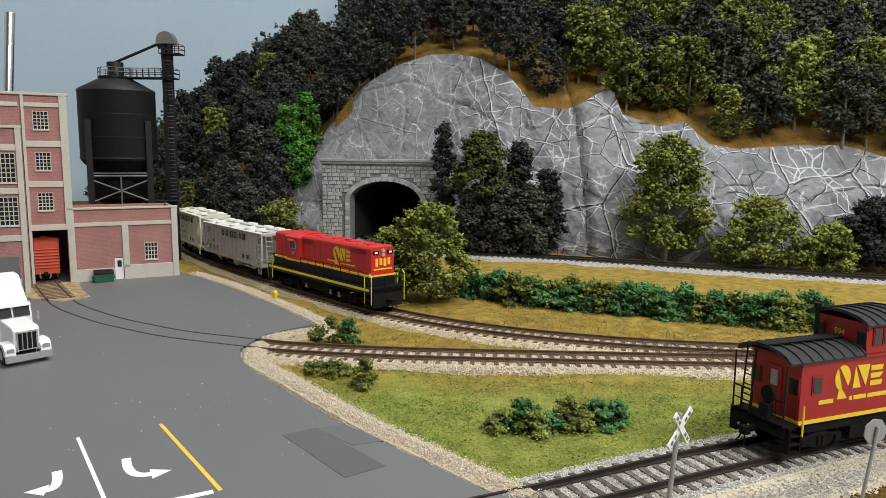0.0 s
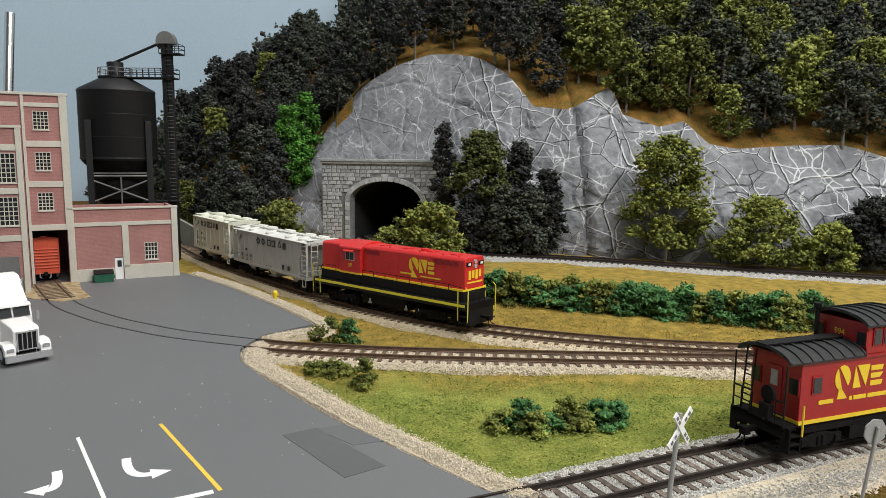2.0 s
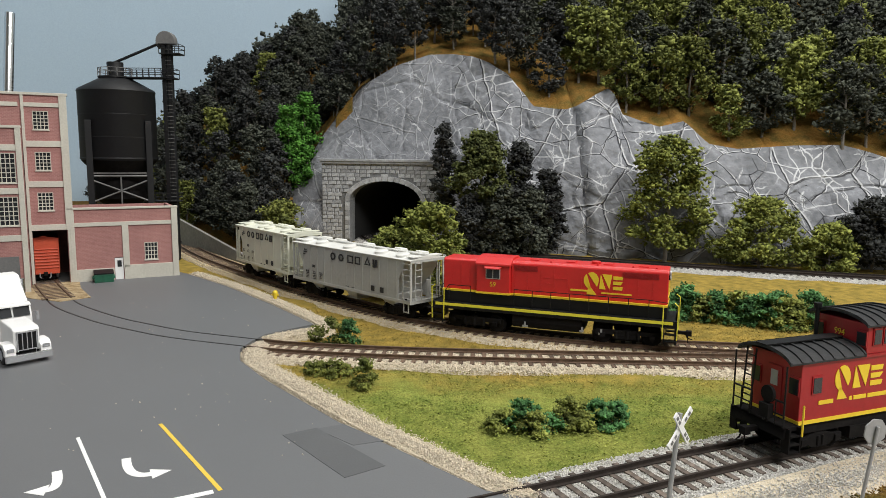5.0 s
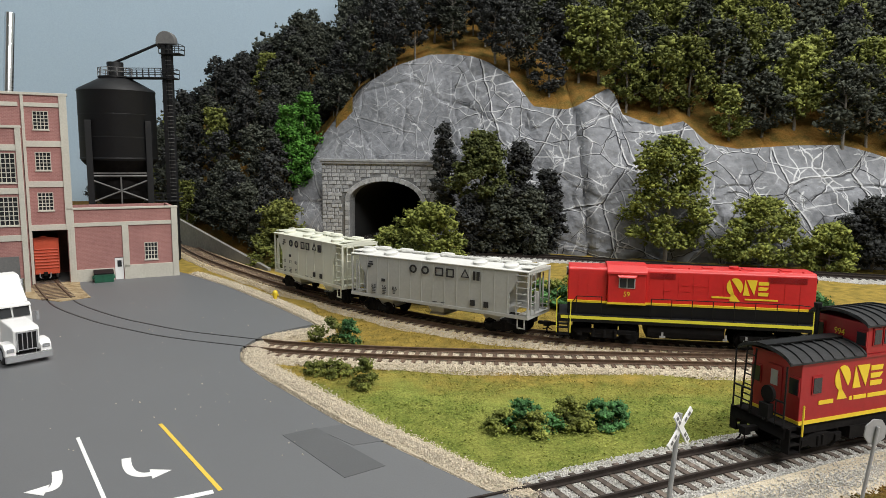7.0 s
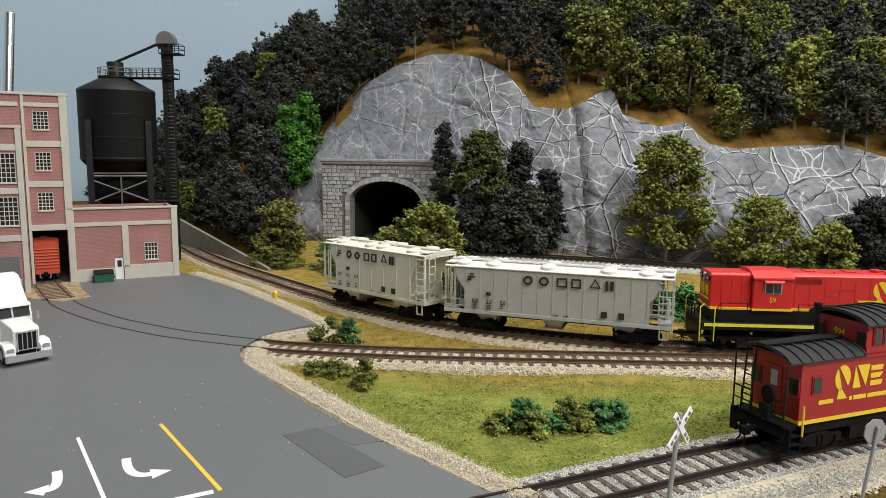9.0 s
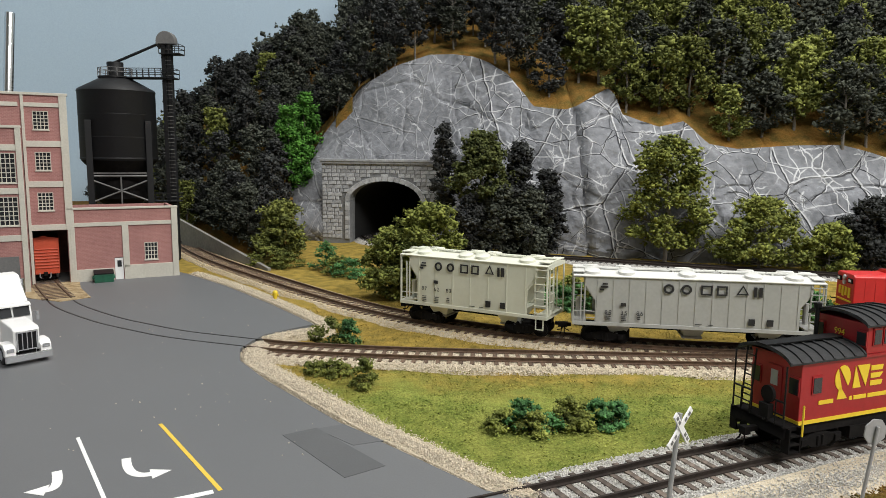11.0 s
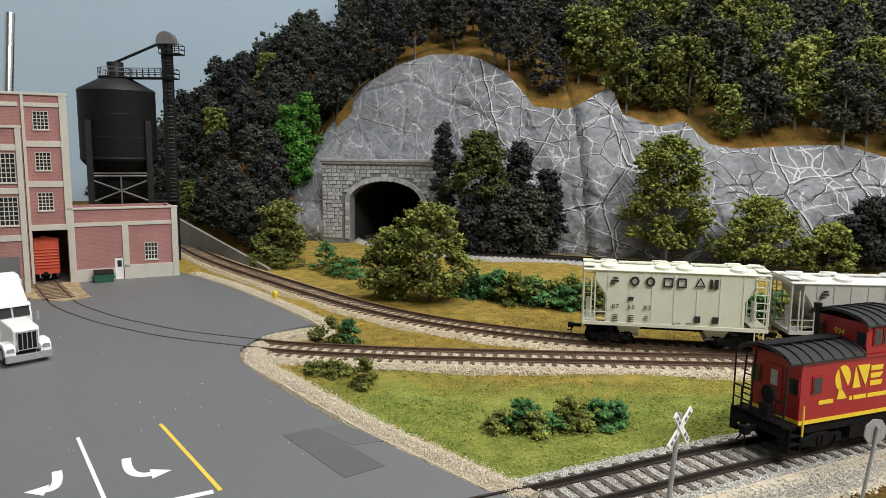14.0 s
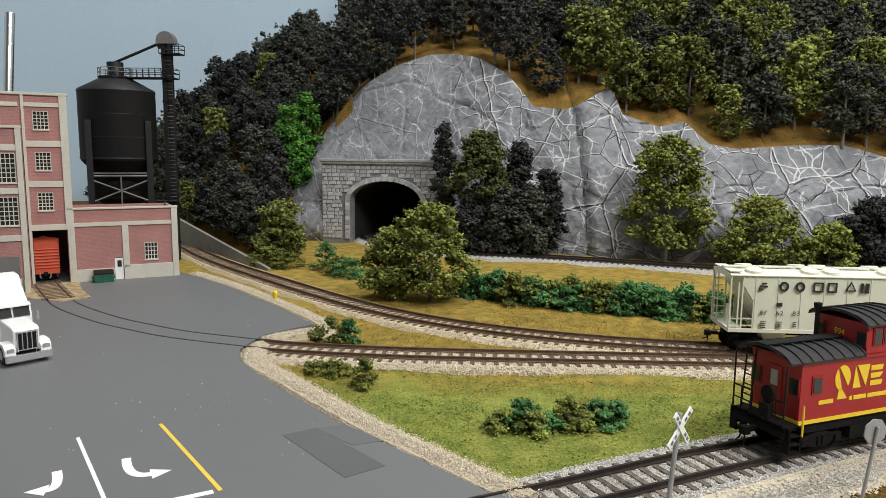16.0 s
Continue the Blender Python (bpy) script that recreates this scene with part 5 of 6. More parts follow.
        part("headlight", Geo().rod((xe, 0, 0.0442), (xe + s * 0.0012, 0, 0.0442), 0.0014, n=12).rod((xe, 0, 0.0412), (xe + s * 0.0012, 0, 0.0412), 0.0014, n=12), P["silver"], t, "round grey headlights")
        ee = Geo()
        for k in range(4):
            a, b = sorted((xe, xe + s * 0.0004))
            ee.box(a, b, -0.007 + 0.0038 * k, -0.0045 + 0.0038 * k, 0.0325 + 0.001 * (k % 2), 0.0385)
        ee.box(min(xe, xe + s * 0.0004), max(xe, xe + s * 0.0004), -0.0085, 0.0085, 0.0300, 0.0310)
        part("end_emblem", ee, P["yellow"], t, "yellow plain blocks on the hood end")
        coupler(t, x, s)
    rf = Geo()
    for x in (-0.012, 0.012, 0.036, 0.058):
        rf.box(x - 0.003, x + 0.003, -0.004, 0.004, 0.0473, 0.0479)
    for x in (0.0, 0.030, 0.052, 0.066):
        rf.box(x - 0.0006, x + 0.0006, -0.0085, -0.0075, 0.0470, 0.0482)
    rf.rod((0.028, 0, 0.0473), (0.028, 0, 0.0488), 0.0030, n=14)
    part("roof_fitting", rf, P["red"], t, "red roof hatches and stack", bevel=0.0002)
    part("fuel_tank", Geo().prism([(-0.013, 0.0060), (-0.0138, 0.0090), (-0.0138, 0.0135), (0.0138, 0.0135), (0.0138, 0.0090), (0.013, 0.0060), (0.010, 0.0045), (-0.010, 0.0045)], -0.024, 0.022, "x"), P["grime"], t, "black fuel tank", bevel=0.0004)
    trucks = [truck_part(t, s * 0.0490, 0.0058, 0.0152, P["grime"], True) for s in (-1, 1)]
    MOVERS.append((t, trucks, 0.0490, 0.0058))
    return t


def caboose():
    t = thing("caboose", "deep red caboose with black ribbed roof and cupola", "caboose", pose(0.1362 + 0.0458 * 0.9336, 0.2740 + 0.0458 * 0.3584, 0, 0, 0, 21.0))
    t.scale = (0.935, 0.935, 1.043)
    h, W = 0.049, 0.0134
    part("body", Geo().box(-h, h, -W, W, 0.0128, 0.0373), P["maroon"], t, "deep red car body", bevel=0.0003)
    g = Geo()
    for s in (-1, 1):
        pad(g, -h - 0.0002, h + 0.0002, 0.0126, 0.0141, s * (W + 0.0001))
        a, b = sorted((s * h, s * (h + 0.0003)))
        g.box(a, b, -W, W, 0.0126, 0.0141)
    part("sill_stripe", g, P["yellow"], t, "yellow stripe along the sill")

    def roof(name, x0, x1, w, z, rise, ribs):
        prof = [(w * math.sin(a), z + rise * (math.cos(a) - math.cos(1.25)) / (1 - math.cos(1.25))) for a in [(-1.25 + 2.5 * i / 12) / math.sin(1.25) * math.sin(1.25) for i in range(13)]]
        k = w / prof[-1][0]
        prof = [(y * k, zz) for y, zz in prof]
        full = prof + [(y, zz - 0.0007) for y, zz in prof[::-1]]
        r = part(name, Geo().prism(full, x0, x1, "x"), P["roofblack"], t, "black ribbed roof")
        for i in range(ribs):
            x = x0 + 0.0006 + (x1 - x0 - 0.0012) * i / (ribs - 1)
            part("roof_rib", Geo().prism([(y, zz + 0.0006) for y, zz in prof] + prof[::-1], x - 0.0005, x + 0.0005, "x"), P["roofblack"], r)
        return r

    roof("roof", -h - 0.008, 0.0 - h + 0.0357, W + 0.0012, 0.0373, 0.0040, 8)
    roof("roof", -h + 0.0625, h + 0.008, W + 0.0012, 0.0373, 0.0040, 8)
    part("eave_trim", Geo().box(-h, h, -W - 0.0008, W + 0.0008, 0.0361, 0.0373), P["maroon"], t, "red eave trim")
    c0, c1 = -h + 0.0365, -h + 0.0620
    cup = part("cupola", Geo().box(c0, c1, -W - 0.0003, W + 0.0003, 0.0373, 0.0492), P["maroon"], t, "deep red cupola", bevel=0.0003)
    roof("cupola_roof", c0 - 0.0025, c1 + 0.0025, W + 0.0018, 0.0490, 0.0036, 6)

    def window(x0, x1, z0, z1, y, parent, axis="y"):
        f = Geo()
        q = Geo()
        if axis == "y":
            s = 1 if y > 0 else -1
            f.box(x0 - 0.0005, x1 + 0.0005, min(y, y + s * 0.0005), max(y, y + s * 0.0005), z0 - 0.0005, z1 + 0.0007)
            q.box(x0, x1, min(y, y + s * 0.0007), max(y, y + s * 0.0007), z0, z1)
        else:
            s = 1 if y > 0.013 else -1
            f.box(min(y, y + s * 0.0005), max(y, y + s * 0.0005), x0 - 0.0005, x1 + 0.0005, z0 - 0.0005, z1 + 0.0007)
            q.box(min(y, y + s * 0.0007), max(y, y + s * 0.0007), x0, x1, z0, z1)
        w = part("window", f, P["maroon"], parent)
        part("pane", q, P["glass"], w)

    for s in (-1, 1):
        for x in (-h + 0.0066, -h + 0.088):
            window(x, x + 0.0046, 0.0245, 0.0305, s * W, t)
        for x in (c0 + 0.0035, c0 + 0.0095, c0 + 0.0175):
            window(x, x + 0.0042, 0.0410, 0.0468, s * (W + 0.0003), cup)
        for y in (-0.0125, 0.0080):
            window(y, y + 0.0045, 0.0240, 0.0302, s * h, t, "x")
    for y in (-0.0132, 0.0080):
        f = Geo().box(c0 - 0.0006, c0, y - 0.0004, y + 0.0046, 0.0400, 0.0462)
        w = part("window", f, P["maroon"], cup)
        part("pane", Geo().box(c0 - 0.0008, c0 - 0.0005, y, y + 0.0042, 0.0405, 0.0456), P["glass"], w)
    nm = text_mesh("994", 0.0036, P["yellow"], 1.0)
    part("road_number", nm, None, cup, "yellow road number", at=pose(c0 - 0.0003, 0.0, 0.0436, 0, 0, -90))
    emblem(t, -h + 0.0180, 0.0300, 0.0233, W + 0.0001, 0.33)
    for m in (Matrix.Identity(4), Matrix.Rotation(math.pi, 4, "Z")):
        q = Geo()
        for a, c in ((0.0105, 0.0190), (0.0285, 0.0300), (0.0310, 0.0385), (0.0395, 0.0520)):
            pad(q, -h + a, -h + c, 0.0196, 0.0212, -W - 0.0001)
        part("lettering", q.moved(m), P["yellow"], t, "yellow bars of small lettering")
    for s in (-1, 1):
        x = s * (h + 0.0090)
        a, b = sorted((s * h, x))
        pf = Geo().box(a, b, -0.0145, 0.0145, 0.0112, 0.0128)
        pf.box(min(x, x - s * 0.001), max(x, x - s * 0.001), -0.0145, 0.0145, 0.0085, 0.0128)
        for y in (-1, 1):
            for k in range(3):
                c, d = sorted((y * 0.0125, y * 0.0165))
                part("step", Geo().box(a + 0.002, b - 0.002, c, d, 0.0030 + 0.0032 * k, 0.0036 + 0.0032 * k), P["grime"], t)
            for xx in (a + 0.0015, b - 0.0015):
                pf.box(xx - 0.0003, xx + 0.0003, min(y * 0.0125, y * 0.0165), max(y * 0.0125, y * 0.0165), 0.003, 0.0128)
        plat = part("platform", pf, P["grime"], t, "black end platform with steps")
        rl = Geo()
        for y in (-0.0140, 0.0140):
            rl.rod((x, y, 0.0128), (x, y, 0.0365), 0.0004, n=6)
        rl.wire([(x, -0.014, 0.0225), (x, -0.0035, 0.0225), (x, -0.0035, 0.0128)], 0.0004).wire([(x, 0.014, 0.0225), (x, 0.0035, 0.0225), (x, 0.0035, 0.0128)], 0.0004)
        rl.wire([(x, -0.014, 0.0175), (x, -0.0035, 0.0175)], 0.0003).wire([(x, 0.014, 0.0175), (x, 0.0035, 0.0175)], 0.0003)
        for y in (-0.0095, 0.0095):
            rl.rod((x, y, 0.0128), (x, y, 0.0225), 0.0003, n=5)
        for y in (0.0045, 0.0095):
            rl.rod((x, y, 0.0128), (x - s * 0.002, y, 0.0390), 0.0004, n=5)
        for k in range(6):
            rl.rod((x - s * 0.0003 * k, 0.0045, 0.016 + k * 0.004), (x - s * 0.0003 * k, 0.0095, 0.016 + k * 0.004), 0.0003, n=5)
        part("end_railing", rl, P["black"], t, "thin black end railing and ladder")
        br = Geo().rod((x + s * 0.0008, -0.006, 0.0128), (x + s * 0.0008, -0.006, 0.0240), 0.0006, n=6)
        br.add(*[q for q in (lambda gg: (gg.v, gg.f))(Geo().rod((x, -0.006, 0.0240), (x + s * 0.0014, -0.006, 0.0240), 0.0034, n=16))])
        br.box(min(x, x + s * 0.003), max(x, x + s * 0.003), -0.0085, -0.0035, 0.0150, 0.0205)
        part("brake_wheel", br, P["grime"], t, "black brake wheel and housing")
        yb = Geo()
        for y in (-0.0168, 0.0168):
            yb.wire([(s * (h + 0.0012), y, 0.0095), (s * (h + 0.0012), y, 0.0215)], 0.00045)
        part("grab_rail", yb, P["yellow"], t, "yellow corner grab rails")
        part("end_door", Geo().box(min(s * h, s * (h + 0.0005)), max(s * h, s * (h + 0.0005)), -0.0038, 0.0038, 0.0142, 0.0330), P["maroon"], t, "deep red end door")
        part("door_light", Geo().box(min(s * h, s * (h + 0.0008)), max(s * h, s * (h + 0.0008)), -0.0018, 0.0018, 0.0250, 0.0310), P["silver"], t, "pale door window")
        coupler(t, x, s)
    part("smoke_jack", Geo().rod((c0 - 0.004, 0.009, 0.0370), (c0 - 0.004, 0.009, 0.0520), 0.0010, n=10).rod((c0 - 0.004, 0.009, 0.0520), (c0 - 0.004, 0.009, 0.0540), 0.0018, n=10), P["black"], t, "black smoke jack")
    part("roof_walk", Geo().box(-h - 0.0095, -h + 0.035, -0.003, 0.003, 0.0419, 0.0424), P["black"], t, "black roof walk")
    part("underframe", Geo().box(-h, h, -0.0125, 0.0125, 0.0085, 0.0126).box(-0.018, 0.012, -0.0134, -0.0060, 0.0035, 0.0085), P["grime"], t, "black underframe and battery box")
    for s in (-1, 1):
        truck_part(t, s * 0.0345, 0.0048, 0.0098, P["grime"])
    return t


loco = locomotive()
tall = set()
for ob in loco.children_recursive:
    # the hoods and cab stand a little taller than the frame drawing
    if ob.name.split(".")[0] not in ("truck", "wheelset", "coupler"):
        ob.location.z *= 1.035
        if ob.data.name not in tall:
            ob.data.transform(Matrix.Diagonal((1, 1, 1.035, 1)))
        tall.add(ob.data.name)
gray = hopper("covered_hopper", "grey three-bay covered hopper car with round hatches", 0.148, P["grey"], P["roofgrey"], 13, 3, (-0.84, -0.56, -0.06, 0.46, 0.78), "883586", (-0.0195, 0.0410), 0.0520, 0.0003, 0.0435, 0.0126)
white = hopper("covered_hopper", "cream two-bay covered hopper car at the train's tail", 0.110, P["cream"], P["cream"], 7, 2, (-0.71, -0.12, 0.11, 0.69), "876283", (-0.0268, 0.0273), 0.0370, 0.0003, 0.0476, 0.0132)
caboose()


# ---- factory ----
def multi_pane(parent, x0, x1, z0, z1, cols, rows, y=0.0):
    """A steel sash window: pale frame, bars and separate dark panes."""
    px, pz = (x1 - x0 - 0.0012) / cols, (z1 - z0 - 0.0012) / rows
    f = Geo()
    ring = [(x0, z0), (x1, z0), (x1, z1), (x0, z1), (x0 + 0.0006, z0 + 0.0006), (x1 - 0.0006, z0 + 0.0006), (x1 - 0.0006, z1 - 0.0006), (x0 + 0.0006, z1 - 0.0006)]
    f.add([(u, y - 0.0004, v) for u, v in ring] + [(u, y + 0.0014, v) for u, v in ring],
          [q for i in range(4) for q in ((i, (i + 1) % 4, 4 + (i + 1) % 4, 4 + i), (8 + i, 12 + i, 12 + (i + 1) % 4, 8 + (i + 1) % 4), (i, 8 + i, 8 + (i + 1) % 4, (i + 1) % 4), (4 + i, 4 + (i + 1) % 4, 12 + (i + 1) % 4, 12 + i))])
    w = part("window", f, P["trim"], parent, "pale multi-pane sash window")
    for i in range(1, cols):
        part("glazing_bar", Geo().box(x0 + 0.0006 + i * px - 0.0003, x0 + 0.0006 + i * px + 0.0003, y + 0.0001, y + 0.0013, z0 + 0.0006, z1 - 0.0006), P["trim"], w)
    for i in range(1, rows):
        part("glazing_bar", Geo().box(x0 + 0.0006, x1 - 0.0006, y + 0.0002, y + 0.0012, z0 + 0.0006 + i * pz - 0.0003, z0 + 0.0006 + i * pz + 0.0003), P["trim"], w)
    part("sill", Geo().box(x0 - 0.0006, x1 + 0.0006, y - 0.0012, y, z0 - 0.0009, z0), P["trim"], w)
    me = Geo().box(0, px, y + 0.0007, y + 0.001, 0, pz).mesh("pane", P["glass"])
    for i in range(cols):
        for j in range(rows):
            part("pane", me, None, w, at=pose(x0 + 0.0006 + i * px, 0, z0 + 0.0006 + j * pz))
    return w


def wall_with_holes(x0, x1, z0, z1, holes, y0=0.0, y1=0.003):
    g = Geo()
    xs = sorted({x0, x1, *[h[0] for h in holes], *[h[1] for h in holes]})
    for a, b in zip(xs, xs[1:]):
        cuts = sorted((h[2], h[3]) for h in holes if h[0] <= a + 1e-9 and h[1] >= b - 1e-9)
        z = z0
        for c, d in cuts:
            if c > z + 1e-9:
                g.box(a, b, y0, y1, z, c)
            z = d
        if z < z1 - 1e-9:
            g.box(a, b, y0, y1, z, z1)
    return g


def factory():
    f = thing("factory", "pink brick factory with pale concrete trim and a rail door", "factory", pose(-0.3396, 0.6228, 0, 0, 0, 28.6))
    z0 = -0.006
    # low wing
    win = (0.0638, 0.0755, 0.0166, 0.0330)
    part("wall", wall_with_holes(0, 0.0937, z0, 0.0655, [win, (0.0375, 0.0450, z0, 0.0200)]), P["brick"], f, "pink brick wing wall")
    part("wall", Geo().box(0.0907, 0.0937, 0.003, 0.068, z0, 0.0655), P["brick"], f)
    part("wall", Geo().box(0.0, 0.0907, 0.065, 0.068, z0, 0.0655), P["brick"], f)
    part("wing_roof", Geo().box(0.0, 0.0907, 0.003, 0.065, 0.0575, 0.0585), P["skygrey"], f, "grey flat wing roof")
    part("floor_slab", Geo().box(-0.3, 0.0907, 0.003, 0.065, z0, -0.0004), P["skygrey"], f)
    multi_pane(f, *win, 4, 4)
    tr = Geo()
    tr.box(-0.0004, 0.0945, -0.0016, 0.0035, 0.0655, 0.0672)
    tr.box(0.006, 0.0885, -0.0012, 0, 0.0500, 0.0535)
    tr.box(0.0006, 0.0060, -0.0015, 0, z0, 0.0655)
    tr.box(0.0885, 0.0940, -0.0015, 0, z0, 0.0655)
    tr.box(0.0450, 0.0505, -0.0012, 0, 0.0105, 0.0500)
    tr.box(0.006, 0.0370, -0.0012, 0, z0, 0.0105).box(0.0455, 0.0885, -0.0012, 0, z0, 0.0125)
    part("trim", tr, P["trim"], f, "pale concrete bands and pilasters", bevel=0.0002)
    d = part("door", Geo().box(0.0377, 0.0448, 0.0002, 0.0015, z0 + 0.005, 0.0195), P["white"], f, "white personnel door")
    part("door_window", Geo().box(0.0398, 0.0434, -0.0001, 0.0004, 0.0112, 0.0172), P["glass"], d)
    # tower bay and front block, which overlap the wing
    wing = set(f.children)
    bx0, bx1 = -0.0345, 0.0006
    storeys = ((0.0655, 0.0815), (0.1010, 0.1170), (0.1365, 0.1525))
    wins = [(-0.0262, -0.0140, a, b) for a, b in storeys]
    door = (-0.0322, -0.0030, z0, 0.0478)
    part("wall", wall_with_holes(bx0, bx1, z0, 0.1660, wins + [door]), P["brick"], f, "pink brick tower wall")
    part("wall", Geo().box(bx1 - 0.003, bx1, 0.003, 0.068, 0.0, 0.1660), P["brick"], f)
    part("wall", Geo().box(-0.16, bx1, 0.065, 0.068, z0, 0.1660), P["brick"], f)
    part("tower_roof", Geo().box(-0.16, bx1 - 0.003, 0.003, 0.065, 0.157, 0.158), P["skygrey"], f, "grey flat tower roof")
    part("wall", Geo().box(-0.16, bx0, 0.0, 0.003, 0.12, 0.1660), P["brick"], f, "pink brick tower wall")
    part("trim", Geo().box(-0.16, bx0 - 0.002, -0.0012, 0, 0.1560, 0.1595).box(bx0 - 0.020, bx0 - 0.0155, -0.0016, 0, 0.12, 0.1555), P["trim"], f, "pale concrete band")
    for w in wins:
        multi_pane(f, *w, 4, 5)
    tb = Geo()
    tb.box(bx0 - 0.13, bx1 + 0.001, -0.0018, 0.0035, 0.1660, 0.1682)
    tb.box(-0.0055, 0.0006, -0.0016, 0, 0.0478, 0.1660).box(-0.0026, 0.0006, -0.0016, 0.003, z0, 0.0478)
    tb.box(bx0, -0.0322, -0.0016, 0, z0, 0.1660)
    for z in (0.0478, 0.0862, 0.1215):
        tb.box(-0.0322, -0.0055, -0.0012, 0, z, z + 0.0052)
    tb.box(-0.0322, -0.0055, -0.0012, 0, 0.1560, 0.1595)
    part("trim", tb, P["trim"], f, "pale concrete bands and pilasters", bevel=0.0002)
    sh = Geo().box(-0.0338, -0.0322, 0.003, 0.0645, z0, 0.05).box(-0.003, -0.0026, 0.003, 0.0645, z0, 0.05)
    part("inner_wall", sh, P["black"], f, "dark rail bay walls")
    part("inner_ceiling", Geo().box(-0.0322, -0.003, 0.003, 0.0645, 0.05, 0.051), P["black"], f)
    # front block
    b0, yb = -0.0350, -0.0330
    bw = [(b0 - 0.0185, b0 - 0.0045, 0.0560, 0.0800), (b0 - 0.0185, b0 - 0.0045, 0.0915, 0.1160)]
    part("wall", wall_with_holes(-0.16, b0, z0, 0.1365, bw, yb, yb + 0.003), P["brick"], f, "pink brick front block")
    part("wall", Geo().box(b0 - 0.003, b0, yb + 0.003, 0.0, z0, 0.1365), P["brick"], f)
    part("block_roof", Geo().box(-0.16, b0 - 0.003, yb + 0.003, 0.0, 0.130, 0.131), P["skygrey"], f, "grey flat roof")
    for w in bw:
        multi_pane(f, *w, 4, 6, yb)
    ft = Geo().box(-0.16, b0 + 0.0012, yb - 0.0018, yb + 0.0035, 0.1365, 0.1385).box(b0 - 0.0036, b0 + 0.0006, yb - 0.0016, yb, z0, 0.1365)
    for z in (0.0430, 0.0822, 0.1180):
        ft.box(-0.16, b0 - 0.0036, yb - 0.0012, yb, z, z + 0.0050)
    part("trim", ft, P["trim"], f, "pale concrete bands and pilasters", bevel=0.0002)
    dk = part("dock_door", Geo().box(b0 - 0.026, b0 - 0.0065, yb - 0.0008, yb, z0, 0.030), P["skygrey"], f, "grey roll-up dock door")
    for ob in set(f.children) - wing:
        ob.location.x += 0.005
    return f


factory()

dm = thing("dumpster", "green steel dumpster against the brick wing", "dumpster", pose(-0.3396, 0.6228, 0, 0, 0, 28.6) @ pose(0.0275, -0.0075, -0.0007))
part("bin", Geo().prism([(-0.0052, 0), (-0.0062, 0.0075), (0.0052, 0.0095), (0.0052, 0)], -0.0080, 0.0080, "x"), P["dumpster"], dm, bevel=0.0003)
part("lid", Geo().prism([(-0.0066, 0.0078), (-0.0066, 0.0086), (0.0055, 0.0106), (0.0055, 0.0098)], -0.0083, 0.0083, "x"), P["black"], dm, "black plastic lid")
for s in (-1, 1):
    part("lift_pocket", Geo().box(s * 0.0087 - 0.0007, s * 0.0087 + 0.0007, -0.004, 0.004, 0.0035, 0.0055), P["dumpster"], dm)

bc = thing("boxcar", "orange-red boxcar standing in the factory's rail door", "boxcar", Matrix.Translation((-0.3765, 0.6475, 0)) @ Matrix.Rotation(radians(121), 4, "Z"))
bc.scale = (1.0, 0.86, 0.94)
part("body", Geo().box(-0.028, 0.06, -0.0140, 0.0140, 0.0095, 0.0420), P["orange"], bc, "orange-red ribbed body", bevel=0.0004)
for k in range(7):
    part("end_rib", Geo().rod((-0.0283, -0.0130, 0.0135 + k * 0.0030), (-0.0283, 0.0130, 0.0135 + k * 0.0030), 0.0008, n=6), P["orange"], bc)
part("roof", Geo().prism([(-0.0145, 0.0420), (0, 0.0438), (0.0145, 0.0420), (0.0145, 0.0413), (-0.0145, 0.0413)], -0.0285, 0.0605, "x"), P["orange"], bc)
part("end_sill", Geo().box(-0.0290, -0.0270, -0.0135, 0.0135, 0.0075, 0.0100), P["orange"], bc)
part("running_gear", Geo().box(-0.024, 0.05, -0.010, 0.010, 0.0025, 0.0095).rod((-0.02, -0.0095, 0.0048), (-0.02, 0.0095, 0.0048), 0.0048, n=16), P["grime"], bc, "black running gear")
coupler(bc, -0.0285, -1)
for s in (-1, 1):
    part("journal_box", Geo().box(-0.0215, -0.0180, s * 0.0112 - 0.0014, s * 0.0112 + 0.0014, 0.0028, 0.0070), P["signgrey"], bc, "pale grey truck journal", bevel=0.0003)
    part("air_hose", Geo().wire([(-0.0292, s * 0.005, 0.0085), (-0.0300, s * 0.005, 0.0050), (-0.0308, s * 0.0035, 0.0035)], 0.0006), P["signgrey"], bc, "pale air hose")
lad = Geo()
for k in range(7):
    lad.rod((-0.0290, 0.0085, 0.0125 + k * 0.0040), (-0.0290, 0.0132, 0.0125 + k * 0.0040), 0.0003, n=5)
part("ladder", lad, P["orange"], bc)
part("roof_walk", Geo().box(-0.0300, 0.060, -0.0030, 0.0030, 0.0440, 0.0446), P["orange"], bc)

apron = Geo().add([(-0.378, 0.598, 0), (-0.336, 0.632, 0), (-0.316, 0.596, 0), (-0.288, 0.558, 0), (-0.304, 0.540, 0), (-0.336, 0.552, 0)], [(0, 5, 4, 3, 2, 1)])
apron.v = [(x, y, -0.0003) for x, y, z in apron.v] + [(x, y, -0.004) for x, y, z in apron.v]
apron.f = [(0, 5, 4, 3, 2, 1)] + [(i, (i + 1) % 6, 6 + (i + 1) % 6, 6 + i) for i in range(6)]
structure("dirt_apron", apron, mat("sandy_dirt", (0.42, 0.33, 0.20), 0.95, var=0.35, scale=150, bump=0.7, bscale=900, col2=(0.22, 0.15, 0.07)), "sandy dirt apron at the rail door")

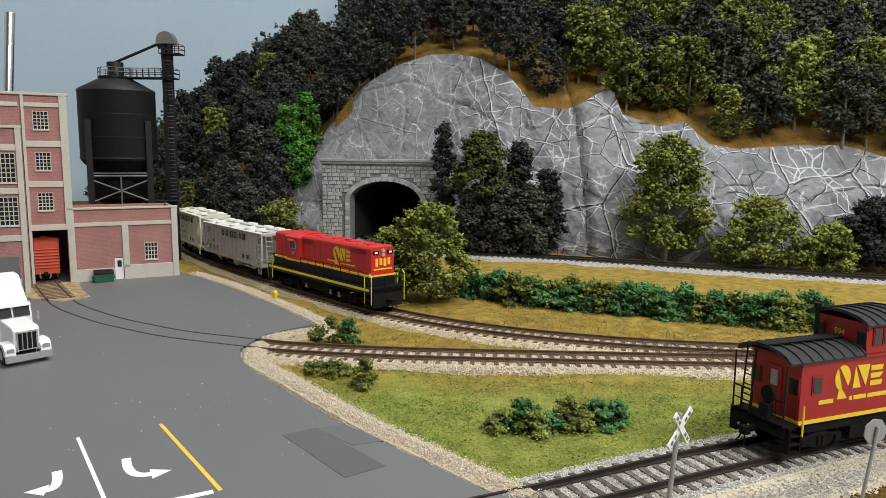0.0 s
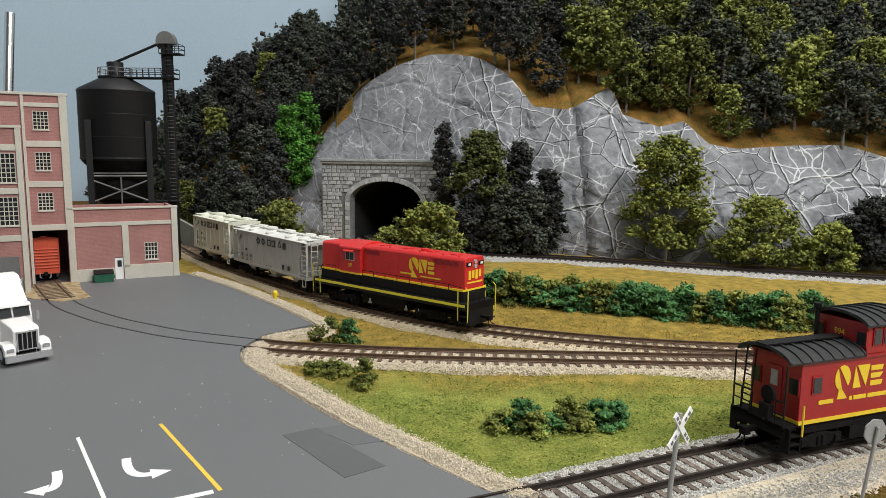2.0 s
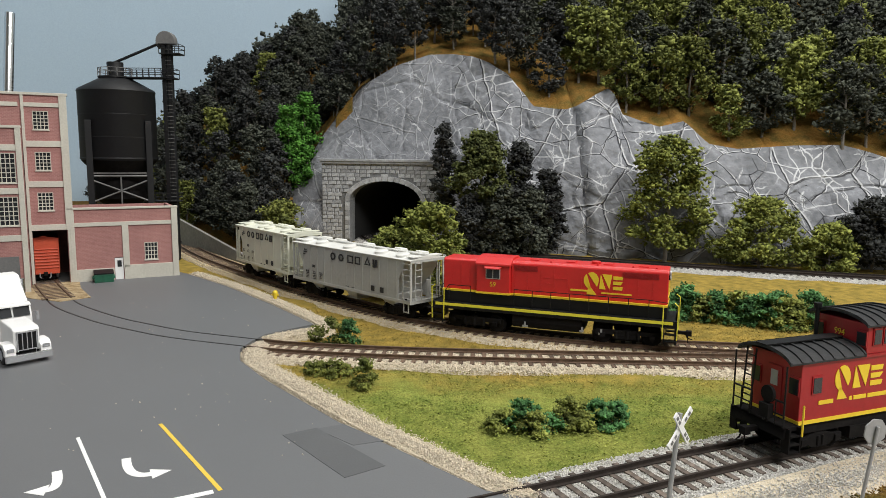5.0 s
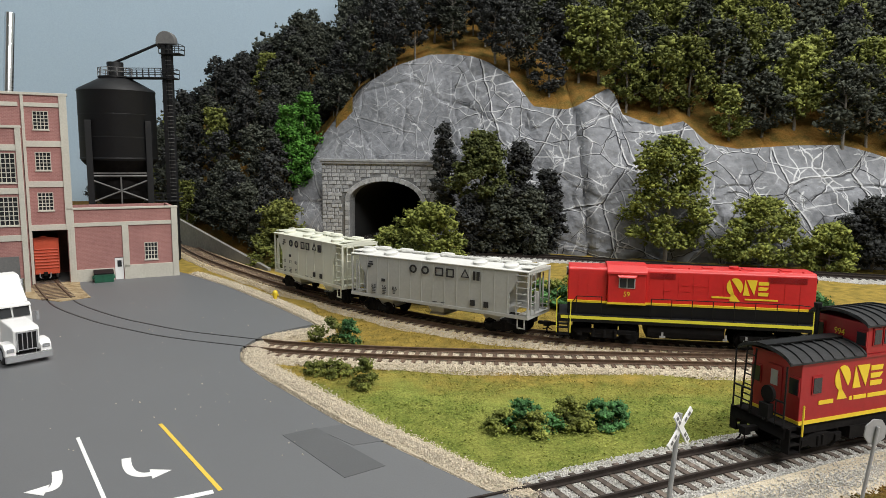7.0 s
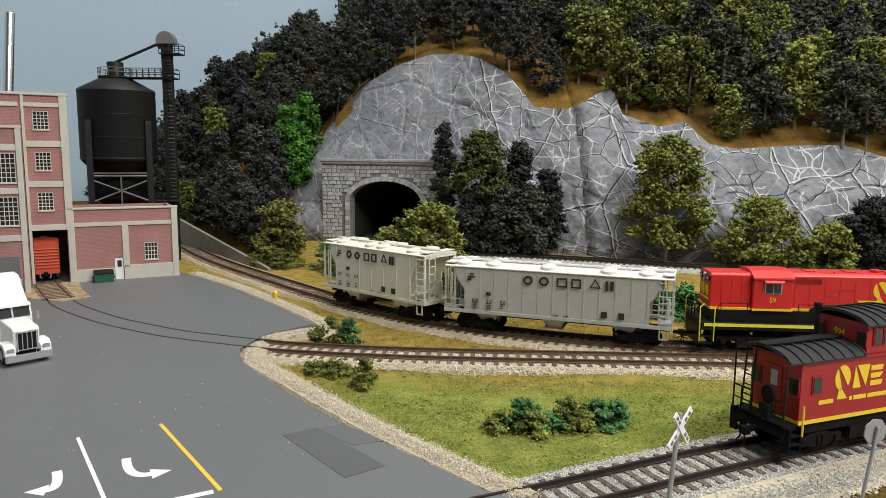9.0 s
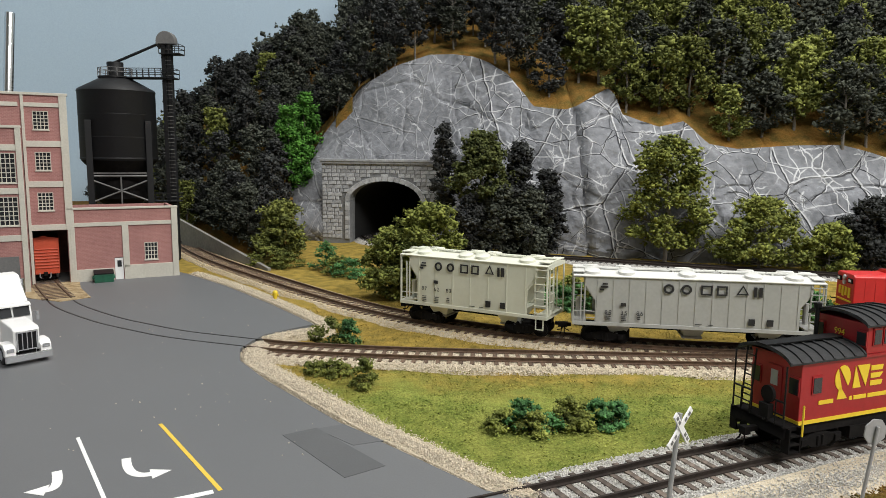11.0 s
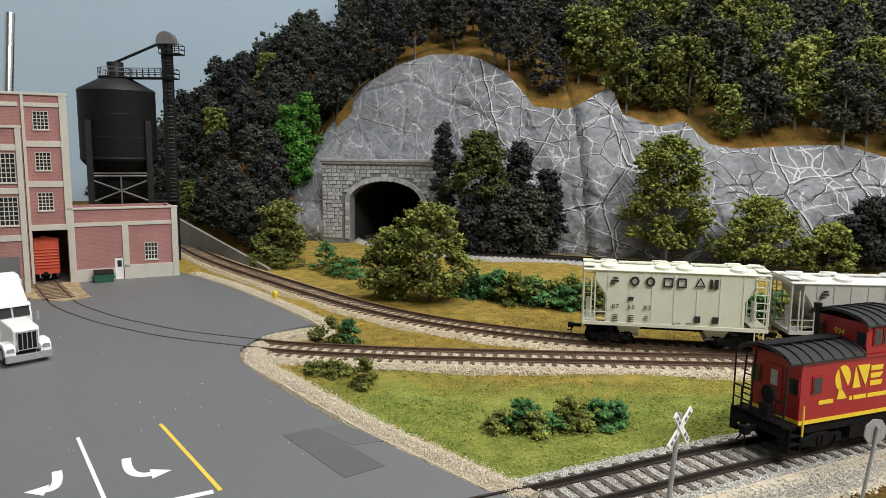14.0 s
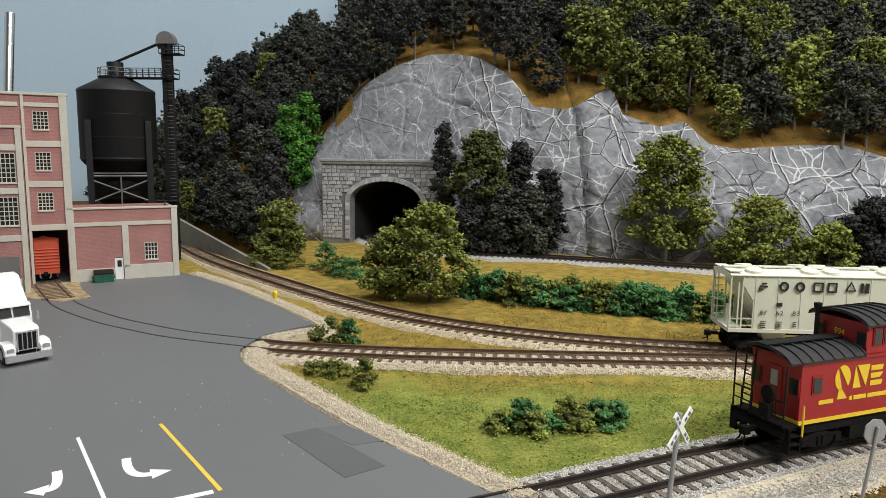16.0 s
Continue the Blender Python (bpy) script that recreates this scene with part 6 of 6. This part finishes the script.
# ---- silo, elevator and smokestack ----
SX, SY = -0.3705, 0.800
si = thing("silo", "matt black steel silo on braced legs behind the factory", "silo", pose(SX, SY, GROUND))
part("tank", Geo().lathe([(0.0, 0.114), (0.0395, 0.114), (0.0405, 0.116), (0.0405, 0.1895), (0.0411, 0.1905), (0.0400, 0.193), (0.016, 0.2060), (0.0, 0.2075)], 48), P["tankblack"], si, "matt black cylindrical tank with conical roof", smooth=True)
part("tank_band", Geo().lathe([(0.0405, 0.1155), (0.0409, 0.1160), (0.0409, 0.1172), (0.0405, 0.1177)], 48), P["tankblack"], si, smooth=True)
for z in (0.140, 0.165):
    part("tank_seam", Geo().lathe([(0.0404, z - 0.0004), (0.04065, z), (0.0404, z + 0.0004)], 48), P["tankblack"], si, smooth=True)
part("skirt", Geo().lathe([(0.0, 0.052), (0.010, 0.056), (0.0275, 0.072), (0.0275, 0.1005), (0.0400, 0.1145), (0.0, 0.115)], 40), P["grime"], si, "black discharge cone", smooth=True)
LEGS = [radians(-65 + 45 + 90 * k) for k in range(4)]
for a in LEGS:
    part("leg", Geo().box(-0.0032, 0.0032, -0.0032, 0.0032, 0, 0.158), P["tankblack"], si, at=pose(0.0425 * math.cos(a), 0.0425 * math.sin(a), 0, 0, 0, math.degrees(a) + 45), bevel=0.0003)
for a, b in zip(LEGS, LEGS[1:] + LEGS[:1]):
    p, q = Vector((0.0450 * math.cos(a), 0.0450 * math.sin(a), 0)), Vector((0.0450 * math.cos(b), 0.0450 * math.sin(b), 0))
    up = lambda v, z: v + Vector((0, 0, z))
    m = (p + q) / 2
    g = Geo().rod(up(p, 0.0975), up(q, 0.0975), 0.0012, n=6).rod(up(p, 0.1005), up(q, 0.1005), 0.0009, n=6).rod(up(p, 0.0945), up(q, 0.068), 0.0009, n=6).rod(up(p, 0.068), up(q, 0.0945), 0.0009, n=6)
    g.rod(up(m, 0.0975), up(m, 0.0665), 0.0009, n=6).rod(up(p, 0.0655), up(q, 0.0655), 0.001, n=6)
    part("brace", g, P["skygrey"], si, "grey cross brace")
part("deck", Geo().lathe([(0.0, 0.206), (0.0185, 0.206), (0.0185, 0.2075), (0.0, 0.2075)], 24), P["tankblack"], si, "black roof deck")
rl = Geo()
for k in range(12):
    a, b = k * math.pi / 6, (k + 1) * math.pi / 6
    rl.rod((0.018 * math.cos(a), 0.018 * math.sin(a), 0.2075), (0.018 * math.cos(a), 0.018 * math.sin(a), 0.2165), 0.00045, n=5)
    for z in (0.2122, 0.2165):
        rl.rod((0.018 * math.cos(a), 0.018 * math.sin(a), z), (0.018 * math.cos(b), 0.018 * math.sin(b), z), 0.0004, n=5)
part("deck_railing", rl, P["skygrey"], si, "dark deck railing")
part("vent_cap", Geo().lathe([(0.0, 0.2235), (0.0085, 0.2235), (0.0088, 0.2215), (0.0085, 0.2155), (0.0088, 0.215), (0.0085, 0.2075), (0.0, 0.2075)], 24), P["tankblack"], si, "black ribbed filling cap", smooth=True)

EX, EY = -0.3115, 0.800
el = thing("bucket_elevator", "tall black bucket elevator tower with caged platforms", "elevator", pose(EX, EY, GROUND))
part("leg_casing", Geo().box(-0.0053, -0.0006, -0.004, 0.004, 0, 0.243).box(0.0010, 0.0053, -0.004, 0.004, 0, 0.243), P["tankblack"], el, "twin black casings", bevel=0.0003)
lg = Geo()
for k in range(58):
    lg.rod((-0.0008, -0.0042, 0.004 + k * 0.0041), (0.0062, -0.0042, 0.004 + k * 0.0041), 0.0003, n=4)
part("ladder", lg, P["skygrey"], el, "dark ladder")
part("head", Geo().prism([(-0.0105, 0.243)] + [(0.0105 * -math.cos(math.pi * i / 14), 0.247 + 0.0105 * math.sin(math.pi * i / 14)) for i in range(15)] + [(0.0105, 0.243)], -0.005, 0.005, "y"), P["skygrey"], el, "grey rounded head casing", bevel=0.0004)


def platform(x0, x1, z, hh):
    g = Geo().box(x0, x1, -0.009, 0.009, z - 0.0012, z)
    for x in np.linspace(x0, x1, max(2, int((x1 - x0) / 0.006))):
        for y in (-0.009, 0.009):
            g.rod((x, y, z), (x, y, z + hh), 0.0004, n=5)
    for zz in (z + hh * 0.5, z + hh):
        for y in (-0.009, 0.009):
            g.rod((x0, y, zz), (x1, y, zz), 0.0004, n=5)
        for x in (x0, x1):
            g.rod((x, -0.009, zz), (x, 0.009, zz), 0.0004, n=5)
    return g


part("upper_platform", platform(-0.006, 0.0165, 0.2335, 0.0095), P["tankblack"], el, "black caged upper platform")
part("lower_platform", platform(-0.024, 0.008, 0.0690, 0.0085), P["tankblack"], el, "black railed platform beside the wing roof")
part("catwalk", platform(-0.0455, 0.0095, 0.2070, 0.0095), P["tankblack"], el, "black catwalk to the silo")
part("spout", Geo().rod((-0.0085, 0, 0.2445), (-0.0600, 0, 0.2230), 0.0016, n=8).box(-0.0098, -0.0055, -0.003, 0.003, 0.2400, 0.2470), P["tankblack"], el, "black sloping spout")
for k in range(7):
    part("tie_bar", Geo().box(-0.006, 0.006, -0.0046, 0.0046, 0.02 + k * 0.032, 0.0215 + k * 0.032), P["tankblack"], el)

sk = thing("smokestack", "slim bright metal smokestack behind the factory", "smokestack", pose(-0.4612, 0.720, GROUND, 0, 5.5, 0))
part("pipe", Geo().lathe([(0.0046, 0.0), (0.0046, 0.262), (0.0043, 0.2625), (0.0043, 0.25)], 24), P["pipe"], sk, smooth=True)
part("base_flange", Geo().lathe([(0.0, 0.0), (0.0075, 0.0), (0.0075, 0.003), (0.0046, 0.003)], 24), P["skygrey"], sk, smooth=True)

# ---- semi truck ----
st = thing("semi_truck", "white long-nosed semi truck with chrome grille on the lot", "truck", pose(-0.2320, 0.3780, -0.0007, 0, 0, -42))
st.scale = (0.86, 0.86, 0.9)
part("hood", Geo().prism([(-0.002, 0.0075), (-0.0015, 0.0215), (-0.004, 0.0228), (-0.028, 0.0250), (-0.028, 0.0075)], -0.0078, 0.0078, "y"), P["white"], st, "white sloped hood", bevel=0.0008)
gl = part("grille", Geo().box(-0.0016, -0.0002, -0.0064, 0.0064, 0.0085, 0.0208), P["chrome"], st, "chrome grille surround", bevel=0.0004)
for k in range(4):
    part("grille_slot", Geo().box(-0.0004, 0.0001, -0.0054 + k * 0.0028, -0.0033 + k * 0.0028, 0.0095, 0.0198), P["black"], gl)
for s in (-1, 1):
    part("fender", Geo().prism([(0.0005, 0.0060), (0.0005, 0.0105), (-0.003, 0.0135), (-0.012, 0.0138), (-0.0175, 0.0105), (-0.019, 0.0060), (-0.0155, 0.0060), (-0.0140, 0.0100), (-0.0105, 0.0115), (-0.006, 0.0110), (-0.0035, 0.0085), (-0.0030, 0.0060)], s * 0.0072 if s > 0 else -0.0138, 0.0138 if s > 0 else -0.0072, "y"), P["white"], st, "white front fender", bevel=0.0005)
    part("headlight", Geo().box(0.0, 0.0012, s * 0.0105 - 0.0022, s * 0.0105 + 0.0022, 0.0088, 0.0112), P["chrome"], st, "chrome headlight", bevel=0.0004)
    w = part("wheel", Geo().rod((-0.0085, s * 0.0090, 0.0060), (-0.0085, s * 0.0132, 0.0060), 0.0060, n=24), P["rubber"], st, "black front tyre", bevel=0.0005)
    part("rim", Geo().rod((-0.0085, s * 0.0128, 0.0060), (-0.0085, s * 0.0136, 0.0060), 0.0034, n=16), P["chrome"], w)
    for x in (-0.072, -0.0855):
        w = part("wheel", Geo().rod((x, s * 0.0065, 0.0060), (x, s * 0.0140, 0.0060), 0.0060, n=24), P["rubber"], st, "black drive tyre", bevel=0.0005)
        part("rim", Geo().rod((x, s * 0.0136, 0.0060), (x, s * 0.0143, 0.0060), 0.0034, n=16), P["chrome"], w)
    part("exhaust_stack", Geo().rod((-0.0445, s * 0.0125, 0.010), (-0.0445, s * 0.0125, 0.047), 0.0013, n=10), P["chrome"], st, "chrome exhaust stack")
    part("mirror", Geo().box(-0.0275, -0.0265, s * 0.0152 - 0.0009, s * 0.0152 + 0.0009, 0.0215, 0.0275).rod((-0.027, s * 0.0120, 0.0272), (-0.027, s * 0.0152, 0.0272), 0.0003, n=5), P["chrome"], st, "chrome side mirror")
    part("fuel_tank", Geo().rod((-0.032, s * 0.0115, 0.0062), (-0.048, s * 0.0115, 0.0062), 0.0034, n=16), P["chrome"], st, "chrome fuel tank")
part("bumper", Geo().box(0.0008, 0.0026, -0.0140, 0.0140, 0.0025, 0.0072), P["chrome"], st, "bright chrome bumper", bevel=0.0006)
cb = part("cab", Geo().prism([(-0.027, 0.0075), (-0.027, 0.0245), (-0.030, 0.0335), (-0.044, 0.0335), (-0.044, 0.0075)], -0.0120, 0.0120, "y"), P["white"], st, "white cab", bevel=0.0006)
for y0, y1 in ((-0.0105, -0.0006), (0.0006, 0.0105)):
    q = Geo().add([(-0.0272, y0, 0.0253), (-0.0272, y1, 0.0253), (-0.0291, y1, 0.0312), (-0.0291, y0, 0.0312), (-0.0262, y0, 0.0254), (-0.0262, y1, 0.0254), (-0.0287, y1, 0.0315), (-0.0287, y0, 0.0315)], [(0, 1, 2, 3), (4, 7, 6, 5), (0, 4, 5, 1), (1, 5, 6, 2), (2, 6, 7, 3), (3, 7, 4, 0)])
    part("windscreen", q, P["glass"], cb, "dark windscreen pane")
for s in (-1, 1):
    part("side_window", Geo().box(-0.0395, -0.0315, min(s * 0.0119, s * 0.0122), max(s * 0.0119, s * 0.0122), 0.0235, 0.0305), P["glass"], cb, "dark side window")
part("sun_visor", Geo().box(-0.0292, -0.0262, -0.0112, 0.0112, 0.0318, 0.0328), P["white"], st, "white sun visor")
part("sleeper", Geo().prism([(-0.044, 0.0075), (-0.044, 0.0400), (-0.052, 0.0490), (-0.062, 0.0500), (-0.062, 0.0075)], -0.0128, 0.0128, "y"), P["white"], st, "tall white sleeper with raised roof", bevel=0.0010)
part("roof_fairing", Geo().prism([(-0.031, 0.0335), (-0.044, 0.0450), (-0.044, 0.0335)], -0.0112, 0.0112, "y"), P["white"], st, "white roof fairing", bevel=0.0008)
part("chassis", Geo().box(-0.095, -0.002, -0.0050, 0.0050, 0.0045, 0.0085), P["black"], st, "black chassis frame")

# ---- signs, hydrant, retaining wall, road ----
cr = thing("crossing_sign", "white railroad crossbuck on a leaning grey post", "sign", pose(0.0785, 0.2265, GROUND, 0, 8, 41))
part("post", Geo().rod((0, 0, 0), (0, 0, 0.0365), 0.00085, n=10), P["signgrey"], cr, "grey post")
for a, l in ((44, 0.0175), (-46, 0.0150)):
    b = part("blade", Geo().box(-0.0011, 0.0011, -0.0012, -0.0006, -l / 2, l / 2), P["white"], cr, "white sign blade with grey bars", at=pose(0, 0.0002 if a > 0 else -0.0004, 0.0315, 0, a, 0))
    q = Geo()
    for k in (-2.1, -1.25, 1.25, 2.1):
        q.box(-0.00055, 0.00055, -0.00135, -0.0011, k * l / 5.6 - 0.0007, k * l / 5.6 + 0.0007)
    part("lettering", q, P["skygrey"], b)
ss = thing("stop_sign", "octagonal road sign seen from its bare grey back", "sign", pose(0.1440, 0.2255, GROUND, 0, 9, 13))
part("post", Geo().rod((0, 0, 0), (0, 0, 0.0335), 0.0006, n=8), P["signgrey"], ss, "grey post")
part("plate", Geo().prism([(0.0047 * math.cos(math.pi / 8 + k * math.pi / 4), 0.0315 + 0.0047 * math.sin(math.pi / 8 + k * math.pi / 4)) for k in range(8)], 0.0006, 0.0011, "y"), P["signgrey"], ss, "bare grey octagonal plate", bevel=0.0001)

hy = thing("fire_hydrant", "small yellow fire hydrant on the gravel verge", "hydrant", pose(-0.1373, 0.5591, GROUND + 0.004))
hy.scale = (1.05, 1.05, 1.15)
part("barrel", Geo().lathe([(0.0, 0), (0.0026, 0), (0.0026, 0.0008), (0.0016, 0.001), (0.0016, 0.0052), (0.0021, 0.0053), (0.0021, 0.0060), (0.0013, 0.0072), (0.0, 0.0076)], 14), P["amber"], hy, smooth=True)
part("outlet", Geo().rod((-0.0027, 0, 0.0042), (0.0027, 0, 0.0042), 0.0008, n=8), P["amber"], hy)

rw = Geo()
A, B = Vector((-0.40, 0.975, 0)), Vector((-0.186, 0.727, 0))
dd = (B - A).normalized()
nn = Vector((-dd.y, dd.x, 0)) * 0.004
rw.add([A + Vector((0, 0, -0.01)), B + Vector((0, 0, -0.01)), B + Vector((0, 0, -0.003)), A + Vector((0, 0, 0.040)), A + nn + Vector((0, 0, -0.01)), B + nn + Vector((0, 0, -0.01)), B + nn + Vector((0, 0, -0.003)), A + nn + Vector((0, 0, 0.040))],
       [(0, 1, 2, 3), (4, 7, 6, 5), (3, 2, 6, 7), (0, 4, 5, 1), (1, 5, 6, 2), (0, 3, 7, 4)])
structure("retaining_wall", rw, P["concrete"], "low weathered concrete retaining wall beside the track", bevel=0.0004)

roadg = Geo().add([(x, y, GROUND + 0.0035) for x, y in ((0.129, 0.214), (0.30, 0.292), (0.5, 0.2), (0.13, 0.02), (0.104, 0.10))], [(0, 4, 3, 2, 1)])
structure("road", roadg, M["road"], "pale beige road behind the near track")
verge = smooth_line([(0.10, 0.2065), (0.20, 0.2545), (0.32, 0.312)], 0.003)
rng0 = np.random.default_rng(77)
vi = rng0.integers(0, len(verge), 5000)
vc = np.stack([verge[vi, 0] + rng0.normal(0, 0.0025, 5000), verge[vi, 1] + rng0.normal(0, 0.0022, 5000), np.full(5000, GROUND + 0.0036)], 1)
vv, vf = lumps(rng0, vc, 0.0006, TETRA_V, TETRA_F)
tagged(part("dry_grass_verge", fast_mesh("dry_grass_verge", vv, vf, M["hill_turf"]), None), "strip of dry golden grass along the road", "grass", kind="stuff")
GRAV = smooth_line([(0.075, 0.2125), (0.16, 0.2515), (0.30, 0.3155)], 0.002)
gravel_band("gravel_shoulder", GRAV, 0.021, 24000, M["ballast_grey"], "grey gravel shoulder beside the near track", 33, GROUND + 0.0032)

# ---- single trees and bushes ----
tree("tree", "broad olive-green model tree beside the tunnel", 0.081, 0.033, "mid", 101, low=0.13, n=2600, lump=0.0018, leafs=8500, pointed=0.15, m=pose(-0.011, 0.584, GROUND))
tree("tree", "low olive-green model tree beside the tunnel", 0.060, 0.025, "mid", 102, low=0.06, n=1700, lump=0.0018, leafs=6000, pointed=0.15, m=pose(-0.045, 0.590, GROUND))
for lab, tone, px, py, hh, ww, seed, low in (
    ("thin near-black model tree against the cliff", "black", 0.000, 0.905, 0.165, 0.017, 111, 0.3),
    ("tall moss-green model tree against the cliff", "moss", 0.048, 0.872, 0.150, 0.038, 112, 0.42),
    ("tall dark model tree against the cliff", "black", 0.094, 0.866, 0.140, 0.022, 113, 0.2),
    ("dark model tree against the cliff", "black", 0.128, 0.862, 0.106, 0.024, 114, 0.1),
    ("dark model tree against the cliff", "dark", 0.108, 0.852, 0.080, 0.030, 122, 0.05),
    ("dark model tree against the cliff", "dark", 0.070, 0.856, 0.088, 0.034, 118, 0.05),
    ("dark model tree against the cliff", "black", 0.035, 0.858, 0.075, 0.026, 123, 0.05),
    ("tall olive-green model tree against the cliff", "mid", 0.262, 0.812, 0.146, 0.046, 115, 0.16),
    ("round olive-green model tree below the cliff", "mid", 0.355, 0.772, 0.078, 0.043, 116, 0.1),
    ("small bright olive model tree below the cliff", "mid", 0.425, 0.757, 0.052, 0.030, 117, 0.05),
    ("dark model tree below the cliff", "black", 0.475, 0.760, 0.080, 0.037, 119, 0.1),
    ("bright green model tree on the slope beside the cliff", "bright", -0.207, 1.045, 0.190, 0.034, 120, 0.06),
    ("bright green model tree on the slope beside the cliff", "bright", -0.226, 1.020, 0.120, 0.030, 124, 0.06),
    ("olive model tree above the retaining wall", "olive", -0.188, 0.800, 0.068, 0.031, 121, 0.15),
):
    tree("tree", lab, hh, ww, tone, seed, low=low, n=int(300000 * ww * hh) + 900, lump=0.0023, leafs=int(900000 * ww * hh) + 2600, pointed=0.25, m=pose(px, py, max(GROUND, hill_height(px, py) - 0.003)))

spots = [(-0.0725, 0.4385, 0.0175, 0.0125, "mid"), (-0.0610, 0.4375, 0.0170, 0.0110, "green"), (-0.0416, 0.3580, 0.0150, 0.0070, "mid"), (-0.0712, 0.3810, 0.0060, 0.0090, "mid"), (-0.0588, 0.3790, 0.0070, 0.0085, "mid"),
         (0.0265, 0.3040, 0.0095, 0.0072, "mid"), (0.0380, 0.3055, 0.0150, 0.0080, "green"), (0.0425, 0.3000, 0.0100, 0.0075, "mid"), (0.0480, 0.3025, 0.0080, 0.0065, "green"), (0.0590, 0.3075, 0.0155, 0.0075, "mid"), (0.0640, 0.3050, 0.0085, 0.0065, "mid"), (0.0730, 0.3085, 0.0140, 0.0080, "green"), (0.0815, 0.3100, 0.0130, 0.0070, "green"),
         (-0.126, 0.735, 0.0300, 0.0170, "green"), (-0.108, 0.712, 0.0180, 0.0170, "mid"), (-0.094, 0.695, 0.0180, 0.0190, "green"), (-0.190, 0.760, 0.0210, 0.0220, "mid"), (-0.170, 0.750, 0.0160, 0.0160, "mid")]
words = {"mid": "olive-green clump bush on the turf", "green": "deep green clump bush on the turf"}
for k, (x, y, hh, ww, tone) in enumerate(spots):
    bush("bush", words[tone], hh * (0.8 if y < 0.32 else 1), ww * 1.05, tone, 200 + k, n=int(160 + 14000 * ww), m=pose(x, y, GROUND), lump=0.0009 + 0.02 * ww)
rb = random.Random(8)
for k in range(36):
    f = k / 35
    x, y = 0.010 + 0.268 * f, 0.620 - 0.122 * f ** 0.75
    tone = rb.choice(("green", "green", "mid"))
    bush("bush", "deep green hedge bush along the grass" if tone == "green" else "olive hedge bush along the grass", rb.uniform(0.016, 0.025), rb.uniform(0.012, 0.017), tone, 300 + k, n=420, m=pose(x + rb.uniform(-0.004, 0.004), y + rb.uniform(-0.006, 0.006), GROUND), group="hedge bushes", lump=0.0018)

# loose tufts of turf
rng1 = np.random.default_rng(5)
n_t = 90000
tx, ty = rng1.uniform(-0.11, 0.30, n_t), rng1.uniform(0.24, 0.60, n_t)


def clear_of(line, d):
    dist = np.full(n_t, 9.0)
    for p in line[::4]:
        dist = np.minimum(dist, np.hypot(tx - p[0], ty - p[1]))
    return dist > d


ok = clear_of(MAIN, 0.021) & clear_of(SIDING, 0.021) & clear_of(SPUR, 0.021) & (tx > np.interp(ty, [0.23, 0.264, 0.296, 0.3535, 0.412, 0.4466, 0.4757, 0.54, 0.62], [0.035, 0.004, -0.03, -0.075, -0.105, -0.1, -0.075, -0.11, -0.17]))
ok &= ~((ty < 0.45 * tx + 0.205))
tc_ = np.stack([tx, ty, np.full(n_t, GROUND + 0.0008)], 1)[ok]
TUFT = island_vary(turf_material(), 0.45)
tv, tf = lumps(rng1, tc_, 0.00055, np.array([(1, 0, 0), (-0.5, 0.8, 0.3), (-0.5, -0.8, -0.1)]), np.array([(0, 1, 2)]), 0.5)
tagged(part("turf_tufts", fast_mesh("turf_tufts", tv, tf, TUFT), None), "loose tufts of green and golden turf", "grass", kind="stuff")

# ---- what moves: the train along the main track ----
SPEED = 0.04205


def run(t):
    """How far the train has gone after t seconds."""
    return SPEED * t + 7.5e-6 * t * t


def on_path(s, half):
    a, b = on_main(s - half), on_main(s + half)
    d = b - a
    return Matrix.Translation((a + b) / 2) @ Matrix.Rotation(math.atan2(d.y, d.x), 4, "Z")


def motions():
    starts = (0.1928, 0.0275, -0.1117)
    for (car, trucks, half, r), s0 in zip(MOVERS, starts):
        times = [k / 4 for k in range(65)]
        walk(car, [(t, on_path(s0 + run(t), half)) for t in times])
        for (tr, sets), side in zip(trucks, (-1, 1)):
            rows = []
            for t in times:
                body = on_path(s0 + run(t), half)
                own = on_path(s0 + run(t) + side * half, 0.008)
                turn = (body.to_3x3().inverted() @ own.to_3x3()).to_euler().z
                rows.append((t, Matrix.Translation((side * half, 0, 0)) @ Matrix.Rotation(turn, 4, "Z")))
            walk(tr, rows)
            for ws in sets:
                home = Matrix.Translation(ws.matrix_basis.translation)
                walk(ws, [(k * 0.1, home @ Matrix.Rotation(run(k * 0.1) / r, 4, "Y")) for k in range(161)])


motions()
